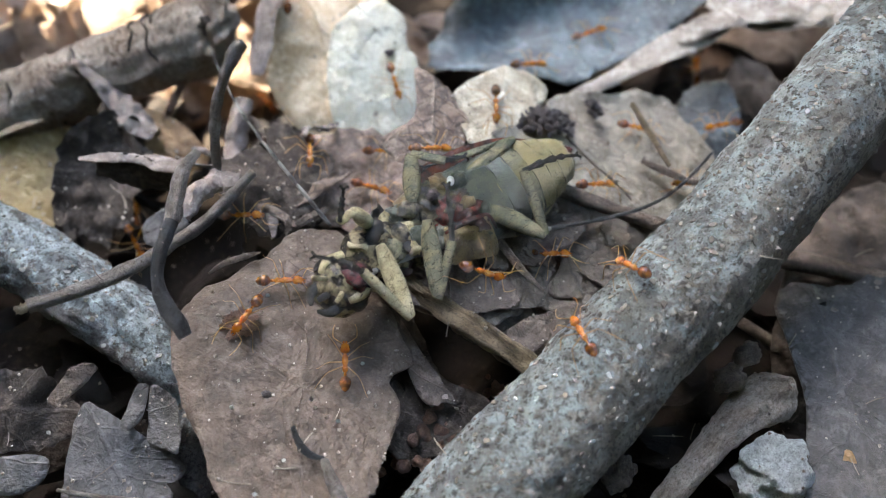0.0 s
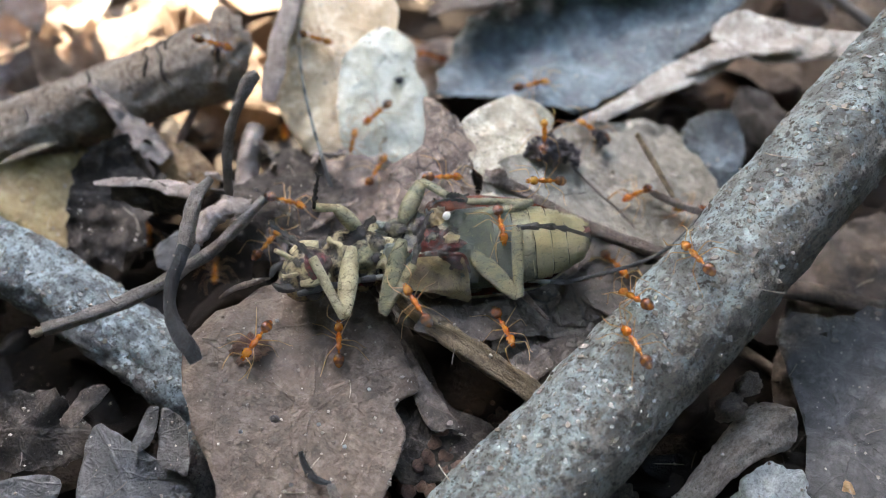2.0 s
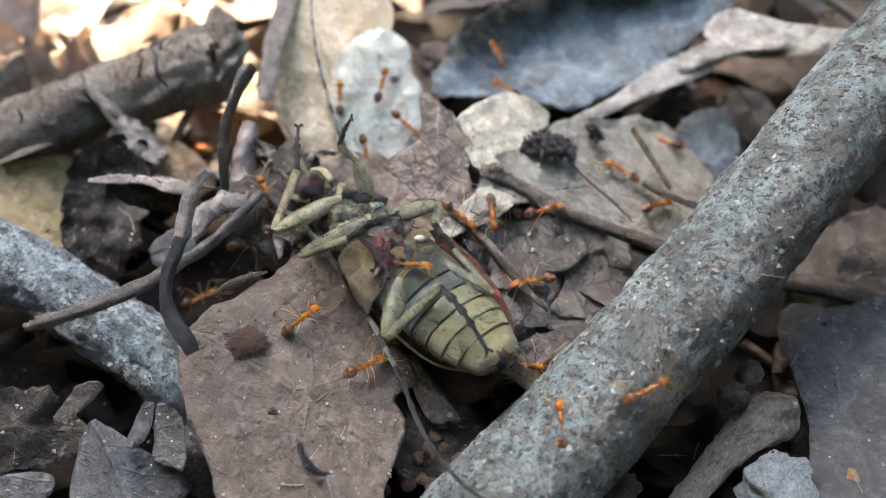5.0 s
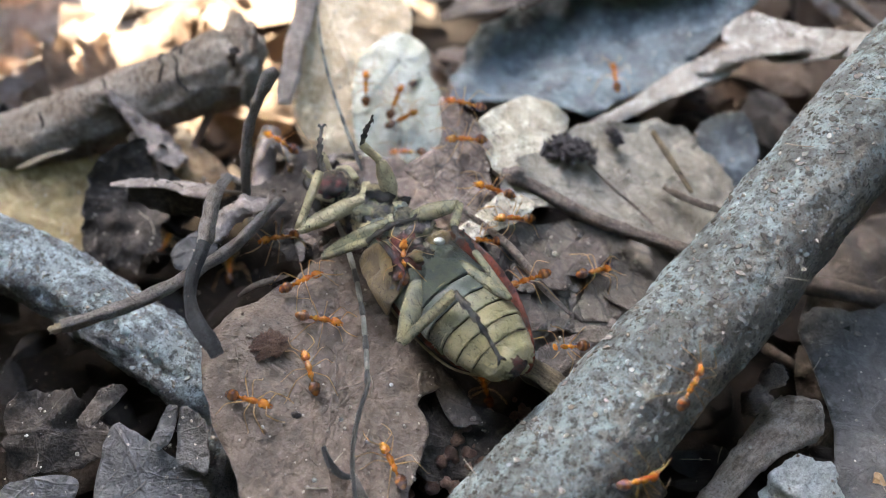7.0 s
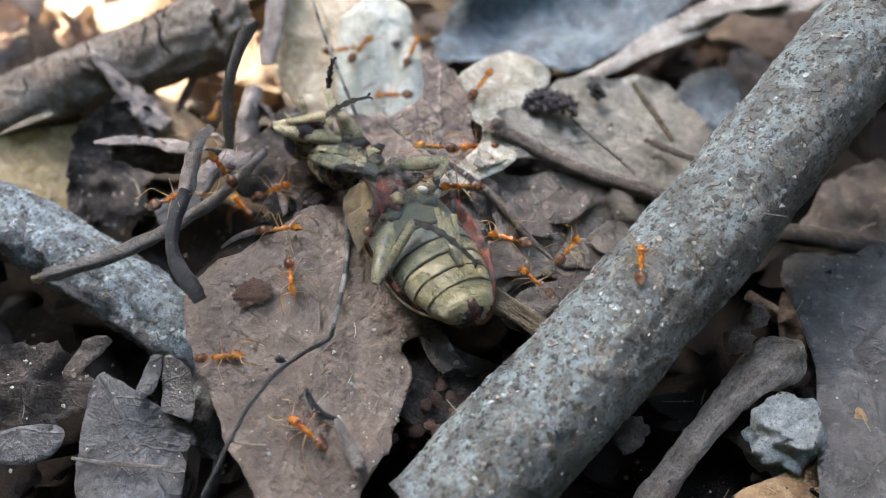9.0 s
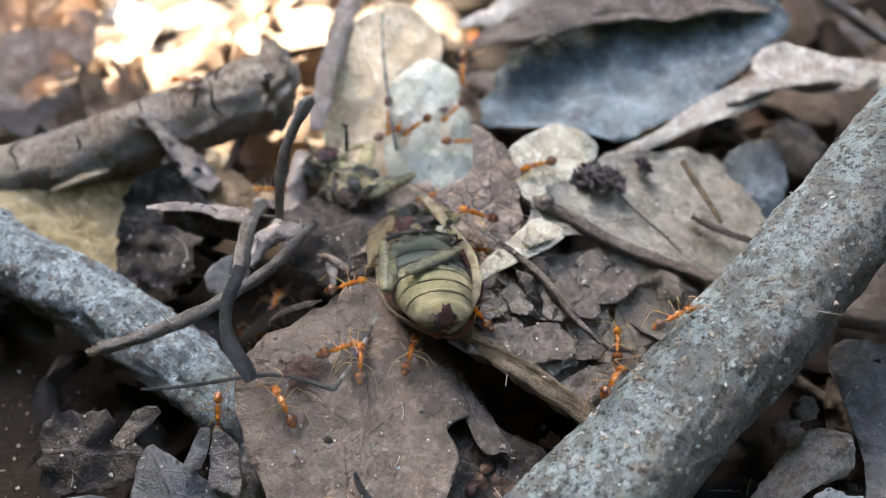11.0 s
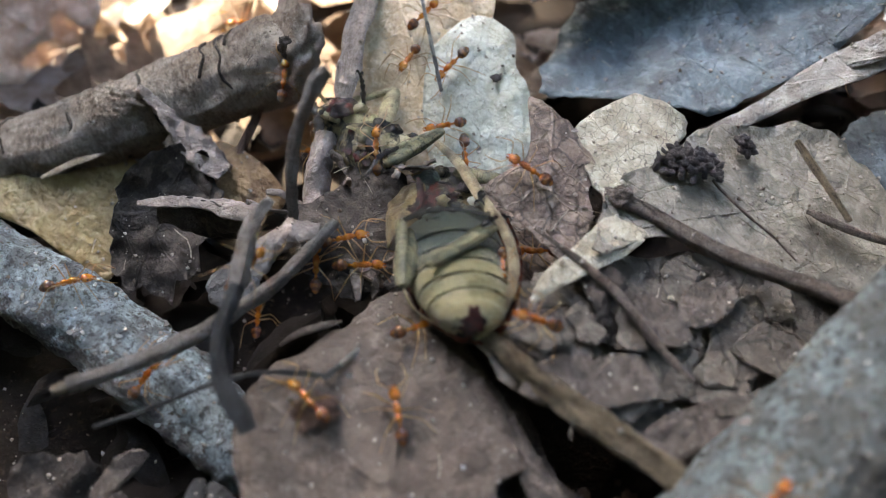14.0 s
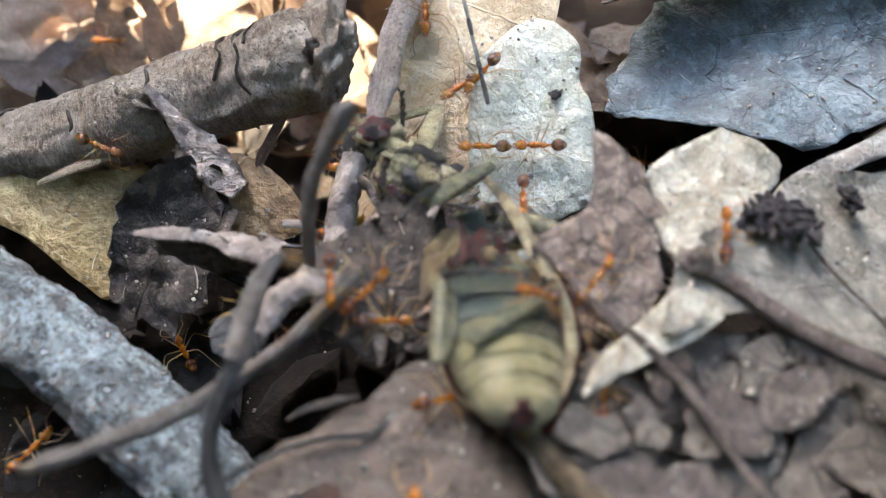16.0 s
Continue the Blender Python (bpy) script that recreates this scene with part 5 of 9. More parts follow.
ob = part("dark_grain", lump((0.035, 0.03, 0.02), 7.0, 0.4, 3), M_SEEDS, at=cpose(*(-1.28, 3.44, -0.13)))
thing(ob, "dark grain lying on the brown leaf", "grain")
for x, y in ((-1.27, 2.71), (-.95, 3.4), (-.6, 3.7), (-1.5, 3.3), (-1.1, 2.95), (-.75, 3.25), (-1.35, 4.2)):
    ob = part("sand_grain", lump((.015, .014, .013), x * 7, .35, 3), M_STONE, at=cpose(x, y, -.13 + .245 * (y - 3.53) * math.cos(radians(30.2)) - .245 * (x + 1.02) * math.sin(radians(30.2)) + .035))
    thing(ob, "tiny pale sand grain on the brown leaf", "sand grain")
ob = part("insect_egg", lump((0.022, 0.022, 0.022), 8.0, 0.1, 3), M_WHITE, at=cpose(*(0.72, 4.91, 0.1)))
thing(ob, "tiny white egg on the cracked leaf", "egg")


def crumbs(centre, count, spread, size, seed):
    rnd = random.Random(seed)
    bm = bmesh.new()
    for _ in range(count):
        c = Vector(centre) + Vector((rnd.gauss(0, spread[0]), rnd.gauss(0, spread[1]), rnd.gauss(0, spread[2])))
        r = size * rnd.uniform(.4, 1.3)
        made = bmesh.ops.create_icosphere(bm, subdivisions=2, radius=r)["verts"]
        s0 = rnd.uniform(0, 50)
        for v in made:
            v.co = v.co * (1 + 0.5 * noise.noise(v.co * (1.6 / r) + Vector((s0, 0, 0)))) + c
    return bm


ob = part("soil_crumbs", crumbs((-0.03, 3.5, -0.67), 170, (0.3, 0.22, 0.09), 0.045, 1), M_CRUMB)
tagged(ob, "reddish soil crumbs beside the thick branch", "soil crumbs", kind="stuff")
STATIC.append(ob)


# ---- dust, grains, flakes and fibres lying on all of it ----
def resting(count, seed, xs, ys, top=2.0):
    """Places where something small comes to rest: a point on the topmost surface, and its normal."""
    rnd = random.Random(seed)
    verts, polys = [], []
    for ob in STATIC:
        m, k = ob.matrix_basis, len(verts)
        verts += [m @ v.co for v in ob.data.vertices]
        polys += [[k + j for j in p.vertices] for p in ob.data.polygons]
    tree = BVHTree.FromPolygons(verts, polys)
    found = []
    while len(found) < count:
        x, y = rnd.uniform(*xs), rnd.uniform(*ys)
        p, n, _, _ = tree.ray_cast(Vector((x, y, top)) * CM, Vector((0, 0, -1)))
        if p is not None and n.z > 0.3:
            found.append((p / CM, n))
    return found, rnd


def speck_mat(name, a, c, rough=0.4):
    m, nt, bs = mat_base(name)
    geo = nt.nodes.new("ShaderNodeNewGeometry")
    nt.links.new(mix(nt, geo.outputs["Random Per Island"], a, c), bs.inputs["Base Color"])
    bs.inputs["Roughness"].default_value = rough
    return m


def grains(spots, rnd, small, big):
    bm = bmesh.new()
    for p, n in spots:
        r = small + (big - small) * rnd.random() ** 3
        m = Matrix.Translation(p + n * r * .4) @ Euler((rnd.uniform(0, 6), rnd.uniform(0, 6), rnd.uniform(0, 6))).to_matrix().to_4x4()
        vs = [bm.verts.new(m @ (Vector(q) * r * rnd.uniform(.6, 1.3))) for q in ((1, 0, 0), (-1, 0, 0), (0, 1, 0), (0, -1, 0), (0, 0, 1), (0, 0, -1))]
        for a, c, d in ((0, 2, 4), (2, 1, 4), (1, 3, 4), (3, 0, 4), (2, 0, 5), (1, 2, 5), (3, 1, 5), (0, 3, 5)):
            bm.faces.new((vs[a], vs[c], vs[d]))
    return bm


def fibres(spots, rnd):
    bm = bmesh.new()
    for p, n in spots:
        a, ln, r = rnd.uniform(0, 6.28), rnd.uniform(.06, .28), rnd.uniform(.0025, .005)
        d = Vector((math.cos(a), math.sin(a), rnd.uniform(-.05, .25)))
        s = Vector((-d.y, d.x, 0)).normalized()
        bow = rnd.uniform(-.35, .35)
        rings = []
        for k in range(5):
            u = k / 4 - .5
            c = p + n * (r + .01) + d * ln * u + s * bow * ln * (u * u)
            rings.append([bm.verts.new(c + s * r), bm.verts.new(c + Vector((0, 0, r * 1.6))), bm.verts.new(c - s * r)])
        for q, w in zip(rings, rings[1:]):
            for k in range(3):
                bm.faces.new((q[k], q[(k + 1) % 3], w[(k + 1) % 3], w[k]))
    return bm


def flakes(spots, rnd):
    bm = bmesh.new()
    for p, n in spots:
        r = .01 + .026 * rnd.random() ** 2
        q = n.to_track_quat("Z", "Y").to_matrix().to_4x4() @ Euler((rnd.uniform(-.4, .4), rnd.uniform(-.4, .4), rnd.uniform(0, 6))).to_matrix().to_4x4()
        m = Matrix.Translation(p + n * r * .25) @ q
        top = [bm.verts.new(m @ Vector((math.cos(k * 1.047) * r * rnd.uniform(.5, 1.3), math.sin(k * 1.047) * r * rnd.uniform(.4, 1.0), rnd.uniform(0, .3) * r))) for k in range(6)]
        low = [bm.verts.new(v.co - n * .008) for v in top]
        bm.faces.new(top)
        bm.faces.new(low[::-1])
        for k in range(6):
            bm.faces.new((top[k - 1], low[k - 1], low[k], top[k]))
    return bm


where, rnd_d = resting(4900, 11, (-4.5, 4.2), (2.4, 8.6))
ob = part("dust_grains", grains(where[:3600], rnd_d, .004, .022), speck_mat("sand_speck", (0.1, 0.07, 0.05), (0.42, 0.37, 0.31)), smooth=False)
tagged(ob, "sand and dust grains scattered on leaves and bark", "grains", kind="stuff")
ob = part("dark_crumbs", grains(where[3600:4300], rnd_d, .003, .013), speck_mat("dark_speck", (0.015, 0.011, 0.009), (0.09, 0.055, 0.035)), smooth=False)
tagged(ob, "tiny dark soil crumbs scattered on the litter", "crumbs", kind="stuff")
ob = part("plant_fibres", fibres(where[4500:4610], rnd_d), speck_mat("dry_fibre", (0.07, 0.05, 0.035), (0.42, 0.36, 0.27)))
tagged(ob, "fine dry plant fibres on the litter", "fibres", kind="stuff")
ob = part("leaf_crumbs", flakes(where[4780:], rnd_d), M_SHRED, smooth=False)
tagged(ob, "small broken leaf flakes on the litter", "leaf crumbs", kind="stuff")


def bark_scales(name, count, seed, xs, ys, small, big, material, label):
    """Small raised scales of bark and crust, standing on one branch."""
    ob = bpy.data.objects[name]
    tree = BVHTree.FromPolygons([v.co / CM for v in ob.data.vertices], [list(p.vertices) for p in ob.data.polygons])
    rnd = random.Random(seed)
    bm = bmesh.new()
    made = 0
    while made < count:
        x, y = rnd.uniform(*xs), rnd.uniform(*ys)
        aim_ = Vector((rnd.gauss(0, .5), rnd.gauss(0, .5) + .35, -1)).normalized()
        p, n, _, _ = tree.ray_cast(Vector((x, y, 0)) - aim_ * 4, aim_)
        if p is None:
            continue
        made += 1
        r = small + (big - small) * rnd.random() ** 2.2
        m = Matrix.Translation(p) @ n.to_track_quat("Z", "Y").to_matrix().to_4x4() @ Matrix.Rotation(rnd.uniform(0, 6.28), 4, "Z")
        k = 7
        low = [m @ Vector((math.cos(j * 6.283 / k) * r * rnd.uniform(.6, 1.4), math.sin(j * 6.283 / k) * r * rnd.uniform(.4, .9), -.01)) for j in range(k)]
        lift = r * rnd.uniform(.08, .3)
        high = [q.lerp(m @ Vector((0, 0, 0)), .25) + n * (lift * rnd.uniform(.5, 1.3) + .01) for q in low]
        lv, hv = [bm.verts.new(q) for q in low], [bm.verts.new(q) for q in high]
        bm.faces.new(hv)
        for j in range(k):
            bm.faces.new((lv[j - 1], lv[j], hv[j], hv[j - 1]))
    return part("bark_crust", bm, material, ob, label, smooth=False)


M_SCALE = speck_mat("bark_scale_skin", (0.12, 0.11, 0.09), (0.22, 0.235, 0.225), 0.85)
M_SCALE_DARK = speck_mat("dark_bark_scale_skin", (0.05, 0.043, 0.035), (0.13, 0.115, 0.09), 0.75)
tagged(bark_scales("thick_branch", 700, 41, (-.4, 4.6), (2.2, 7.2), .007, .032, M_SCALE, "pale flaking bark crust"), kind="stuff")
tagged(bark_scales("thick_branch", 800, 42, (-.4, 4.6), (2.2, 7.2), .007, .04, M_SCALE_DARK, "dark raised bark crust"), kind="stuff")
tagged(bark_scales("mottled_branch", 320, 43, (-5, -1.8), (3.6, 6.0), .008, .035, M_SCALE, "pale flaking bark crust"), kind="stuff")
ob = part("dark_spot", lump((.05, .035, .012), 3.0, .5, 3), M_SEEDS, bpy.data.objects["pale_leaf"], "black mould spot", at=bpy.data.objects["pale_leaf"].matrix_basis.inverted() @ cpose(*(-0.52, 7.01, 0.44), 40, 0, 40))


# ---- the dead longhorn beetle, on its back; x runs from head to tail, z is its belly side ----
M_BELLY = shell_mat("yellow_green_belly", (0.276, 0.235, 0.115), (0.0368, 0.0331, 0.0184), 1.4, 0.29, 0.7, wash=(0.23, 0.2, 0.1), stretch=0.5, fissures=0.15)
M_BLUEBELLY = shell_mat("grey_green_belly", (0.055, 0.07, 0.06), (0.012, 0.015, 0.014), 2.2, 0.3, 0.7, wash=(0.09, 0.1, 0.07))
M_CHEST = shell_mat("dark_chest", (0.028, 0.026, 0.024), (0.004, 0.004, 0.004), 1.6, 0.08, 0.5, wash=(0.16, 0.14, 0.085))
M_OLIVE2 = shell_mat("olive_belly", (0.105, 0.12, 0.095), (0.018, 0.022, 0.019), 1.6, 0.28, 0.7, wash=(0.07, 0.085, 0.068), stretch=0.5)
M_BELLY2 = shell_mat("olive_yellow_belly", (0.2, 0.185, 0.105), (0.03, 0.03, 0.02), 1.5, 0.25, 0.7, wash=(0.14, 0.14, 0.09), stretch=0.5, fissures=0.15)
M_PLATE = shell_mat("golden_furred_plate", (0.28, 0.215, 0.105), (0.04, 0.02, 0.014), 1.6, 0.3, 0.9, wash=(0.17, 0.12, 0.07), fissures=0.3)
M_WOUND = shell_mat("dark_red_flesh", (0.09, 0.013, 0.008), (0.01, 0.004, 0.004), 1.5, 0.06, 0.8, wash=(0.035, 0.012, 0.01))
M_MOUTH = shell_mat("red_black_mouth", (0.09, 0.014, 0.016), (0.008, 0.003, 0.003), 1.5, 0.06, 0.5, wash=(0.02, 0.006, 0.007))
M_GREYFLESH = shell_mat("grey_purple_flesh", (0.13, 0.1, 0.1), (0.03, 0.02, 0.022), 2.2, 0.2, 0.7, wash=(0.06, 0.045, 0.05))
M_EGG = shell_mat("white_grain_skin", (0.8, 0.8, 0.74), (0.6, 0.58, 0.5), 2.0, 0.3, 0.2, wash=(0.72, 0.72, 0.66))
M_EYE = shell_mat("black_eye", (0.004, 0.004, 0.005), (0.002, 0.002, 0.002), 2.0, 0.08, 0.2, wash=(0.007, 0.007, 0.008))
M_HEAD = shell_mat("black_straw_head", (0.02, 0.018, 0.016), (0.005, 0.005, 0.005), 2.2, 0.1, 0.6, wash=(0.28, 0.23, 0.13))
M_LEG = shell_mat("straw_coloured_leg", (0.57, 0.49, 0.285), (0.02, 0.021, 0.017), 2.2, 0.26, 0.9, wash=(0.42, 0.35, 0.2), stretch=0.6, fissures=0.55)
M_LEG2 = shell_mat("olive_straw_leg", (0.27, 0.24, 0.135), (0.016, 0.018, 0.015), 2.4, 0.16, 0.95, wash=(0.15, 0.155, 0.1), stretch=0.6, fissures=0.65)
M_TARSUS = shell_mat("black_foot", (0.009, 0.009, 0.009), (0.003, 0.003, 0.003), 2.0, 0.25, 0.5, wash=(0.028, 0.025, 0.02))
M_ELYTRA = shell_mat("red_brown_wing_case", (0.15, 0.03, 0.012), (0.03, 0.01, 0.006), 1.4, 0.14, 0.6, wash=(0.06, 0.02, 0.012))
M_RIMLEG = shell_mat("tan_wing_rim", (0.43, 0.36, 0.22), (0.06, 0.05, 0.03), 1.6, 0.32, 0.7, wash=(0.2, 0.15, 0.09))
M_BANDP = shell_mat("pale_feeler_band", (0.27, 0.265, 0.23), (0.08, 0.08, 0.07), 2.0, 0.5, 0.6)
M_BANDD = shell_mat("dark_feeler_band", (0.055, 0.056, 0.054), (0.01, 0.01, 0.01), 2.0, 0.4, 0.5)
M_LIP = shell_mat("pale_ring_rim", (0.44, 0.38, 0.21), (0.1, 0.085, 0.05), 2.0, 0.2, 0.6, wash=(0.3, 0.26, 0.15))
M_FUR = shell_mat("pale_fur", (0.3, 0.26, 0.14), (0.1, 0.08, 0.04), 1.0, 0.5, 0.5)


def hull(rings, sides=24, top=1.0, low=1.0, wob=0.02, seed=0.0):
    """A body from rows of (x, half width, half height, z): elliptic rings joined."""
    bm = bmesh.new()
    made = []
    for x, w, h, z in rings:
        vs = []
        for k in range(sides):
            a = 2 * math.pi * k / sides
            c, s = math.cos(a), math.sin(a)
            q = 1 + wob * fbm(x * 5 + seed, c * 2, s * 2, 3)
            vs.append(bm.verts.new((x, w * c * q, z + h * s * (top if s > 0 else low) * q)))
        made.append(vs)
    for a, b in zip(made, made[1:]):
        for k in range(sides):
            bm.faces.new((a[k], b[k], b[(k + 1) % sides], a[(k + 1) % sides]))
    for vs, (x, w, h, z) in ((made[0], rings[0]), (made[-1], rings[-1])):
        cv = bm.verts.new((x, 0, z))
        for k in range(sides):
            bm.faces.new((vs[k], vs[(k + 1) % sides], cv))
    bmesh.ops.recalc_face_normals(bm, faces=bm.faces)
    return bm


def smooth_rows(rows, steps=5):
    return [tuple(r) for r in spline(rows, steps)]


def limb(points, sides=12, lump_=0.05, seed=0.0, flat=0.75):
    return tube(points, sides=sides, steps=6, lump=lump_, grain=9.0, seed=seed, flat=flat)


LEGS = []


def aim(a, b):
    """The turn that brings direction a onto direction b."""
    return Vector(a).rotation_difference(Vector(b)).to_matrix().to_4x4()


def beetle_leg(parent, name, early, late, seed, fr=0.07, skin=None):
    """femur from the chest to the knee, tibia back from it, dark clawed tarsus; early and late places of coxa, knee, shin, foot."""
    c, k, s, f = (np.array(p, float) for p in early)
    mid = lambda a, b, t: tuple(a + (b - a) * t)
    leg = part(name, limb([(*c, fr * .55), (*mid(c, k, .3), fr * 1.0), (*mid(c, k, .65), fr * .98), (*mid(c, k, .94), fr * .66), (*k, fr * .4)], seed=seed), skin, parent, "straw-coloured leg with dark fissures" if skin == M_LEG else "dark olive leg with black fissures")
    tib = part("tibia", limb([(*k, fr * .42), (*mid(k, s, .12), fr * .5), (*mid(k, s, .8), fr * .56), (*s, fr * .5)], seed=seed + 1), skin, leg)
    q = f - s
    bend = np.array((0, 0, .12)) * np.linalg.norm(q)
    at = lambda t: tuple(s + q * t + bend * math.sin(t * math.pi))
    tar = part("tarsus", limb([(*s, fr * .32), (*at(.14), fr * .3), (*at(.28), fr * .46), (*at(.33), fr * .24), (*at(.5), fr * .42), (*at(.56), fr * .2), (*at(.68), fr * .38), (*at(.74), fr * .2), (*at(.94), fr * .22), (*f, fr * .14)], sides=10, seed=seed + 2), M_TARSUS, leg, "black bristly tarsus")
    side = np.cross(q, (0, 0, 1.0))
    side = side / (np.linalg.norm(side) + 1e-6)
    qn = q / (np.linalg.norm(q) + 1e-6)
    claws = []
    for sgn in (1, -1):
        e = f + qn * 0.035 + np.array((0, 0, -.03))
        claws.append(part("claw", limb([(*f, fr * .18), (*(f + side * sgn * .025 + qn * .035), fr * .14), (*(e + side * sgn * .035), fr * .04)], sides=6), M_TARSUS, leg))
    LEGS.append((leg, [tib, tar] + claws, early, late))
    return leg


def fur(rows, count, length, seed):
    """Short hairs standing on a body of elliptic rings, belly side only."""
    rnd = random.Random(seed)
    bm = bmesh.new()
    for _ in range(count):
        i = rnd.randrange(len(rows) - 1)
        t = rnd.random()
        x, w, h, z = (rows[i][k] + (rows[i + 1][k] - rows[i][k]) * t for k in range(4))
        a = rnd.uniform(-.2, math.pi + .2)
        p = Vector((x, w * math.cos(a), z + h * math.sin(a))) * 1.0
        n = Vector((rnd.uniform(-.4, 1.0), math.cos(a) + rnd.uniform(-.5, .5), math.sin(a) + rnd.uniform(-.5, .3))).normalized()
        u = n.cross(Vector((rnd.random(), rnd.random(), rnd.random()))).normalized() * .0035
        ln = length * rnd.uniform(.5, 1.3)
        bm.faces.new((bm.verts.new(p + u), bm.verts.new(p - u), bm.verts.new(p + n * ln)))
    return bm


def build_beetle():
    b = new("longhorn_beetle")
    thing(b, "dead yellow-green longhorn beetle lying on its back, torn open", "beetle")
    # wing cases underneath, one of them splayed out beside the belly
    bm = hull(smooth_rows([(-.5, .1, .05, -.2), (-.3, .28, .09, -.2), (.3, .34, .1, -.2), (.8, .28, .09, -.18), (1.13, .1, .05, -.14)]), 24, 0.5, 1.0, 0.03, 1)
    part("wing_case", bm, M_ELYTRA, b, "red-brown wing case under the body")
    bm = sheet([(-.22, .12), (.0, .18), (.35, .21), (.7, .16), (1.05, -.02), (1.0, -.2), (.6, -.12), (.1, -.12), (-.2, -.06)], bend=(.02, .3), wave=.03, ragged=.012, thick=.02, cell=.05, seed=8)
    part("wing_case", bm, M_ELYTRA, b, "dark red-brown wing case splayed open", at=cpose(.14, .3, -.02, 24, 6, -6))
    for s in (1, -1):
        part("wing_edge", limb([(-.3, s * .3, -.17, .008), (.1, s * .36, -.16, .011), (.5, s * .37, -.15, .011), (.85, s * .31, -.13, .01), (1.14, s * .1, -.1, .007)], sides=8), M_RIMLEG, b, "tan hem of the wing case")
    part("wing_rim", tube([(-.8, .0, .3, .04), (-.35, .12, .33, .05), (.15, .22, .29, .045), (.45, .31, .25, .038), (.7, .34, .15, .036), (.92, .29, .1, .028), (1.1, .22, .07, .012)], 10, 8, .12, 9.0, 2.0, flat=.55), M_RIMLEG, b, "long tan curved shin across the flank")
    # belly rings, each with a thin dark seam before the next
    edges = (.0, .4, .56, .71, .85, .98, 1.18)
    wid = lambda x: .352 * (1 - (max(0, x - .2) / 1.01) ** 3.2) ** .5 * (1 - .12 * max(0, .2 - x))
    hgt = lambda x: wid(x) * .66
    mats = (M_BLUEBELLY, M_OLIVE2, M_BELLY2, M_BELLY, M_BELLY, M_BELLY)
    for i in range(6):
        a, c = edges[i], edges[i + 1]
        if i < 5:
            rows = [(a, wid(a) - .012, hgt(a) - .014, -.02), (a + .025, wid(a + .025) - .004, hgt(a + .025) - .005, -.02), ((a + c) / 2, wid((a + c) / 2), hgt((a + c) / 2), -.02), (c - .02, wid(c) + .007, hgt(c) + .008, -.02), (c + .004, wid(c) + .004, hgt(c) + .005, -.02), (c + .01, wid(c) - .014, hgt(c) - .014, -.02)]
        else:
            rows = [(a, wid(a) - .012, hgt(a) - .014, -.02), (a + .02, wid(a + .02) - .004, hgt(a + .02) - .004, -.02), (1.06, wid(1.06), hgt(1.06), -.015), (1.13, .195, .145, -.01), (1.175, .13, .1, .0), (1.185, .1, .078, .0), (1.14, .085, .066, .0)]
        part("belly_ring", hull(smooth_rows(rows, 4), 48, 1, .8, .09 if i == 5 else .025, i), mats[i], b, "grey-green stippled first belly ring" if i == 0 else "olive belly ring" if i == 1 else "pale yellow-green belly ring")
        if i < 5:
            arc = [(c + .009 + .006 * math.sin(g * 1.1 + i), (wid(c) - .004) * math.cos(radians(g * 10)), -.02 + (hgt(c) - .004) * math.sin(radians(g * 10)), .0034 + .0012 * math.sin(g * .9 + i)) for g in range(0, 19)]
            lip = [(x - .022, y * 1.008, -.02 + (z + .02) * 1.02, .006) for x, y, z, r in arc]
            part("ring_lip", tube(lip, sides=6, steps=3, lump=.25, seed=i + .5), M_LIP, b, "pale raised rim of the belly ring")
            part("ring_seam", tube(arc, sides=6, steps=3, lump=.2, seed=i), M_TARSUS, b, "thin dark seam between belly rings")
    belly_rows = [(x, wid(x), hgt(x), -.02) for x in (k * .1 for k in range(12))]
    part("belly_fur", fur(belly_rows, 900, .013, 15), M_FUR, b, "fine pale down on the belly", smooth=False)
    part("belly_fur", fur(belly_rows, 500, .011, 16), M_TARSUS, b, "fine dark bristles on the belly", smooth=False)
    part("tail_hole", lump((.045, .1, .075), 7, .4, 4), M_WOUND, b, "dark red hollow at the tail tip", at=cpose(1.172, .0, .01))
    for g, (sx, sy) in enumerate(((.05, .03), (.04, .045), (.055, .03), (.035, .03), (.045, .04))):
        a = radians(20 + 71 * g)
        part("tail_flap", lump((.05, sx, sy), 40.0 + g, .6, 4, 2.4), (M_BELLY, M_WOUND, M_BELLY2, M_TARSUS, M_BELLY)[g], b, "torn flap at the tail tip", at=cpose(1.16, .1 * math.cos(a), .08 * math.sin(a), g * 40, 20, g * 25))
    # chest
    chest_rows = smooth_rows([(-.5, .2, .17, -.03), (-.36, .29, .2, -.03), (-.1, .335, .22, -.03), (.06, .34, .21, -.03), (.16, .3, .17, -.04)])
    part("chest", hull(chest_rows, 36, 1, .9, .08, 4), M_CHEST, b, "dark hind chest with straw patches")
    for x, lean in ((-.3, .2), (-.12, -.1), (.06, .15)):
        arc = [(x + lean * .1 * math.cos(radians(g * 15)) + .02 * math.sin(g * 1.7), .335 * math.cos(radians(g * 15)), -.03 + .215 * math.sin(radians(g * 15)), .009) for g in range(1, 12)]
        part("chest_seam", tube(arc, sides=6, steps=3, lump=.4, seed=x * 9), M_TARSUS, b, "dark groove between chest pieces")
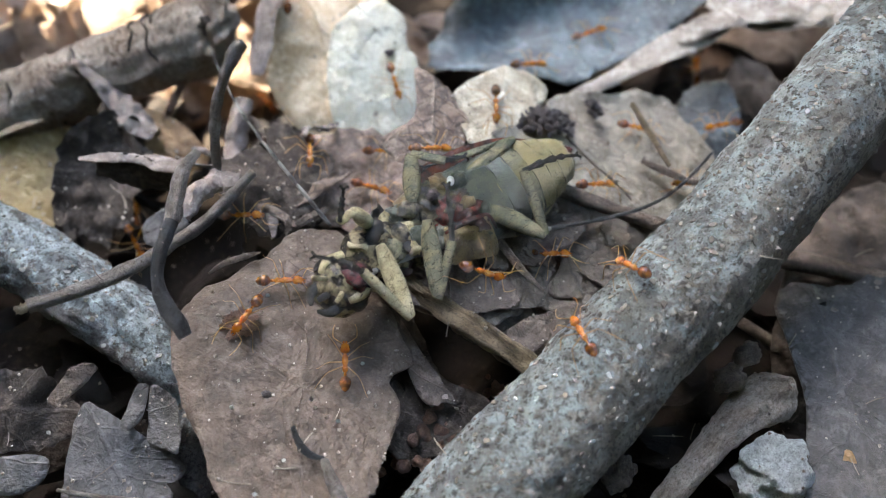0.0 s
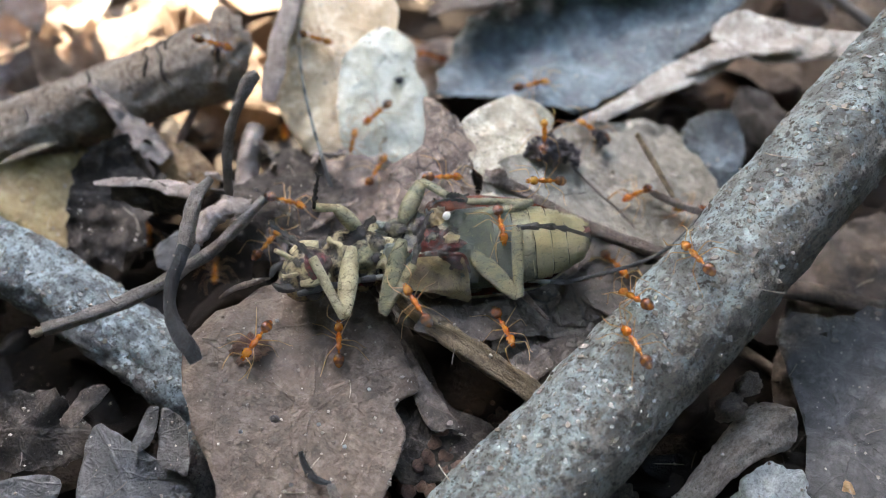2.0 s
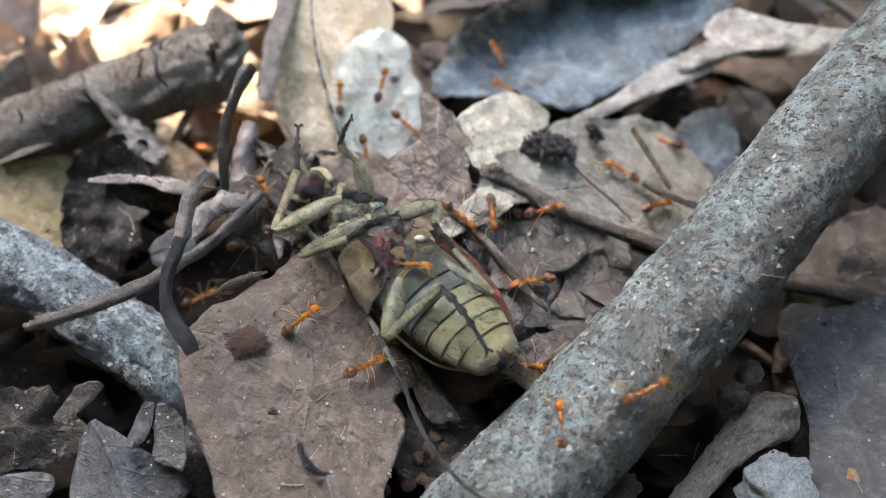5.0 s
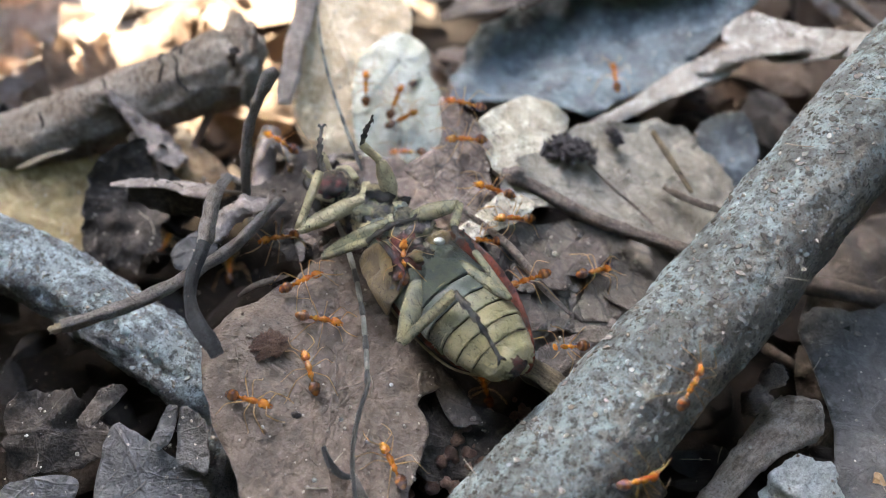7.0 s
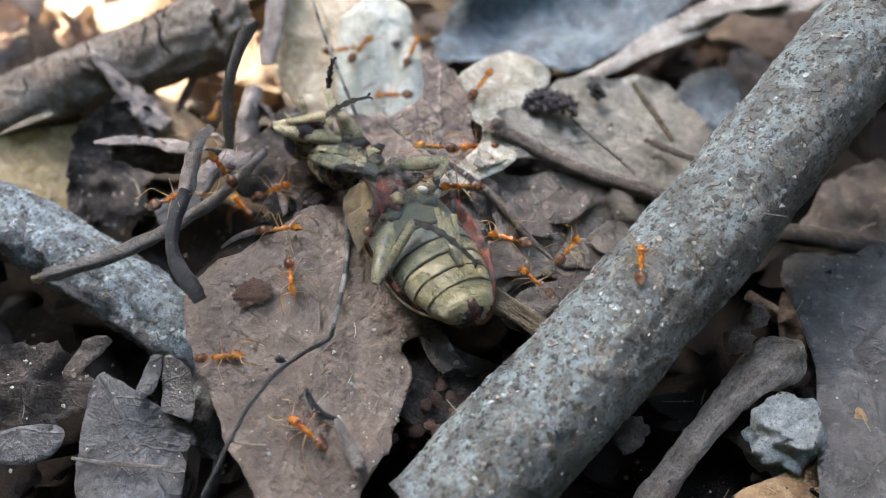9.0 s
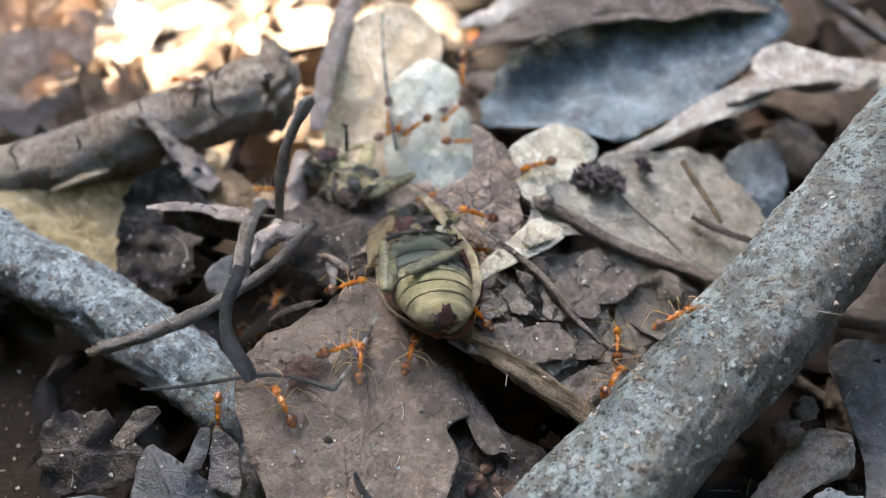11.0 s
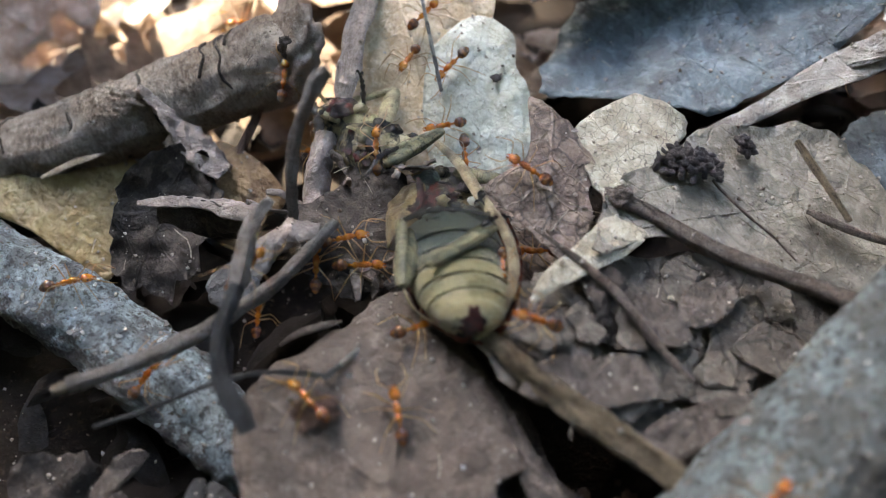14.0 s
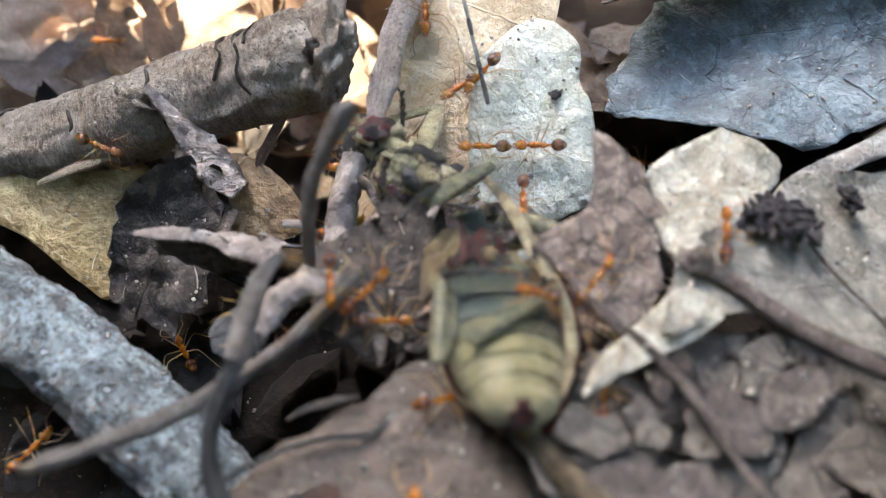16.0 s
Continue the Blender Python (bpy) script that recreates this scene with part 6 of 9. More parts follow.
    for x, y, z, sx, sy, sz, sd, mt in ((-.2, -.16, .15, .12, .07, .05, 1, M_OLIVE2), (-.16, .14, .16, .14, .08, .05, 2, M_CHEST), (.0, .2, .15, .1, .08, .05, 3, M_PLATE), (.04, -.22, .12, .12, .06, .06, 4, M_BLUEBELLY), (-.42, .16, .12, .09, .07, .06, 5, M_OLIVE2), (.05, .03, .18, .1, .08, .04, 6, M_CHEST), (-.44, -.12, .15, .08, .06, .05, 7, M_LEG)):
        part("breast_piece", lump((sx, sy, sz), sd, .5, 4, 2.0), mt, b, at=cpose(x, y, z, 0, 0, sd * 33))
    part("fur", fur(chest_rows, 110, .02, 5), M_FUR, b, "short pale hairs on the chest", smooth=False)
    wound = part("chest_wound", lump((.19, .15, .07), 5, .6, 5, 2.2), M_WOUND, b, "wet dark red wound in the chest", at=cpose(-.02, -.12, .18, 10, 0, -20))
    part("torn_tissue", lump((.06, .05, .03), 9, .5, 3), M_PLATE, wound, "pale torn tissue", at=cpose(.06, .1, .05))
    part("torn_tissue", lump((.07, .04, .04), 12, .6, 3), M_CHEST, wound, "black torn tissue", at=cpose(-.09, .07, .05, 0, 0, 40))
    part("torn_tissue", lump((.05, .04, .03), 15, .6, 3), M_GREYFLESH, wound, "grey torn tissue", at=cpose(-.2, .2, .03, 0, 0, 10))
    bm = sheet([(-.27, -.05), (-.24, .02), (-.17, .15), (-.14, .19), (-.1, .19), (.02, .16), (.19, .13), (.22, .1), (.23, -.04), (.225, -.22), (.2, -.26), (.16, -.24), (.02, -.16), (-.12, -.11), (-.23, -.08)], bend=(-.2, -.35), wave=.05, ragged=.03, thick=.02, cell=.025, seed=3, rough_scale=4.0)
    plate = part("chest_plate", bm, M_PLATE, b, "golden furred chest plate, lifted and torn", at=cpose(-.06, -.33, .17, 36, -4, 3))
    part("torn_rim", limb([(-.17, .18, .0, .012), (-.02, .18, .03, .022), (.1, .16, .03, .02), (.21, .12, .0, .014), (.24, -.02, -.02, .008)], sides=8, lump_=.4, seed=3), M_WOUND, plate, "dark red torn edge")
    bm = sheet([(-.16, .08), (.08, .09), (.16, 0), (.08, -.08), (-.16, -.08)], bend=(-.3, -.5), wave=.04, ragged=.03, thick=.025, cell=.035, seed=6)
    part("chest_plate", bm, M_PLATE, b, "golden furred chest plate", at=cpose(-.2, .28, .13, -48, -8, 0))
    part("pale_grain", lump((.046, .03, .03), 4, .1, 3), M_EGG, b, "smooth white oval grain stuck to the side", at=cpose(.06, .17, .23, 0, 20, 60))
    # front of the body, dragged aside later on
    front_rows = smooth_rows([(-.94, .15, .12, -.03), (-.85, .23, .17, -.02), (-.68, .27, .19, -.02), (-.54, .25, .18, -.02), (-.46, .19, .15, -.03)])
    part("front_chest", hull(front_rows, 32, 1, 1, .16, 7), M_HEAD, b, "black and straw front chest with dark creases")
    part("front_fur", fur(front_rows, 60, .02, 6), M_FUR, b, "pale hairs of the front chest", smooth=False)
    rnd = random.Random(21)
    for k in range(12):  # crumpled shiny shell fragments
        a = rnd.uniform(.15, 2.9)
        x = rnd.uniform(-.95, -.45)
        m = rnd.choice((M_EYE, M_LEG, M_LEG, M_EYE, M_PLATE, M_MOUTH, M_GREYFLESH))
        bm = sheet([(-.1, .02), (-.05, .055), (.04, .05), (.1, .0), (.05, -.05), (-.05, -.04)], bend=(-.5, -.9), wave=.05, ragged=.15, thick=.014, cell=.02, seed=80.0 + k, rough_scale=8.0)
        part("front_fragment", bm, m, b, at=cpose(x, .23 * math.cos(a), -.01 + .18 * math.sin(a), rnd.uniform(-60, 60), rnd.uniform(-50, 50), rnd.uniform(0, 360)))
    for x, y, z, r, sd, mt, lab in ((-.62, -.1, .15, .08, 1, M_LEG2, "olive straw leg socket"), (-.64, .12, .14, .075, 2, M_EYE, "glossy black leg socket"), (-.38, -.1, .17, .085, 3, M_BLUEBELLY, "grey-green leg socket"), (-.34, .13, .17, .08, 4, M_CHEST, "black leg socket"), (.16, -.12, .15, .09, 5, M_BLUEBELLY, "grey-green leg socket"), (.15, .15, .15, .09, 6, M_BLUEBELLY, "grey-green leg socket"), (-.5, .0, .16, .07, 7, M_CHEST, "black breast knob")):
        part("front_socket" if x < -.5 else "leg_socket", lump((r * 1.2, r, r * .8), sd, .3, 4), mt, b, lab, at=cpose(x, y, z, 0, 0, sd * 40))
    tilt = cpose(-.9, -.06, .03, 0, -12, 14) @ cpose(.9, 0, 0)
    head_rows = smooth_rows([(-1.28, .1, .09, .0), (-1.2, .18, .16, .0), (-1.06, .23, .2, .02), (-.95, .19, .17, .02), (-.88, .13, .12, 0)])
    head = part("head", hull(head_rows, 28, 1, 1, .1, 9), M_HEAD, b, "black and straw-coloured head with dark red mouth", at=tilt)
    part("mouth", lump((.1, .13, .08), 2, .3, 4), M_MOUTH, head, "glossy dark red mouth", at=cpose(-.96, -.06, .18))
    for sgn in (1, -1):
        part("jaw", limb([(-1.16, sgn * .1, .08, .05), (-1.27, sgn * .1, .12, .04), (-1.33, sgn * .03, .13, .014)], sides=10), M_TARSUS, head, "black curved jaw")
        part("eye", lump((.07, .045, .1), 1, .05, 4), M_EYE, head, "glossy black eye", at=cpose(-1.07, sgn * .2, .05))
        part("mouth_feeler", limb([(-1.1, sgn * .06, .16, .018), (-1.16, sgn * .1, .25, .022), (-1.2, sgn * .12, .32, .018)], sides=8), M_LEG, head)
        part("cheek", limb([(-.9, sgn * .14, .12, .03), (-1.02, sgn * .17, .15, .045), (-1.12, sgn * .14, .15, .03)], sides=10), M_LEG, head, "straw-coloured cheek ridge")
    E = [((-.7, -.02, .2), (-.8, -.6, .16), (-.99, -.21, .42), (-1.25, .0, .56)),
         ((-.62, .2, .08), (-.8, .24, .38), (-.95, .18, .49), (-.89, .27, .74)),
         ((-.31, -.04, .28), (-.51, -.56, .08), (-.25, -.28, .3), (-.1, .06, .44)),
         ((-.3, .16, .2), (-.1, .5, .27), (.08, .3, .32), (.2, .25, .36)),
         ((.19, -.12, .17), (.53, -.54, .09), (.57, -.07, .34), (1.12, -.12, .22)),
         ((.16, .16, .14), (.78, .27, .17), (.25, .36, .13), (.02, .42, .08))]
    L = [((-.86, -.41, .38), (-1.46, -.25, .48), (-1.25, -.65, .45), (-1.1, -.8, .45)),
         ((-.9, -.4, .3), (-1.0, -.72, .42), (-1.05, -.55, .5), (-.8, -.6, .5)),
         ((-.23, -.43, .39), (-.61, .04, .48), (-.28, -.45, .45), (.02, -.76, .31)),
         ((-.36, .1, .24), (-.15, .38, .3), (.0, .24, .3), (.14, .3, .25)),
         ((.3, -.32, .14), (.86, -.41, .06), (.4, -.38, .22), (.05, -.42, .3)),
         ((.45, .25, .25), (.85, -.29, .21), (.43, .18, .27), (.2, .2, .28))]
    for k, (name, fr) in enumerate((("front_leg", .072), ("front_leg", .07), ("middle_leg", .072), ("middle_leg", .068), ("hind_leg", .078), ("hind_leg", .054))):
        beetle_leg(b, name, E[k], L[k], 1 + 3 * k, fr, M_LEG2 if k in (2, 3, 4, 5) else M_LEG)
    feelers = []
    for name, first, count, length in (("feeler", 0, 14, 2.1), ("feeler_tip", 14, 9, 1.4), ("feeler", 0, 19, 2.85)):
        f = new(name)
        f.parent = b
        f["label"] = "long feeler banded grey and black" if first == 0 else "thin dark outer end of the feeler"
        s_ = 0.0
        bow = .12 if first == 0 else -.16
        at = lambda q: (q, bow * math.sin(q / length * math.pi), .04 * math.sin(q / length * 2 * math.pi))
        for k in range(count):
            ln = length / count * (.8 if (k + first) % 2 else 1.2)
            ln = min(ln, length - s_)
            if ln < .01:
                break
            r = (.026 if length < 2.5 else .017) - .0006 * (k + first)
            rows = [(*at(s_), r * .8), (*at(s_ + ln * .2), r), (*at(s_ + ln * .8), r * (1.05 if k % 2 == 0 else 1.2)), (*at(s_ + ln), r * .85)]
            part("feeler_joint", tube(rows, sides=8, steps=3, lump=.08, seed=k), M_BANDP if k % 2 == 0 and k > 1 and first == 0 else M_BANDD, f)
            s_ += ln
        feelers.append(f)
    return b, feelers


beetle, feelers = build_beetle()
BEETLE = [(0.0, 0.06, 4.76, 0.41, 21.7, -2.1, 35.4), (0.5, 0.03, 4.79, 0.41, 19.7, -2.4, 30.7), (1.0, 0.01, 4.82, 0.41, 17.2, -2.2, 28.6), (1.5, -0.05, 4.81, 0.4, 15.5, -1.1, 19.7), (2.0, -0.07, 4.7, 0.39, 13.2, -0.5, 8.0), (2.5, -0.09, 4.69, 0.39, 8.3, -0.2, -0.5), (3.0, -0.13, 4.59, 0.36, 5.1, 1.3, -12.3), (3.5, -0.21, 4.54, 0.34, 3.8, 4.0, -22.4), (4.0, -0.3, 4.48, 0.34, 3.1, 5.6, -36.8), (6.5, -0.41, 4.53, 0.33, 7.7, 5.3, -51.9), (7.0, -0.4, 4.52, 0.34, 8.8, 6.0, -52.1), (7.5, -0.4, 4.52, 0.33, 8.1, 6.6, -52.7), (8.0, -0.4, 4.53, 0.33, 8.6, 7.3, -52.8), (10.5, -0.52, 5.0, 0.17, -11.1, -12.9, -77.4), (11.0, -0.7, 5.21, 0.16, -10.1, -14.9, -76.3), (11.5, -0.73, 5.23, 0.16, -7.7, -13.6, -78.7), (12.0, -0.82, 5.31, 0.17, -4.8, -12.5, -79.9), (12.5, -0.83, 5.38, 0.17, -5.1, -11.6, -81.0), (13.0, -0.85, 5.39, 0.17, -5.3, -10.8, -79.8), (13.5, -0.85, 5.49, 0.17, -6.1, -11.4, -77.3), (14.0, -0.83, 5.51, 0.17, -8.3, -11.2, -76.6), (14.5, -0.81, 5.45, 0.17, -8.4, -11.1, -77.0), (15.0, -0.82, 5.48, 0.17, -9.1, -11.6, -76.1), (15.5, -0.81, 5.51, 0.16, -9.2, -12.4, -75.7), (16.0, -0.81, 5.51, 0.16, -10.2, -13.0, -75.5)]
FEELER_A = [(0.0, -1.29, -0.14, 0.11, 2.7, -11.0), (1.0, -1.3, -0.3, 0.16, 4.3, -9.9), (2.0, -1.14, -0.33, 0.1, 4.6, -1.0), (2.5, -1.11, -0.31, 0.06, 4.1, -0.6), (3.0, -0.98, -0.39, 0.04, 4.5, 6.2), (3.5, -1.18, -0.45, 0.03, 3.8, 5.8), (4.0, -1.21, -0.49, -0.01, 3.3, 2.4), (4.62, -1.29, -0.42, -0.01, 3.2, -2.8), (5.25, -1.35, -0.33, -0.01, 3.1, -8.6), (5.88, -1.39, -0.22, -0.01, 3.0, -14.9), (6.5, -1.39, -0.1, -0.01, 2.8, -21.8), (7.0, -1.4, -0.11, -0.04, 1.6, -21.7), (7.5, -1.42, -0.13, -0.05, 1.3, -20.6), (8.0, -1.48, -0.11, -0.07, 0.4, -24.6), (8.62, -1.3, -0.08, -0.05, 3.5, -24.3), (9.25, -1.12, -0.06, -0.03, 6.8, -24.1), (9.88, -0.92, -0.04, -0.0, 10.4, -23.8), (10.5, -0.72, -0.03, 0.04, 14.3, -23.4), (11.0, -0.61, -0.07, 0.04, 15.9, -21.5), (11.5, -0.74, -0.03, 0.05, 13.4, -24.3), (12.25, -0.66, 0.07, 0.02, 11.7, -26.1), (13.0, -0.57, 0.16, -0.01, 9.8, -28.0), (13.5, -0.55, 0.14, -0.0, 10.8, -30.1), (14.5, -0.57, 0.42, 0.02, 11.2, -37.9), (15.5, -0.8, 0.31, 0.07, 12.3, -31.2), (16.0, -0.81, 0.34, 0.09, 13.3, -31.6)]
FEELER_TIP = [(0.0, 0.77, -0.54, 0.01, -13.2, -6.2), (1.0, 0.76, -0.66, 0.01, -10.3, -0.0), (2.0, 0.95, -0.37, -0.07, -6.6, 21.5), (2.5, 0.99, -0.34, -0.1, -7.9, 28.8), (3.0, 1.11, -0.17, -0.12, -13.5, 36.3), (3.5, 0.9, -0.24, -0.11, -22.7, 25.3), (4.0, 0.88, -0.4, -0.13, -12.4, 8.5), (4.62, 0.8, -0.52, -0.13, -9.0, -0.4), (5.25, 0.72, -0.64, -0.12, -5.1, -9.9), (5.88, 0.64, -0.76, -0.12, -0.8, -19.5), (6.5, 0.56, -0.88, -0.11, 3.2, -28.8), (7.0, 0.55, -0.88, -0.1, 1.8, -30.1), (7.5, 0.54, -0.87, -0.1, 1.1, -31.4), (8.0, 0.43, -0.98, -0.08, 0.6, -35.9), (8.62, 0.61, -0.95, -0.18, 1.8, -48.5), (9.25, 0.79, -0.91, -0.28, 3.3, -65.0), (9.88, 0.97, -0.87, -0.38, 4.6, -83.9), (10.5, 1.14, -0.84, -0.48, 5.4, -101.4), (11.0, 1.27, -0.81, -0.53, 4.7, -99.2), (11.5, 1.12, -0.87, -0.43, 2.9, -85.0), (12.25, 1.19, -0.84, -0.4, 2.2, -83.6), (13.0, 1.26, -0.81, -0.37, 1.5, -82.3), (13.5, 1.23, -0.89, -0.4, 2.3, -82.1), (14.5, 1.05, -0.85, -0.39, 5.3, -75.8), (15.5, 0.96, -0.75, -0.38, 7.2, -63.6), (16.0, 0.93, -0.73, -0.39, 8.1, -63.9)]
FEELER_B = [(0.0, -0.85, 0.4, -0.08, 16.2, 84.5), (1.0, -0.86, 0.25, -0.0, 11.2, 92.8), (2.0, -0.84, 0.77, -0.06, 3.2, 93.6), (3.0, -1.1, 0.74, 0.15, -8.5, 126.5), (4.0, -1.13, 0.42, 0.13, -7.5, 148.1), (4.6, -1.11, 0.37, 0.13, -7.2, 149.4), (5.2, -1.09, 0.32, 0.13, -6.8, 150.7), (5.8, -1.07, 0.27, 0.13, -6.5, 152.1), (6.4, -1.05, 0.22, 0.13, -6.1, 153.5), (7.0, -1.03, 0.17, 0.13, -5.7, 154.9), (8.0, -1.1, 0.21, 0.1, -7.0, 154.9), (8.62, -1.05, 0.13, 0.21, -13.0, 162.8), (9.25, -0.99, 0.05, 0.32, -18.2, 170.2), (9.88, -0.94, -0.03, 0.42, -22.4, 176.8), (10.5, -0.89, -0.11, 0.53, -25.6, 182.6), (11.5, -1.03, -0.05, 0.6, -41.1, 168.5), (12.17, -1.05, -0.0, 0.59, -41.4, 172.0), (12.83, -1.07, 0.04, 0.58, -41.7, 175.9), (13.5, -1.08, 0.09, 0.57, -41.9, 180.2), (14.17, -1.12, 0.08, 0.59, -43.7, 183.5), (14.83, -1.15, 0.07, 0.61, -45.6, 187.5), (15.5, -1.18, 0.07, 0.63, -47.5, 192.1), (16.0, -1.17, 0.05, 0.64, -49.7, 194.6)]


# ---- ants ----
M_ANT = shell_mat("amber_ant_shell", (0.52, 0.2, 0.028), (0.16, 0.05, 0.01), 2.0, 0.25, 0.5, sub=0.5, wash=(0.34, 0.1, 0.015))
M_GASTER = shell_mat("brown_amber_gaster", (0.3, 0.1, 0.016), (0.05, 0.016, 0.006), 2.0, 0.1, 0.5, sub=0.4, wash=(0.12, 0.035, 0.009), bands=0.28)
M_ALEG = shell_mat("honey_ant_leg", (0.42, 0.24, 0.09), (0.2, 0.1, 0.03), 2.0, 0.35, 0.3, sub=0.3)


def build_ant():
    """A long-legged orange ant, 4.4 mm; x is ahead, its feet at z = 0."""
    a = new("ant")
    thing(a, "small orange ant with a dark glossy gaster", "ant", "ants on the beetle")
    part("thorax", hull(smooth_rows([(-.075, .012, .012, .085), (-.05, .026, .028, .092), (-.015, .02, .02, .092), (.02, .028, .03, .1), (.06, .022, .022, .1), (.085, .01, .01, .098)]), 12, 1, 1, .02), M_ANT, a)
    part("petiole", hull(smooth_rows([(-.11, .008, .008, .078), (-.093, .012, .022, .088), (-.072, .008, .009, .085)]), 8), M_ANT, a)
    part("gaster", hull(smooth_rows([(-.235, .008, .008, .075), (-.215, .032, .03, .08), (-.17, .05, .048, .088), (-.13, .042, .042, .09), (-.105, .012, .012, .082)]), 16, 1, 1, .01), M_GASTER, a, "dark banded glossy gaster")
    head = part("head", hull(smooth_rows([(.085, .012, .012, .098), (.1, .036, .03, .1), (.13, .04, .033, .098), (.16, .032, .025, .09), (.18, .018, .014, .085)]), 14), M_ANT, a)
    for s in (1, -1):
        part("eye", lump((.009, .006, .01), 1, .05, 2), M_TARSUS, head, at=cpose(.135, s * .037, .106))
        part("jaw", tube([(.172, s * .014, .083, .007), (.19, s * .013, .079, .006), (.2, s * .003, .077, .002)], 6, 3, .02), M_ANT, head)
        part("feeler", tube([(.165, s * .014, .1, .005), (.2, s * .08, .135, .004), (.225, s * .1, .135, .005), (.3, s * .1, .09, .0045), (.35, s * .085, .06, .003)], 6, 4, .02), M_ALEG, head)
    legs = []
    for s in (1, -1):
        for k, (x0, kx, fx, ky, fy) in enumerate(((.05, .1, .2, .1, .17), (.015, .0, .01, .13, .23), (-.02, -.1, -.22, .12, .22))):
            leg = part("leg", tube([(0, 0, 0, .006), (kx * .5, s * ky * .5, .045, .0055), (kx, s * ky, .075, .0038), (kx + (fx - kx) * .55, s * (ky + (fy - ky) * .55), -.02, .0035), (fx * .92, s * fy * .92, -.08, .0026), (fx, s * fy, -.086, .002)], 6, 3, .02), M_ALEG, a)
            leg.matrix_basis = cpose(x0, s * .014, .088)
            legs.append((leg.name.split(".")[0], x0, s))
    return a


first_ant = build_ant()
first_ant.scale = (0.88, 0.88, 0.88)
ants = [first_ant] + [copy_thing(first_ant, Matrix()) for _ in range(26)]
used = []


def ant_walk(*rows):
    """Key one ant along rows of (s, x, y, z, turns), its legs stepping in two sets of three."""
    k = len(used)
    ob = ants[k]
    used.append(k)
    walk(ob, [(t, cpose(x, y, z, rx, ry, rz)) for t, x, y, z, rx, ry, rz in rows])
    for i, leg in enumerate([c for c in ob.children if c.name.startswith("leg")]):
        m = leg.matrix_basis.copy()
        stride = 16 if (i + i // 3) % 2 else -16
        walk(leg, [(j * 0.2, m @ pose(0, 0, 0, 0, 0, stride * math.sin(j * 2.1 + k))) for j in range(81)])


def halfway(a, b, d0, d1):
    """Half of the turn from d0 to d1, the pivot going from a to b."""
    q = Quaternion().slerp(d0.rotation_difference(d1), 0.5)
    return Matrix.Translation((a + b) / 2) @ q.to_matrix().to_4x4() @ Matrix.Translation(-a)


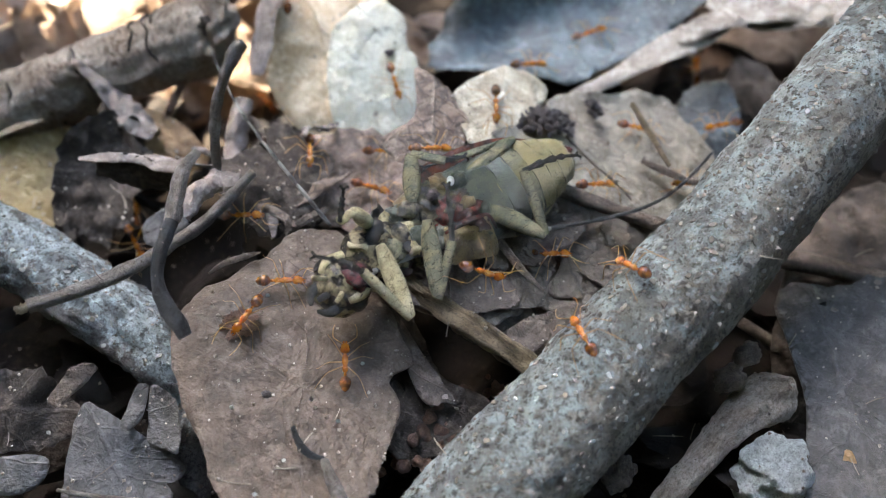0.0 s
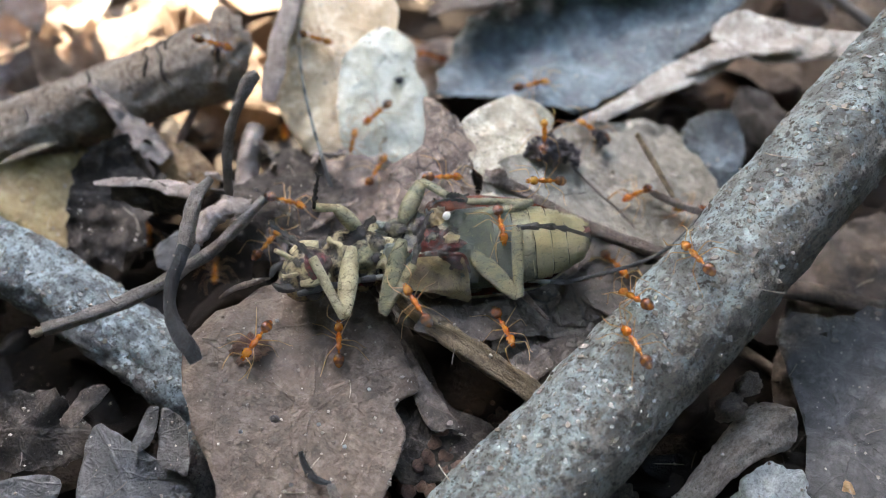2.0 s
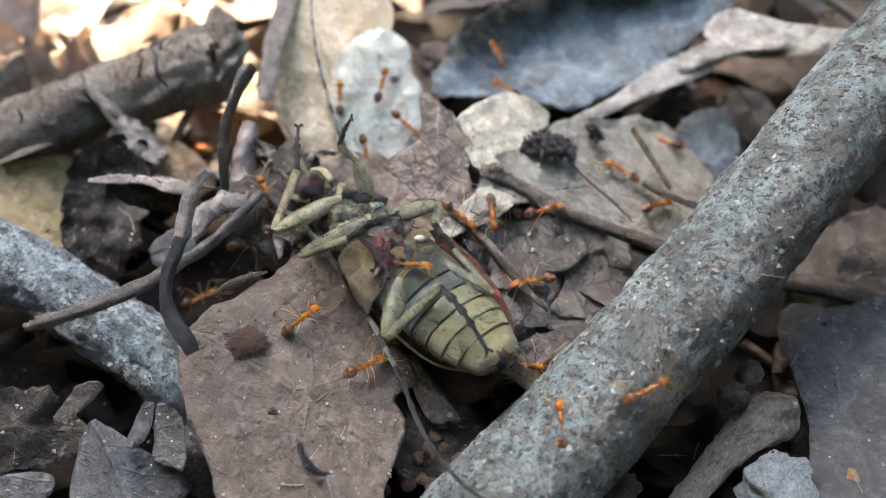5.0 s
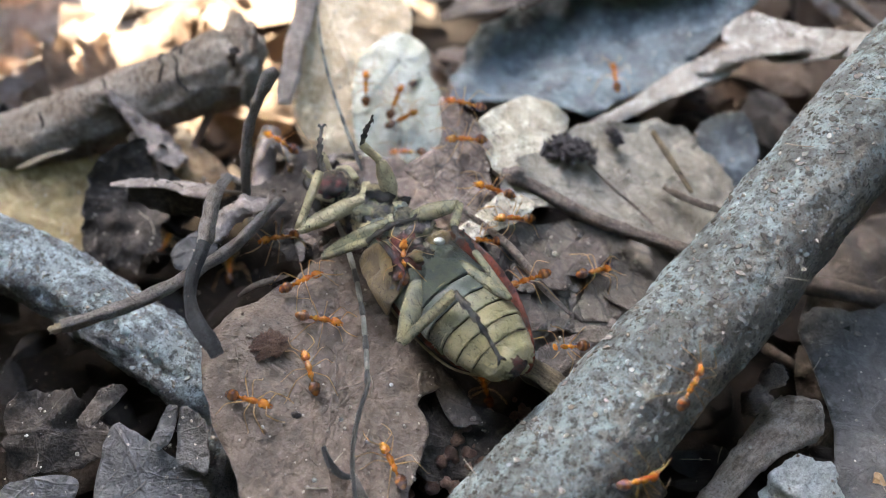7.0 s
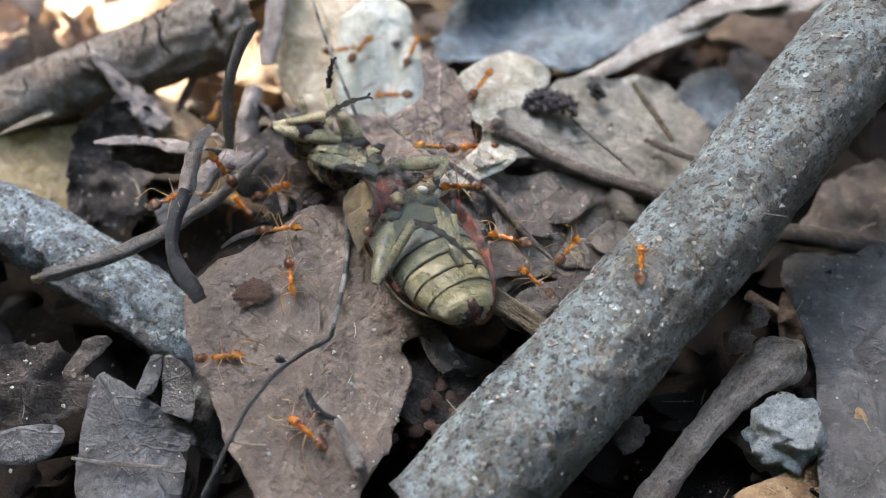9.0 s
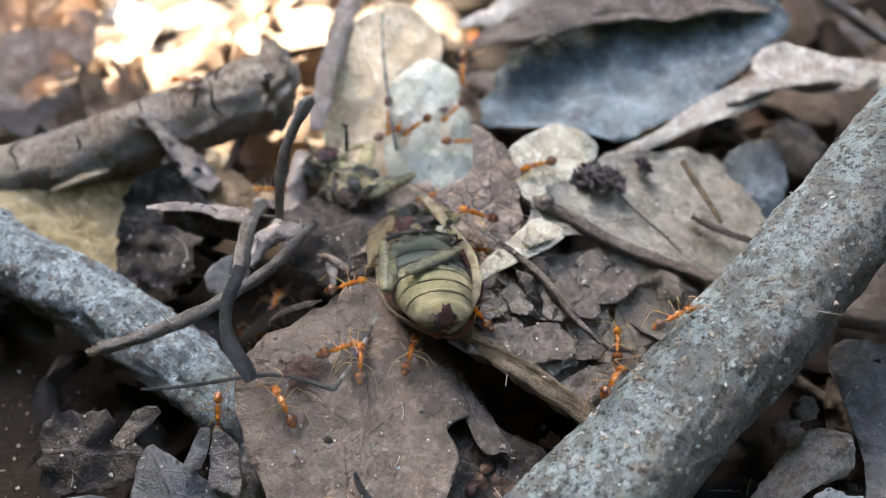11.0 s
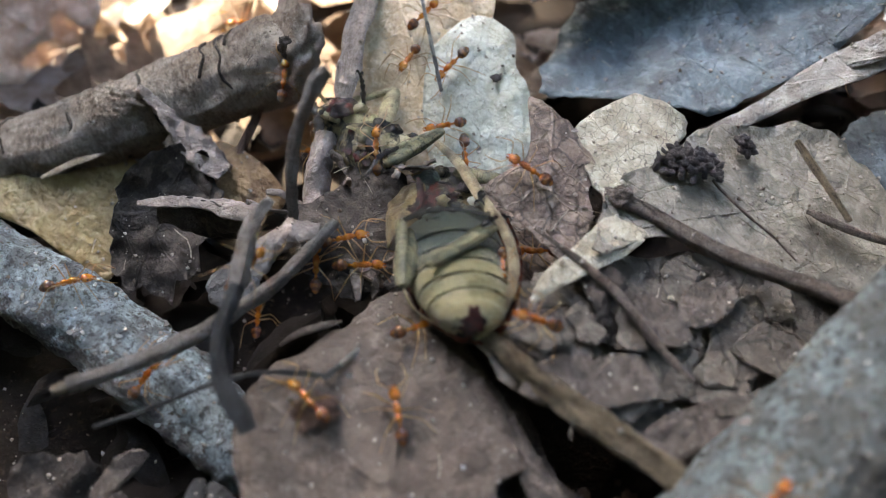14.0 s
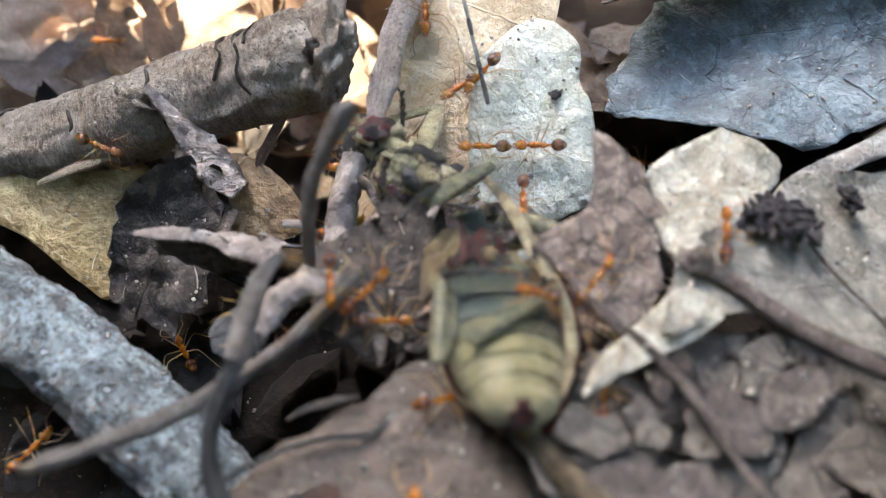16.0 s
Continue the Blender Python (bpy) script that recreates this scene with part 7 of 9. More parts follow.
def motions():
    walk(beetle, [(t, cpose(x, y, z, rx, ry, rz)) for t, x, y, z, rx, ry, rz in BEETLE])
    for f, rows in zip(feelers, (FEELER_A, FEELER_TIP, FEELER_B)):
        walk(f, [(t, cpose(x, y, z, 0, ry, rz)) for t, x, y, z, ry, rz in rows])
    for leg, lower, early, late in LEGS:  # two legs are pulled into new places by the ants
        c0, k0, s0, f0 = (Vector(p) * CM for p in early)
        c1, k1, s1, f1 = (Vector(p) * CM for p in late)
        m = Matrix.Translation(c1) @ aim(k0 - c0, k1 - c1) @ Matrix.Translation(-c0)
        if early != late:
            walk(leg, [(0, Matrix()), (8, Matrix()), (9.25, halfway(c0, c1, k0 - c0, k1 - c1)), (10.5, m), (16, m)])
            g = aim(s0 - k0, m.to_3x3().inverted() @ (s1 - k1))
            n = Matrix.Translation(k0) @ g @ Matrix.Translation(-k0)
            for ob in lower:
                walk(ob, [(0, Matrix()), (8, Matrix()), (9.25, halfway(k0, k0, s0 - k0, m.to_3x3().inverted() @ (s1 - k1))), (10.5, n), (16, n)])
    for ob in beetle.children:  # the front of the body is dragged aside by the ants
        if ob.name.startswith(("head", "front")) and "leg" not in ob.name:
            m = ob.matrix_basis.copy()
            walk(ob, [(t, cpose(-.72 - .16 * k, -.5 * k, .24 * k, 0, 8 * k, 24 * k) @ cpose(.72, 0, 0) @ m) for t, k in ((0, 0), (8, 0), (10.5, 1), (16, 1))])
        if ob.name.startswith("wing_rim"):
            walk(ob, [(t, cpose(0, -.1 + .1 * k, -.42 + .42 * k)) for t, k in ((0, 0), (8, 0), (10.5, 1), (16, 1))])
    ant_walk((0, -1.68, 5.06, 0.1, 35, 7, 8), (0.25, -1.57, 5.15, 0.14, 7, 34, -74), (0.5, -1.46, 5.24, 0.18, -24, 10, -158), (0.75, -1.38, 4.82, 0.15, -4, 24, -75), (1, -1.3, 4.4, 0.12, 13, 6, 6), (1.5, -0.97, 4.69, 0.58, 18, 14, -10), (2, -1.44, 5.38, 0.21, 2, 19, -4), (2.5, -1.34, 5.66, 0.23, -3, 19, -85), (3, -1.3, 6.43, -0.07, -8, 43, -89), (3.25, -0.79, 5.33, -0.19, 19, 25, -12), (3.5, -0.28, 4.24, -0.32, 11, -2, 47), (3.67, -0.08, 4.54, -0.14, 1, -13, 101), (3.83, 0.13, 4.83, 0.03, -14, -12, 156), (4, 0.33, 5.13, 0.2, -21, 1, -151), (4.83, 0.35, 5.15, 0.24, -19, 15, -97), (5.67, 0.36, 5.16, 0.29, -6, 21, -40), (6.5, 0.37, 5.17, 0.33, 7, 14, 17), (6.67, 0.36, 5.14, 0.33, 10, -8, 73), (6.83, 0.35, 5.1, 0.32, -8, -23, 134), (7, 0.34, 5.07, 0.32, -30, -14, -163), (7.5, 0.8, 5.16, 0.15, -36, -22, -180), (10.5, -0.36, 5.42, 0.45, -19, 3, -158), (11, -0.21, 5.4, 0.4, -29, -16, 175), (11.17, -0.28, 5.41, 0.43, -9, -34, 116), (11.33, -0.36, 5.42, 0.45, 18, -26, 51), (11.5, -0.43, 5.44, 0.48, 24, -2, -1), (11.67, -0.6, 5.51, 0.42, 13, 18, -53), (11.83, -0.76, 5.59, 0.36, -11, 21, -111), (12, -0.93, 5.67, 0.31, -27, 4, -165), (13, -0.55, 4.9, 0.4, -37, -17, -88), (13.5, -0.47, 5.18, 0.23, 13, 5, -101), (14, -0.37, 4.91, 0.29, 24, -1, -89), (14.25, -0.25, 4.82, 0.24, -4, 2, -137), (14.5, -0.13, 4.72, 0.19, -24, -17, 177), (15, -0.16, 4.3, 0.24, 6, -14, -154), (15.5, -0.24, 4.32, 0.25, 8, -8, 172), (16, -0.12, 4.76, 0.21, 12, -27, 94))
    ant_walk((0, -2.12, 8.16, -1.03, 3, -16, 136), (0.17, -1.97, 7.58, -0.5, -14, -11, -168), (0.33, -1.83, 7, 0.04, -19, 6, -115), (0.5, -1.68, 6.43, 0.57, -8, 20, -61), (1, -1.73, 6.49, 0.6, 21, 3, 4), (1.5, -1.53, 6.29, 0.81, 23, 7, -62), (2, -2.39, 5.77, -1.1, -11, 2, -79), (2.25, -2.2, 5.94, -1.14, 0, 17, -1), (2.5, -2.01, 6.11, -1.18, 17, 8, 79), (2.75, -2.17, 5.97, -1.14, 11, -9, 142), (3, -2.33, 5.83, -1.11, -7, -10, -153), (3.17, -2.43, 5.66, -1.1, -10, 0, -100), (3.33, -2.52, 5.5, -1.1, -3, 9, -46), (3.5, -2.61, 5.34, -1.09, 8, 8, 8), (4, -2.42, 5.14, -0.9, 4, -13, -11), (5.25, -2.32, 5.36, -1.01, 2, -7, 34), (6.5, -2.21, 5.57, -1.12, 6, -1, 79), (7, -2.41, 5.88, -1.09, 12, -3, 100), (7.5, -2.54, 5.59, -1.07, 4, -3, 97), (8, -2.55, 5.67, -1.07, 5, -1, 90), (9.25, -1.79, 5.61, -0.29, -20, -7, 143), (10.5, -1.03, 5.54, 0.49, -40, 10, -167), (11, -0.6, 6.02, 0.11, -35, 5, -159), (11.5, -0.6, 6.05, 0.12, -38, 10, -172), (12, -0.75, 6.11, 0.16, -19, 17, -164), (12.5, -0.75, 6.44, -0.01, -33, 7, -160), (13, -0.76, 6.48, 0.03, -37, 5, -166), (13.25, -0.8, 6.3, 0.19, -52, 21, -129), (13.5, -0.83, 6.12, 0.36, -55, 43, -89), (14, -0.8, 6.16, 0.25, -58, 37, -88), (14.5, -0.77, 6.4, -0.04, 2, 32, -86), (15, -0.74, 6.13, 0.18, 14, 28, -85), (15.5, -0.74, 5.98, 0.3, 4, 12, -84), (16, -0.67, 6.14, 0.19, -2, 14, -85))
    ant_walk((0, 1.51, 7.46, 0.33, 11, -13, 10), (0.5, 1.42, 4.76, -0.12, 14, -2, 66), (0.75, 1.89, 6.18, 0.21, 23, 23, -5), (1, 2.36, 7.6, 0.53, -5, 36, -93), (1.25, 2.31, 7.6, 0.51, 28, 21, -47), (1.5, 2.26, 7.61, 0.49, 40, -9, -15), (2, 0.84, 7.17, 0.25, 22, -13, 2), (2.17, 0.77, 7.33, 0.24, -1, -25, 58), (2.33, 0.71, 7.48, 0.23, -23, -14, 115), (2.5, 0.64, 7.64, 0.22, -27, 10, 165), (2.75, 0.24, 7.92, -0.02, -39, 11, -142), (3, -0.16, 8.21, -0.25, -46, 21, -89), (3.25, 0.41, 7.81, 0.03, -7, 12, -50), (3.5, 0.97, 7.41, 0.31, 19, -16, -24), (3.67, 0.91, 7.46, 0.3, -5, -25, 39), (3.83, 0.85, 7.51, 0.29, -24, -9, 100), (4, 0.79, 7.56, 0.27, -21, 15, 155), (6.5, 0.22, 6.02, 0.54, 2, -32, 89), (6.75, 0.09, 6.07, 0.64, -14, -24, 134), (7, -0.04, 6.12, 0.74, -20, -9, 173), (7.33, -0.24, 6.36, 0.6, 1, -28, 118), (7.67, -0.44, 6.61, 0.46, 30, -21, 56), (8, -0.64, 6.85, 0.33, 39, 5, 6), (10.5, -1.22, 7.04, 0.42, 42, -8, 7), (10.75, -1.14, 6.97, 0.42, 34, 23, -33), (11, -1.06, 6.89, 0.42, 1, 38, -88), (11.25, -1.04, 6.91, 0.43, -25, 30, -136), (11.5, -1.02, 6.93, 0.45, -36, 10, -174), (11.75, -0.76, 7.1, 0.55, -21, -21, 143), (12, -0.51, 7.27, 0.64, 15, -29, 86), (12.25, -0.77, 7.14, 0.58, -21, -24, 137), (12.5, -1.03, 7.01, 0.51, -40, 3, 176), (14, -0.96, 6.63, 0.22, -48, -5, -154), (14.5, -1.01, 6.69, 0.26, -30, 20, -167), (15, -1.08, 6.68, 0.23, -16, 6, -165), (15.5, 0.75, 7.64, 0.29, -32, 14, 144), (16, 0.29, 7.92, -1.07, -12, -2, 171))
    ant_walk((0, 0.85, 7.05, 0.23, 19, 6, 9), (0.5, 0.72, 7.25, 0.23, 14, -22, -15), (1, 1.29, 7.1, 0.22, 39, -7, -11), (1.25, 1.56, 6.88, 0.21, 22, -31, 49), (1.5, 1.82, 6.66, 0.19, -9, -25, 119), (1.75, 1.75, 6.2, 0.11, -16, -15, 169), (2, 1.68, 5.74, 0.03, -13, -3, -143), (3, 1.24, 5.62, 0.13, -33, -1, -178), (3.5, 1.21, 5.73, 0.16, -3, -14, -162), (4, 1.76, 6.02, 0.06, -17, -9, -168), (5.25, 1.54, 5.92, 0.1, -2, -16, 144), (6.5, 1.32, 5.83, 0.15, 13, -10, 97), (7, 1.03, 4.79, -0.04, 20, 14, 28), (7.5, 0.95, 4.82, -0.1, 22, -3, -5), (8, 0.92, 4.61, -0.04, 27, 0, 15), (11, 0.91, 4.37, -0.1, 25, -6, 84), (12, -0.5, 4.54, -0.19, -8, -17, 118), (12.5, -0.58, 4.05, -0.06, -15, -8, 167), (13, -0.74, 3.81, -0.11, -15, 5, 179), (13.5, -1.03, 4, -0.03, 4, -24, 106), (16, -1.03, 4, -0.03, 4, -24, 106))
    ant_walk((0, 0.44, 6.01, 0.51, -18, 29, -91), (0.25, 0.31, 6.06, 0.56, 10, 29, -34), (0.5, 0.19, 6.12, 0.62, 26, 10, 15), (1, 0.32, 5.21, 0.68, 17, 9, -7), (1.5, 0.41, 5.13, 0.68, 25, 3, 28), (1.67, 0.53, 5.18, 0.66, 17, -25, 77), (1.83, 0.64, 5.23, 0.64, -15, -34, 140), (2, 0.75, 5.28, 0.61, -38, -14, -162), (2.17, 0.7, 5.2, 0.58, -29, 25, -121), (2.33, 0.66, 5.12, 0.55, 15, 42, -56), (2.5, 0.62, 5.04, 0.52, 51, 17, 3), (3, 0.63, 4.82, 0.55, 45, 2, -14), (3.17, 0.65, 4.85, 0.43, 16, 18, -62), (3.33, 0.68, 4.89, 0.31, -16, 7, -113), (3.5, 0.7, 4.92, 0.2, -29, -23, -154), (4, 0.78, 4.64, 0.04, -10, -10, -170), (6.5, 0.47, 4.46, 0.14, 0, 11, -167), (7, 0.47, 4.5, 0.13, -2, 13, -162), (8, 0.54, 4.48, 0.15, -35, 25, 166), (10.5, -0.02, 4.18, 0.18, 5, -20, 137), (11, -0.21, 4.36, 0.26, -8, -18, 133), (11.5, -0.24, 4.31, 0.24, 18, -14, 153), (12, -0.01, 4.4, 0.24, -13, -1, 175), (12.5, -0.24, 4.44, 0.21, -7, -26, 176), (13, -0.26, 4.43, 0.21, -10, -19, 177), (13.5, -0.27, 4.53, 0.2, -16, -29, 171), (14, -0.22, 4.43, 0.39, -28, -33, -169), (14.5, -0.13, 5.21, 0.33, -25, -10, 171), (15, -0.27, 5.38, 0.41, -21, -3, -151), (15.5, -0.32, 5.41, 0.44, -12, 28, -85), (15.75, -0.27, 5.4, 0.43, 36, 22, -3), (16, -0.21, 5.39, 0.41, 45, -22, 57))
    ant_walk((0, -0.46, 6.78, 0.24, 16, 42, -67), (0.5, -0.62, 6.65, 0.15, -5, 43, -89), (1, -0.45, 7.09, 0.48, -36, -2, -157), (1.5, -0.65, 7.07, 0.51, -7, 41, -89), (1.75, -0.47, 7.71, 0.17, -25, 12, -131), (2, -0.28, 8.35, -0.18, -20, -21, -165), (2.25, -0.09, 7.74, 0, -5, -18, 146), (2.5, 0.11, 7.13, 0.19, 3, -5, 101), (2.75, -0.27, 6.87, 0.15, 24, -12, 58), (3, -0.64, 6.6, 0.12, 44, -3, 15), (3.5, -0.39, 6.97, 0.38, 6, -37, 91), (4, -0.61, 6.96, 0.41, 14, -38, 70), (6.5, -0.65, 6.91, 0.36, 10, -35, 71), (7, -0.69, 6.85, 0.34, 25, -41, 61), (7.5, -0.79, 6.89, 0.39, 26, -35, 70), (8, -0.86, 6.97, 0.48, 26, -30, 62), (10.5, -0.86, 6.82, 0.34, 47, 18, 7), (10.75, -0.83, 6.82, 0.34, 6, 45, -69), (11, -0.8, 6.82, 0.34, -32, 17, -143), (11.25, -0.74, 6.88, 0.36, -37, -13, 177), (11.5, -0.68, 6.93, 0.39, -19, -38, 129), (11.75, -0.73, 6.93, 0.41, -43, -12, -177), (12, -0.78, 6.93, 0.42, -39, 22, -134), (12.5, -0.76, 6.99, 0.46, -40, 22, -134), (13, -0.83, 6.97, 0.47, -38, 23, -135), (13.5, -0.87, 6.97, 0.49, -33, 23, -136), (14, -0.89, 7.03, 0.53, -34, 30, -144), (14.5, -0.94, 7, 0.51, -22, 26, -137), (15, -0.94, 7.02, 0.52, -25, 26, -136), (15.5, -0.98, 7.03, 0.53, -20, 27, -137), (16, -1.04, 7.04, 0.53, -18, 34, -137))
    ant_walk((0, 1.79, 6.22, 0.07, 5, 19, -1), (0.5, 0.9, 5.89, 0.42, -33, 38, -90), (0.75, 1.04, 6.12, 0.37, 8, 36, -30), (1, 1.19, 6.35, 0.32, 27, 9, 13), (1.25, 1.13, 6.12, 0.28, 23, -4, 59), (1.5, 1.08, 5.89, 0.25, 11, -10, 107), (2, 1.31, 6.4, 0.29, -25, -25, 161), (2.25, -0.73, 8.39, -0.31, -8, 12, -135), (2.5, -2.76, 10.39, -0.92, 33, 9, -61), (3, -2.82, 10.88, -1.09, 24, 41, -60), (4.75, -2.99, 8.23, -0.97, 24, 15, -9), (6.5, -3.16, 5.58, -0.85, 5, -2, 39), (7, -3.08, 6.12, -0.95, 15, -7, 80), (7.25, -3.04, 6.34, -0.98, 9, 0, 40), (7.5, -3, 6.57, -1, -1, 1, -1), (9.25, -2.6, 6.17, -1.07, -1, 2, 42), (11, -2.21, 5.76, -1.14, 0, 3, 85), (11.5, -2.35, 5.82, -1.11, 12, -4, 101), (12, -2.84, 6.52, -1, 17, -13, 87), (12.25, -2.99, 6.33, -0.43, -26, -41, 145), (12.5, -3.14, 6.15, 0.13, -75, -19, -152), (12.75, -3.16, 5.79, -0.07, -38, -53, 149), (13, -3.18, 5.44, -0.28, 21, -35, 70), (13.5, -3.46, 4.8, 0.09, 14, 3, 21), (14, -3.46, 4.86, 0.1, 1, 7, 25), (15, -3.98, 4.45, -1.11, 30, 0, 79), (15.5, -3.78, 4.41, -0.64, 58, -7, 62), (16, -3.78, 4.41, -0.64, 58, -7, 62))
    ant_walk((0, 2.76, 6.61, -0.17, -25, 12, -177), (0.5, 2.77, 6.56, -0.2, -26, 12, -176), (1, 2.72, 6.51, -0.25, -36, 21, -163), (1.5, 2.74, 6.46, -0.29, -35, 21, -169), (1.75, 2.09, 5.73, -0.21, -6, 21, -111), (2, 1.44, 4.99, -0.13, 9, -1, -60), (2.25, 1.46, 4.92, -0.12, -1, -3, -125), (2.5, 1.47, 4.84, -0.12, -3, -13, 170), (2.75, 1.4, 4.96, 0.01, -14, 25, -148), (3, 1.34, 5.08, 0.15, 15, 57, -85), (3.25, 1.47, 5.08, -0.06, 46, 16, -11), (3.5, 1.61, 5.07, -0.26, 22, -24, 45), (4, 1.85, 5.66, -0.04, 24, 7, 29), (6.5, 1.93, 5.51, -0.13, 20, 0, 49), (6.75, 1.07, 5.46, 0.1, 4, -16, 106), (7, 0.2, 5.41, 0.34, -18, -11, 167), (10.5, -0.16, 5.15, 0.46, -28, 2, 176), (11, -0.15, 5.34, -0.03, 4, -9, -169), (11.5, -0.15, 5.3, -0.04, -26, -3, -175), (12, -0.21, 5.26, -0.07, -30, -6, -172), (12.5, 3.78, 8.09, -0.29, -58, 3, 132), (13.75, 2.68, 7.66, 0.01, -23, -20, 77), (15, 1.57, 7.22, 0.31, 16, -1, 20), (15.5, 1.29, 7.04, 0.2, 20, -12, 9), (15.75, 0.92, 6.41, 0.31, 21, -15, 49), (16, 0.54, 5.78, 0.42, 19, -18, 90))
    ant_walk((0, 2.91, 8.06, -0.49, -21, -22, 83), (0.5, 0.03, 3.3, -0.57, -45, 0, 124), (1, 0.09, 3.55, -0.35, 3, -15, 73), (1.5, 0.89, 3.33, 0.23, 5, -22, 69), (2, 1.3, 3.66, 0.47, -7, -8, 116), (2.5, 1.25, 3.59, 0.45, -20, 1, 158), (3, 1.27, 3.6, 0.46, -16, 2, 157), (3.5, 1.13, 3.52, 0.39, -26, -20, 103), (3.75, 1.16, 3.43, 0.36, 2, -25, 59), (4, 1.2, 3.34, 0.34, 26, -10, 19), (6.5, 1.46, 3.37, 0.28, 54, -22, 51), (8.5, 1.38, 3.67, 0.38, 5, -13, 76), (10.5, 1.29, 3.97, 0.49, -37, 9, 86), (11, 1.29, 4.11, 0.45, -19, -8, 27), (12, -1.39, 7.54, 0.86, 30, 16, 7), (12.5, -1.33, 7.6, 0.88, -13, 37, -80), (13, -1.27, 7.67, 0.91, -39, 1, -157), (15, -4.73, 8.23, -0.19, -46, -28, -127), (15.5, -4.74, 8.18, -0.16, -56, -29, -121), (16, -4.74, 8.18, -0.16, -56, -29, -121))
    ant_walk((0, 2.25, 5.73, -0.18, -12, -3, -176), (0.5, 2.24, 5.74, -0.17, -10, -7, 163), (0.75, 2.07, 5.96, -0.07, 4, -5, 87), (1, 1.89, 6.18, 0.03, 6, 10, 12), (1.5, 1.98, 5.69, -0.08, 25, 21, 9), (1.67, 2.05, 5.71, -0.11, -1, 29, -54), (1.83, 2.12, 5.73, -0.13, -21, 12, -113), (2, 2.19, 5.76, -0.16, -18, -13, -165), (2.17, 2.15, 5.75, -0.14, 6, -22, 134), (2.33, 2.11, 5.73, -0.12, 26, -7, 75), (2.5, 2.07, 5.72, -0.1, 23, 17, 20), (3, 2.33, 5.94, -0.16, 20, 6, 33), (3.5, 1.19, 6.35, 0.32, 25, 14, 2), (3.75, 1.47, 6.46, 0.24, 6, -16, 73), (4, 1.75, 6.58, 0.16, -28, -5, 150), (5.25, 0.15, 5.09, 0.06, -6, -9, 74), (6.5, -1.45, 3.61, -0.03, 4, 11, 1), (7, -1.59, 3.47, -0.05, 13, -1, -19), (7.5, -1.64, 3.49, -0.04, 17, 4, 10), (8, -1.66, 3.44, -0.06, 7, 2, 0), (10.5, -2, 3.46, -0.35, 28, -23, 7), (11, -2.24, 3.89, -0.42, 4, -41, 94), (11.5, -2.39, 3.9, -0.44, 41, -19, 8), (12, -2.19, 3.59, -0.27, -3, -55, 88), (12.5, -2.13, 3.54, -0.32, 1, -39, 95), (13, -2.12, 3.56, -0.3, 18, -41, 72), (13.5, -2.11, 3.53, -0.33, 41, -19, 14), (14, -2.75, 4.31, -0.14, 21, -38, 40), (14.5, -2.59, 4.18, -0.21, 43, 0, -7), (15.25, -2.41, 4.66, -0.08, 0, 24, -74), (16, -2.24, 5.15, 0.05, -39, -6, -138))
    ant_walk((0, -0.54, 5.92, 0.07, 25, 7, 9), (0.25, -0.66, 5.78, 0.04, 38, 32, -34), (0.5, -0.79, 5.63, 0.02, 23, 58, -92), (0.67, -0.8, 5.6, -0, 54, 28, -24), (0.83, -0.81, 5.57, -0.02, 43, -8, 20), (1, -0.82, 5.53, -0.04, 8, -24, 75), (1.5, -0.62, 6.6, 0.11, 17, -45, 58), (1.75, -0.68, 6.66, 0.17, -43, -30, 160), (2, -0.74, 6.71, 0.23, -37, 18, -138), (2.5, -0.73, 6.74, 0.24, -39, 5, -159), (2.75, -0.71, 6.73, 0.24, -21, -34, 141), (3, -0.7, 6.73, 0.23, 31, -29, 57), (3.5, -0.74, 6.77, 0.28, 42, 5, 8), (3.75, -0.52, 6.7, 0.19, 25, 34, -31), (4, -0.29, 6.63, 0.11, -17, 41, -90), (5.25, -0.46, 6.65, 0.14, 39, 26, -7), (6.5, -0.62, 6.68, 0.18, 44, -22, 44), (7, -0.63, 6.71, 0.21, 39, -8, 33), (7.25, -0.33, 7.04, 0.22, 23, 10, -16), (7.5, -0.03, 7.37, 0.23, -1, 10, -69), (7.75, -0.17, 7.12, 0.26, 32, 2, 6), (8, -0.3, 6.87, 0.28, 34, -32, 77), (10.5, -0.42, 7.1, 0.48, 33, 11, 19), (10.75, -0.43, 7.04, 0.44, 9, 36, -54), (11, -0.43, 6.99, 0.4, -24, 20, -133), (11.25, -0.83, 6.34, 0.44, -29, -19, 169), (11.5, -1.23, 5.7, 0.47, 9, -40, 93), (12, -1.34, 5.8, 0.44, 6, -45, 93), (12.5, -1.32, 5.84, 0.46, -3, -47, 92), (13, -1.37, 5.85, 0.42, -12, -58, 90), (13.5, -1.39, 5.94, 0.42, -24, -57, 87), (14, -1.34, 6.02, 0.47, -24, -47, 91), (14.25, -1.26, 6.09, 0.5, -37, -26, 155), (14.5, -1.19, 6.15, 0.54, -23, -6, -152), (15, -0.94, 6.62, 0.21, -39, 6, -165), (15.5, -0.96, 6.32, 0.53, -25, -10, -154), (16, -1, 6.64, 0.22, -35, 0, -175))
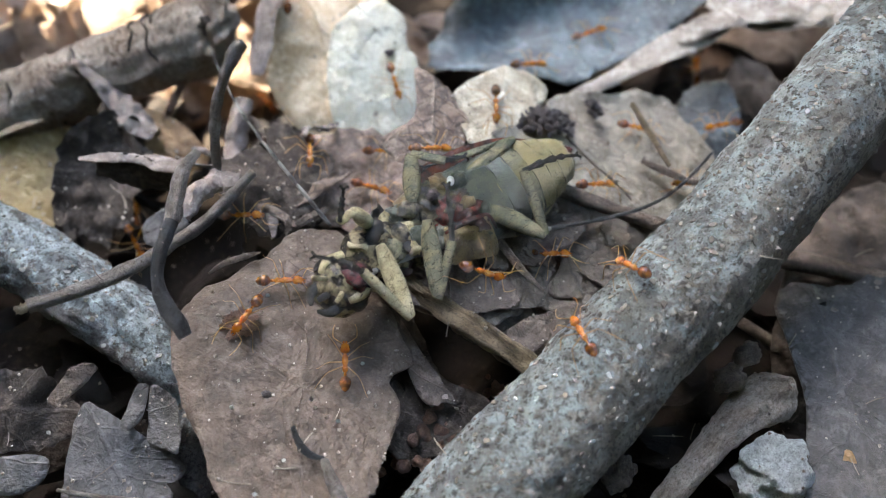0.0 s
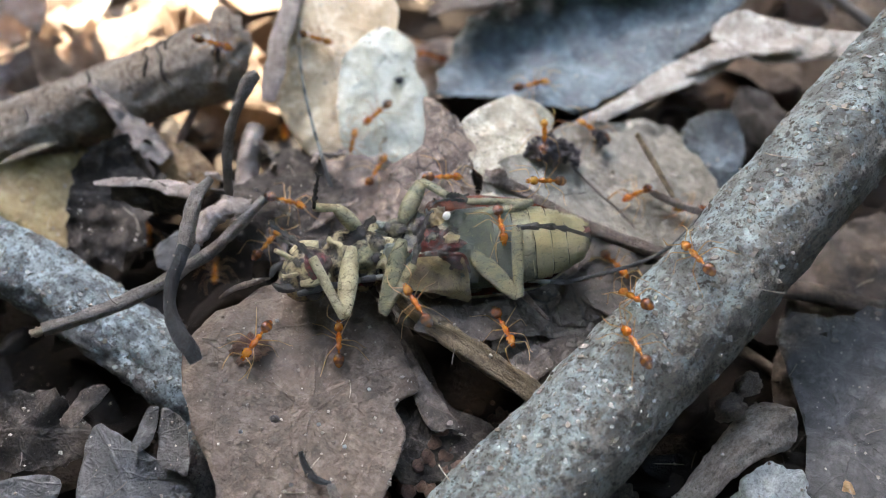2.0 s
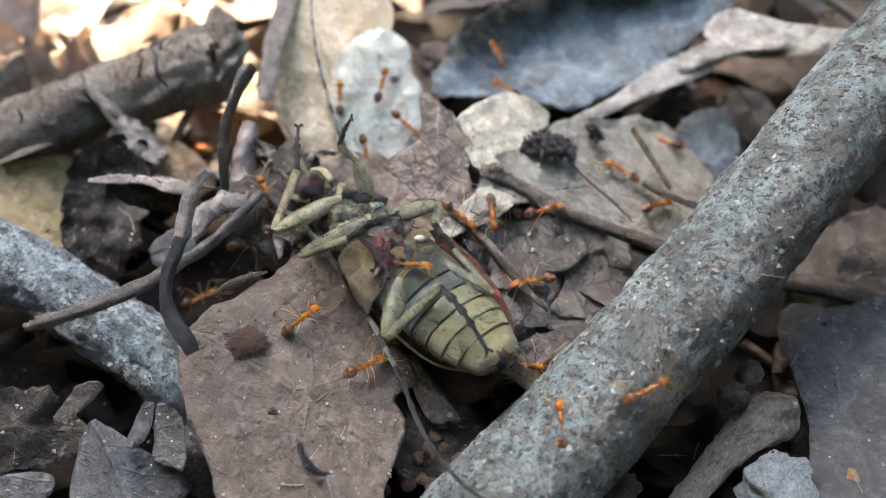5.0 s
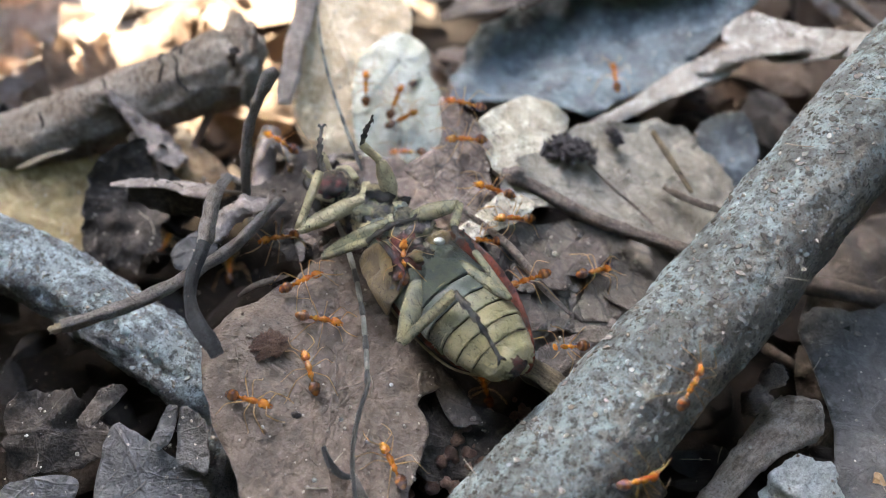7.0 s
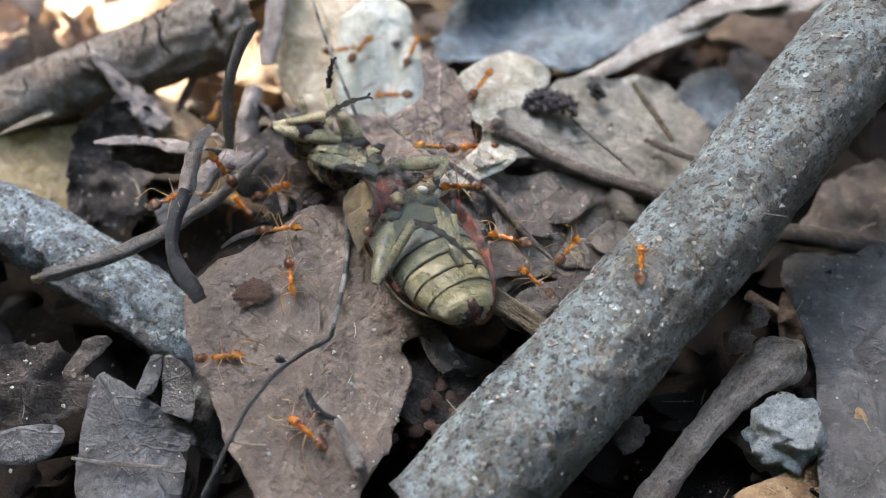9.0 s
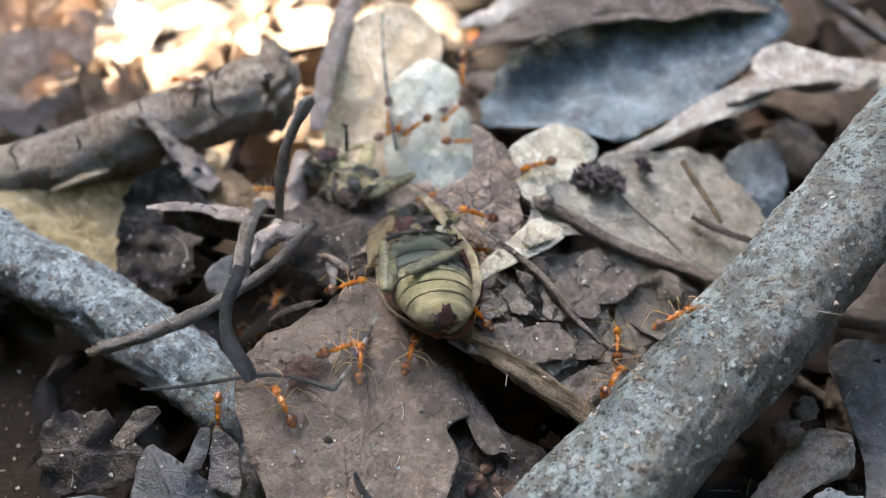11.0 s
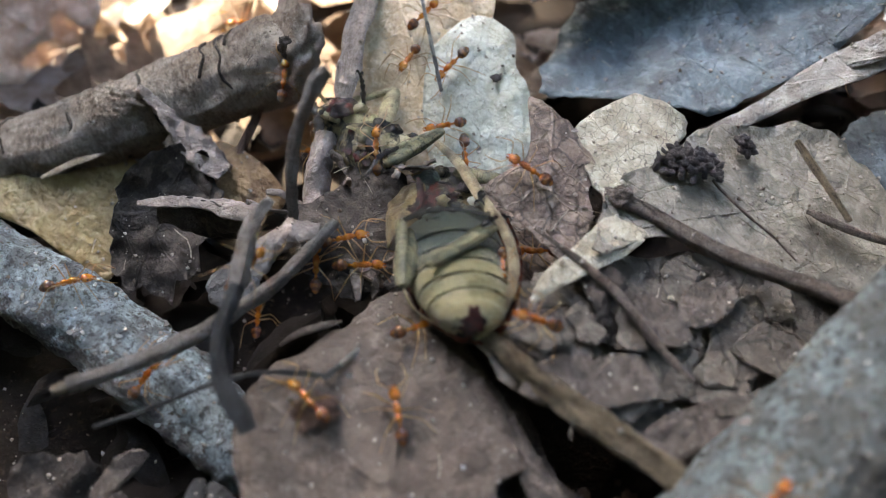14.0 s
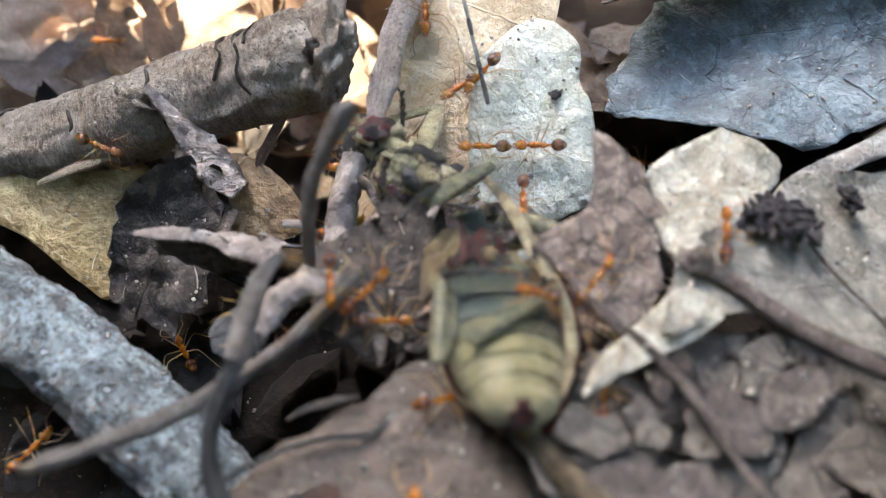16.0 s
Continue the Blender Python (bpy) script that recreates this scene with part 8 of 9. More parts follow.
    ant_walk((0, -0.11, 5.51, 0.44, 32, 11, 13), (0.5, -0.25, 5.46, 0.45, 24, 2, 3), (1, -0.22, 5.8, 0.6, 2, 30, -60), (1.5, -0.08, 5.82, 0.6, -5, 31, -89), (1.75, -0.08, 5.67, 0.51, 20, 32, -31), (2, -0.08, 5.52, 0.43, 35, 15, 19), (2.25, -1.44, 6.09, 0.46, 34, -29, 44), (2.5, -2.79, 6.67, 0.49, -9, -63, 103), (3, -2.52, 6.75, 0.67, 14, -56, 62), (3.5, 0.88, 3.36, 0.25, 7, -23, 69), (4, 0.64, 3.31, 0.16, -45, -9, 71), (5.25, 0.87, 3.13, 0.06, -14, -31, 95), (6.5, 1.11, 2.94, -0.04, 16, -62, 108), (6.75, 1.09, 2.92, -0.05, 59, -28, 51), (7, 1.07, 2.9, -0.06, 62, 16, 27), (7.25, 0.6, 2.81, -0.08, 24, -7, 91), (7.5, 0.13, 2.73, -0.1, -13, 18, 154), (7.75, 0.05, 3.09, -0.31, -14, -12, 119), (8, -0.03, 3.45, -0.53, 6, -36, 75), (10.5, -0.38, 3.28, -1.16, -1, 10, 66), (16, -0.38, 3.28, -1.16, -1, 10, 66))
    ant_walk((0, -1.2, 5.74, 0.19, -17, 11, -85), (0.17, -1.14, 5.76, 0.19, -20, -8, -142), (0.33, -1.09, 5.79, 0.18, -6, -21, 157), (0.5, -1.03, 5.82, 0.18, 13, -15, 94), (1, -1.03, 5.98, 0.12, -16, -9, 95), (1.5, -0.98, 6.08, 0.17, -6, -35, 79), (2, -0.7, 6, 0.11, 29, -22, 61), (2.5, -1, 5.66, 0.06, 10, -19, 94), (2.75, -0.65, 5.62, 0.3, -13, -23, 140), (3, -0.3, 5.58, 0.54, -32, -10, -176), (3.5, -0.43, 5.8, 0.08, -10, 21, -104), (3.75, -0.66, 5.92, 0.12, 15, 24, -49), (4, -0.88, 6.04, 0.16, 33, 8, 1), (4.83, -0.79, 6.19, 0.11, 11, 34, -56), (5.67, -0.69, 6.34, 0.06, -26, 28, -124), (6.5, -0.59, 6.49, 0.01, -37, -3, -175), (7, -0.58, 6.46, -0.02, -34, 0, -179), (7.5, -0.58, 6.53, 0.03, -40, -5, -175), (8, -0.54, 6.52, 0.02, -39, -4, -175), (10.5, -0.71, 6.37, 0.46, -45, 2, -175), (10.75, -0.89, 6.47, 0.44, 4, -29, 115), (11, -1.07, 6.58, 0.43, 48, 8, 48), (11.17, -1.1, 6.67, 0.38, 23, -21, 97), (11.33, -1.12, 6.77, 0.33, -18, -17, 157), (11.5, -1.15, 6.86, 0.28, -37, 17, -157), (12, -1.23, 6.97, 0.36, -11, 28, -118), (12.5, -1.2, 7.03, 0.4, -31, 23, -150), (13, -1.34, 6.83, 0.56, -12, 6, -129), (13.5, -1.28, 6.85, 0.54, -49, 4, -140), (14, -1.25, 7.01, 0.56, -14, 3, -108), (14.5, -1.23, 6.95, 0.51, -30, 1, -129), (15, -1.27, 6.94, 0.52, -11, 4, -133), (15.5, -1.23, 7.06, 0.44, -40, 11, -139), (16, -1.24, 6.94, 0.47, -35, -5, -124))
    ant_walk((0, -0.86, 5.85, -0.93, -18, 46, -90), (0.5, -1.13, 6.99, 0.37, 8, 39, -89), (0.67, -1.55, 6.94, 0.52, 42, 15, -26), (0.83, -1.97, 6.89, 0.67, 41, -23, 21), (1, -2.39, 6.84, 0.82, 1, -43, 91), (1.5, -2.28, 6.83, 0.8, 6, -65, 77), (1.75, -2.25, 6.82, 0.87, 49, -26, 23), (2, -2.21, 6.81, 0.95, 51, 21, 2), (2.5, -2.19, 6.79, 0.83, 46, 73, -57), (2.67, -1.72, 6.93, 0.77, 74, 28, 1), (2.83, -1.24, 7.07, 0.71, 55, -16, 35), (3, -0.77, 7.21, 0.66, 7, -34, 92), (3.25, 0.04, 6.21, 0.42, -41, -25, 170), (3.5, 0.84, 5.22, 0.19, -49, 16, -136), (3.67, 0.93, 5.13, 0.16, -49, -3, 174), (3.83, 1.01, 5.04, 0.13, -35, -14, 121), (4, 1.1, 4.95, 0.09, -16, -10, 67), (6.5, 0.11, 5.78, 0.53, 35, 6, 8), (6.67, 0.06, 5.79, 0.55, 25, -24, 61), (6.83, 0.01, 5.8, 0.57, -10, -31, 130), (7, -0.04, 5.81, 0.59, -31, -6, -172), (7.33, 0.1, 5.87, 0.57, -23, 23, -125), (7.67, 0.23, 5.93, 0.55, 7, 34, -65), (8, 0.37, 5.98, 0.53, 33, 16, -8), (9.25, 0.23, 5.99, 0.6, 32, -26, 61), (10.5, 0.09, 6, 0.66, -16, -33, 155), (11, 0.33, 5.95, 0.51, -31, 0, -154), (11.5, -0.08, 5.95, 0.67, -28, -20, 163), (12, -0.02, 5.99, 0.67, 2, -45, 131), (12.5, -0.17, 5.59, 0.52, -38, -9, -168), (13, -0.41, 5.62, 0.58, -28, -8, 173), (13.5, -0.34, 5.57, 0.54, -33, -12, 177), (14, -0.26, 5.65, 0.57, -25, -25, 160), (14.5, -0.21, 5.63, 0.55, -33, -6, -161), (15, -0.26, 6.54, -0.01, -49, -12, -170), (15.5, -0.56, 6.65, 0.15, -37, 5, -172), (16, -0.62, 6.72, 0.2, -41, -1, -173))
    ant_walk((0, -0.62, 5.5, -0.01, 18, 4, -19), (0.5, -0.67, 5.32, -0.08, 19, 0, -86), (1, 0.02, 7.98, -0.49, 11, 45, -58), (1.5, -0.48, 6.89, 0.34, 13, 38, -68), (1.75, -0.72, 6.67, 0.19, 42, -3, 2), (2, -0.96, 6.46, 0.04, 12, -43, 75), (2.5, -1.06, 6.5, 0.07, -13, -56, 88), (3, -1.08, 6.58, 0.13, -8, -42, 91), (3.5, -1.13, 6.69, 0.13, 9, -36, 78), (4, -1.13, 6.76, 0.18, 8, -42, 91), (6.5, -0.93, 6.92, 0.45, 3, -41, 91), (7, -0.97, 6.91, 0.44, -5, -36, 91), (7.5, -2.25, 6.81, 0.74, -28, -61, 137), (8, -2.53, 6.38, -0.05, -31, -12, -164), (8.83, -2.32, 6.38, 0.06, -26, 13, -111), (9.67, -2.11, 6.38, 0.16, -2, 22, -50), (10.5, -1.9, 6.37, 0.26, 19, 7, 8), (10.67, -1.98, 6.28, 0.21, -2, -18, 58), (10.83, -2.05, 6.19, 0.17, -36, -15, 116), (11, -2.13, 6.1, 0.12, -53, 13, 164), (11.17, -2.07, 6.12, 0.14, -23, -23, 127), (11.33, -2.02, 6.14, 0.16, 29, -25, 71), (11.5, -1.96, 6.16, 0.18, 61, 9, 32), (11.75, -1.89, 6.02, 0.25, 26, 62, -47), (12, -1.81, 5.87, 0.32, -43, 23, -156), (12.5, -1.65, 5.75, 0.52, -40, 2, -145), (12.67, -1.75, 5.88, 0.4, -19, 43, -101), (12.83, -1.85, 6.01, 0.27, 44, 44, -19), (13, -1.96, 6.15, 0.14, 66, 4, 27), (13.17, -1.92, 6.12, 0.23, 34, -27, 75), (13.33, -1.87, 6.08, 0.32, -13, -19, 136), (13.5, -1.83, 6.05, 0.42, -34, 20, 177), (13.67, -1.87, 6.14, 0.35, -30, -14, 130), (13.83, -1.91, 6.22, 0.28, 3, -32, 69), (14, -1.95, 6.31, 0.21, 35, -14, 9), (14.17, -1.94, 6.32, 0.23, 31, 5, -45), (14.33, -1.93, 6.34, 0.26, 14, 12, -103), (14.5, -1.92, 6.35, 0.28, -1, 1, -160), (15, -1.99, 6.29, 0.2, -42, 5, -172), (15.5, -1.98, 6.39, 0.28, -36, 5, 180), (16, -1.9, 6.35, 0.24, -51, -11, -163))
    ant_walk((0, -0.73, 3.69, -0.13, 5, -22, 93), (0.5, -0.8, 3.82, -0.11, -4, -14, 94), (1, -0.86, 3.84, -0.11, 3, -12, 79), (1.5, -1.1, 3.91, -0.05, 13, -22, 95), (2, -0.86, 4.06, -0.02, 6, -23, 94), (2.5, -0.91, 4.11, -0, 6, -17, 89), (3, -0.68, 4.12, -0.03, 9, -14, 72), (3.5, -0.72, 4.01, -0.04, 7, -14, 78), (4, -0.6, 3.99, -0.06, 14, 6, 26), (6.5, -0.89, 3.52, -0.16, 5, -6, 85), (7, -1.22, 3.74, -0.04, 8, -17, 111), (7.5, -1.83, 4.83, 0.35, 33, -31, 93), (8, -1.91, 4.93, 0.49, 32, -66, 75), (9.25, -1.86, 4.94, 0.53, 127, -121, -2), (10.5, -1.81, 4.96, 0.57, -65, -23, -149), (10.67, -1.98, 5.07, 0, -55, 6, -105), (10.83, -2.15, 5.17, -0.56, -26, 18, -54), (11, -2.32, 5.28, -1.13, 1, 3, -4), (11.5, -1.48, 5.61, -0.72, 27, 16, 10), (12, -0.51, 6.44, -0.03, 29, -7, 20), (12.5, -0.54, 6.54, 0.04, 22, -39, 70), (13, -1.28, 6.38, -0.56, 4, -29, 121), (13.5, -2.01, 6.22, -1.17, 1, -12, 162), (14, -2.52, 5.56, -1.08, 4, -3, 98), (14.17, -2.5, 5.77, -1.07, 15, 13, 48), (14.33, -2.49, 5.97, -1.07, 10, 31, -6), (14.5, -2.47, 6.18, -1.07, -12, 36, -70), (14.67, -2.49, 5.8, -1.09, -28, 19, -131), (14.83, -2.51, 5.42, -1.11, -21, -2, 176), (15, -2.53, 5.05, -1.13, 0, -9, 120), (15.5, -3.05, 5.32, -0.81, -5, 1, 132), (16, -3.05, 5.32, -0.81, -5, 1, 132))
    ant_walk((0, 1, 3.59, 0.34, -32, 2, 109), (0.5, 1.45, 3.96, 0.58, -26, -2, 98), (1, 1.77, 4.4, 0.71, -22, 23, 119), (1.5, 1.78, 4.43, 0.72, -17, 25, 125), (2, 1.81, 4.23, 0.79, -35, 2, 116), (2.5, 1.8, 4.2, 0.76, -37, -8, 110), (3, 1.73, 4.32, 0.7, -25, -7, 64), (3.25, 1.76, 4.44, 0.7, -20, 8, 104), (3.5, 1.79, 4.57, 0.7, -6, 14, 148), (4, 2.44, 6.04, -0.17, -26, 21, 164), (5.5, 1.98, 6.65, 0.08, -20, -3, 131), (7, 1.52, 7.25, 0.33, -1, -19, 94), (8, 0.83, 6.7, -0.94, -4, 12, 137), (9.5, 0.24, 6.73, -0.36, 14, -7, 71), (11, -0.34, 6.75, 0.22, 38, 1, 3), (11.17, -0.31, 6.33, 0.14, 31, -21, 56), (11.33, -0.27, 5.9, 0.06, 7, -26, 118), (11.5, -0.24, 5.48, -0.01, -10, -10, 176), (12, -0.28, 5.48, -0.02, -23, -13, -163), (12.5, -0.28, 5.48, -0.02, -33, 2, 179), (13, -0.3, 5.48, -0.01, -14, -4, -174), (13.5, -0.21, 5.54, 0.02, -39, -2, -177), (14, -0.17, 5.48, -0.03, -53, 8, 173), (14.25, -0.22, 5.38, -0.04, -33, 31, -142), (14.5, -0.26, 5.27, -0.04, 1, 31, -87), (15, -0.64, 4.95, 0.5, 9, -10, -153), (15.5, -0.58, 5.07, 0.57, 14, -14, 169), (16, -0.55, 5.1, 0.54, -26, -40, -150))
    ant_walk((0, 0.88, 4.68, -0.02, 8, -4, -4), (0.5, 0.77, 4.61, 0.04, -2, 15, 15), (1, 0.76, 4.63, 0.04, 2, 13, 13), (1.5, 0.63, 4.43, 0.15, 36, 0, 1), (2, 0.42, 4.13, 0.06, -1, 12, -66), (2.25, 0.33, 4.17, 0.09, 18, 7, 13), (2.5, 0.24, 4.2, 0.11, 18, -13, 89), (3, 0.01, 3.89, 0.14, -19, -31, 91), (3.25, 0.21, 3.82, 0.12, 13, -26, 39), (3.5, 0.41, 3.75, 0.1, 28, -2, 0), (3.67, 0.45, 3.73, 0.09, 9, -28, 51), (3.83, 0.49, 3.71, 0.08, -27, -26, 115), (4, 0.53, 3.69, 0.07, -44, 2, 165), (6.5, 0.71, 4.01, -0.14, -32, -11, -170), (7, 0.72, 4.05, -0.12, -27, -8, -166), (7.5, 0.69, 4.1, -0.09, -22, -3, -178), (8, 0.69, 4.09, -0.09, -19, -8, -165), (9.25, 0.61, 4.13, -0.08, -10, -20, 114), (10.5, 0.52, 4.16, -0.07, 4, -14, 31), (11, 0.84, 3.68, 0.24, -42, 2, 55), (11.5, 1.01, 3.32, 0.29, 8, -21, 45), (16, 1.01, 3.32, 0.29, 8, -21, 45))
    ant_walk((0, -2.88, 5.43, -0.59, -1, 60, -52), (0.5, -1.9, 4.93, 0.51, -35, 55, -95), (0.75, -1.79, 4.14, 0.22, -39, 21, -142), (1, -1.67, 3.36, -0.08, -18, -6, 177), (1.25, -0.91, 4.17, 0.4, -25, 12, -138), (1.5, -0.15, 4.99, 0.88, -17, 29, -89), (1.75, -0.19, 4.52, 0.68, -41, 7, -165), (2, -0.23, 4.05, 0.47, -26, -22, 125), (2.5, -0.27, 4.38, 0.2, 6, -19, 113), (2.75, 0.06, 4.08, -0.13, 16, -27, 53), (3, 0.39, 3.79, -0.47, 28, -23, -9), (3.5, 0.4, 3.78, -0.47, 30, -21, -14), (3.67, 0.75, 4.96, -0.2, 28, 0, -68), (3.83, 1.09, 6.15, 0.06, 10, 10, -125), (4, 1.44, 7.33, 0.32, -9, 1, 179), (4.83, 0.68, 7.38, 0.45, 5, -20, 123), (5.67, -0.08, 7.44, 0.59, 32, -19, 61), (6.5, -0.84, 7.5, 0.72, 44, 3, 6), (6.75, -1.27, 6.75, 0.57, 25, -28, 75), (7, -1.71, 6.01, 0.41, -13, -18, 155), (7.5, -1.83, 5.29, 0.68, 30, -58, 83), (7.75, -1.91, 4.87, 0.71, 35, -23, 36), (8, -1.98, 4.45, 0.75, 14, 6, -3), (9.25, -2.14, 4.4, 0.53, 19, -3, 48), (10.5, -2.3, 4.35, 0.32, 16, -12, 100), (11, -1.63, 3.62, 0, 3, -14, 123), (11.5, -1.69, 3.9, 0.07, 11, -12, 94), (12, -1.6, 3.76, 0.02, 17, -8, 40), (12.5, -1.54, 3.81, 0.08, 11, -6, 37), (13, -1.77, 3.77, 0.03, -2, -20, 99), (13.25, -1.7, 4.04, 0.08, -5, -9, 144), (13.5, -1.62, 4.3, 0.12, 1, 0, -172), (13.75, -1.68, 4.7, 0.13, 0, -24, 146), (14, -1.74, 5.1, 0.15, 21, -40, 93), (14.5, -1.75, 4.97, 0.48, 59, -29, 32), (15, -1.71, 5.21, 0.63, 2, -17, 26), (15.17, -2.21, 5.5, 0.44, -12, -37, 84), (15.33, -2.71, 5.79, 0.24, -41, -35, 152), (15.5, -3.22, 6.08, 0.05, -51, -13, -152), (15.75, -3.52, 6.28, 0.11, -14, 43, -96), (16, -3.83, 6.48, 0.18, 59, 20, -6))
    ant_walk((0, 1.32, 5.42, 0.08, 10, 12, 14), (0.5, 1.35, 5.54, 0.07, 11, 16, -5), (1, 1.22, 5.18, 0.24, 29, 4, -12), (1.5, 0.68, 6.25, 0.51, 43, 9, 44), (2, 0.83, 6.01, 0.5, 3, -19, 88), (2.17, 0.63, 6.05, 0.53, 20, -6, 32), (2.33, 0.44, 6.09, 0.57, 20, 15, -20), (2.5, 0.24, 6.13, 0.61, 1, 27, -79), (2.67, 0.19, 5.9, 0.52, 20, 13, -20), (2.83, 0.14, 5.67, 0.44, 18, -9, 32), (3, 0.08, 5.44, 0.36, -2, -21, 90), (3.17, 0.08, 5.41, 0.34, -20, -12, 152), (3.33, 0.08, 5.37, 0.33, -21, 7, -151), (3.5, 0.07, 5.34, 0.31, -5, 18, -90), (4, 0.14, 5.1, 0.35, 6, 28, -78), (5.25, 0.08, 4.99, 0.36, 19, 20, -26), (6.5, 0.03, 4.88, 0.37, 20, 5, 22), (6.67, 0.05, 4.88, 0.32, 12, -11, 73), (6.83, 0.07, 4.88, 0.27, -6, -14, 128), (7, 0.09, 4.88, 0.23, -19, -1, -179), (7.5, 0.01, 4.7, 0.47, -27, 0, 178), (8, 0.04, 4.93, 0.38, -35, 10, 175), (10.5, 0.08, 4.68, 0.29, -16, -10, -169), (10.75, -0.1, 6.08, 0.46, -2, 26, -141), (11, -0.28, 7.47, 0.63, 41, 46, -89), (11.17, -0.43, 7.51, 0.68, -12, 31, -166), (11.33, -0.58, 7.54, 0.73, -20, -11, 149), (11.5, -0.73, 7.58, 0.77, 10, -45, 92), (12, -0.86, 7.56, 0.77, 14, -37, 79), (12.5, -0.73, 7.59, 0.79, 22, -32, 68), (13, -0.81, 7.6, 0.8, 17, -36, 73), (13.5, -1.02, 7.48, 0.73, 11, -32, 92), (14.17, -1.18, 7.46, 0.75, 35, -7, 35), (14.83, -1.34, 7.43, 0.77, 30, 26, -15), (15.5, -1.5, 7.4, 0.79, -8, 38, -84), (16, -1.5, 7.4, 0.79, -8, 38, -84))
    ant_walk((0, -1.25, 4.32, 0.08, 20, 8, 7), (0.5, -1.53, 5.02, -0.26, 46, 19, 20), (1, -1.65, 5.47, -0.59, 10, 28, 31), (1.5, -1.54, 5.05, 0.07, 12, 3, 4), (2, -1.53, 5.03, 0.07, 5, -13, 52), (2.25, -2.07, 5.62, -0.04, 18, 15, -12), (2.5, -2.61, 6.2, -0.16, -5, 38, -87), (2.75, -2.84, 6.19, -0.02, 39, 42, -24), (3, -3.07, 6.18, 0.11, 66, 17, 23), (3.5, -2.5, 6.37, -0.06, 25, -6, 21), (3.67, -2.23, 6.26, 0.1, 15, -26, 75), (3.83, -1.96, 6.15, 0.26, -11, -28, 138), (4, -1.7, 6.03, 0.42, -24, -9, -167), (4.83, -1.57, 5.49, 0.32, -13, -21, 134), (5.67, -1.44, 4.95, 0.22, 4, -17, 72), (6.5, -1.31, 4.41, 0.13, 8, -1, 15), (7, -1.32, 4.49, 0.13, 2, -4, 28), (7.5, -1.32, 4.48, 0.13, 3, -3, 20), (8, -1.42, 4.56, 0.12, 3, 3, 2), (10.5, -1.25, 4.44, 0.12, 6, 4, 27), (11, -1.24, 4.73, 0.15, 12, -7, 18), (11.5, -1.51, 4.98, 0.06, 20, 7, 9), (12, -1.38, 4.99, 0.03, 32, 18, 4), (12.5, -1.41, 5.05, 0.07, 26, 16, 2), (13, -1.4, 5.12, 0.1, 17, 11, 5), (13.5, -1.44, 5.09, 0.1, 21, 6, -1), (14, -1.41, 5.11, 0.1, 18, 7, 9), (14.5, -1.46, 5.1, 0.1, 21, 12, 0), (15, -1.43, 5.12, 0.11, 19, 13, 15), (15.5, -1.37, 5.15, 0.1, 29, 7, 19), (16, -1.41, 5.14, 0.1, 23, 5, 10))
    ant_walk((0, 0.28, 4.09, 0.53, 70, 28, 6), (0.5, 0.3, 4.5, 0.08, 37, 1, -14), (1, 0.28, 4.53, 0.1, 24, 36, 17), (1.5, 0.05, 4.55, 0.1, 2, 26, -61), (2, 0.38, 4.75, 0.57, -11, 17, -81), (2.5, 0.28, 4.8, 0.63, 15, 29, -60), (2.67, 0.25, 4.73, 0.61, -12, 26, -128), (2.83, 0.23, 4.66, 0.59, -21, 4, 175), (3, 0.2, 4.59, 0.57, -8, -16, 119), (3.5, 0.1, 4.49, 0.54, -12, -23, 90), (3.67, 0.04, 4.43, 0.54, 2, -17, 32), (3.83, -0.03, 4.37, 0.54, 5, -4, -22), (4, -0.09, 4.31, 0.54, -5, 7, -76), (4.83, -0.22, 4.29, 0.51, 25, -9, -30), (5.67, -0.35, 4.28, 0.47, 38, -40, 11), (6.5, -0.48, 4.26, 0.44, 3, -68, 87), (7, -0.48, 4.4, 0.49, -20, -27, 91), (7.5, -0.47, 4.48, 0.56, -2, -15, 91), (7.67, -0.48, 4.49, 0.55, 16, -18, 32), (7.83, -0.49, 4.51, 0.55, 28, -3, -25), (8, -0.49, 4.52, 0.55, 23, 14, -79), (8.83, -0.49, 4.34, 0.34, 30, -1, -24), (9.67, -0.49, 4.17, 0.14, 21, -15, 32), (10.5, -0.49, 3.99, -0.07, 4, -15, 91), (11, -0.71, 4.17, -0.01, 10, -16, 77), (11.5, -0.77, 4.17, 0.01, 12, -18, 82), (12, -0.77, 4.28, 0.04, 9, -15, 88), (12.5, -0.86, 4.29, 0.05, 1, -19, 88), (13, -0.99, 4.44, 0.08, 15, -2, 15), (13.5, -0.94, 4.57, 0.1, 6, 3, 26), (14, -0.94, 4.56, 0.1, 11, 6, 28), (14.5, -0.91, 4.52, 0.09, 10, 2, 26), (15, -0.97, 4.58, 0.11, 8, 7, 17), (15.5, -0.96, 4.58, 0.11, 9, 6, 23), (16, -0.96, 4.62, 0.11, 8, 7, 24))
    ant_walk((0, -3.2, 8.2, -0.85, 16, -52, 57), (1.5, -3.2, 8.2, -0.85, 16, -52, 57), (1.75, -2.6, 8.12, -0.95, 26, -16, -17), (2, -2, 8.04, -1.04, -5, 6, -82), (2.25, -2.2, 8.11, -0.95, -27, 7, -128), (2.5, -2.4, 8.18, -0.85, -44, -7, -170), (3, -2.94, 8.12, -0.81, -26, -6, 163), (6.5, -2, 8.28, -1.04, -18, -12, 178), (8.5, -1.1, 9.94, -1.15, -5, -13, 129), (10.5, -0.21, 11.61, -1.26, 4, -3, 81), (16, -0.21, 11.61, -1.26, 4, -3, 81))
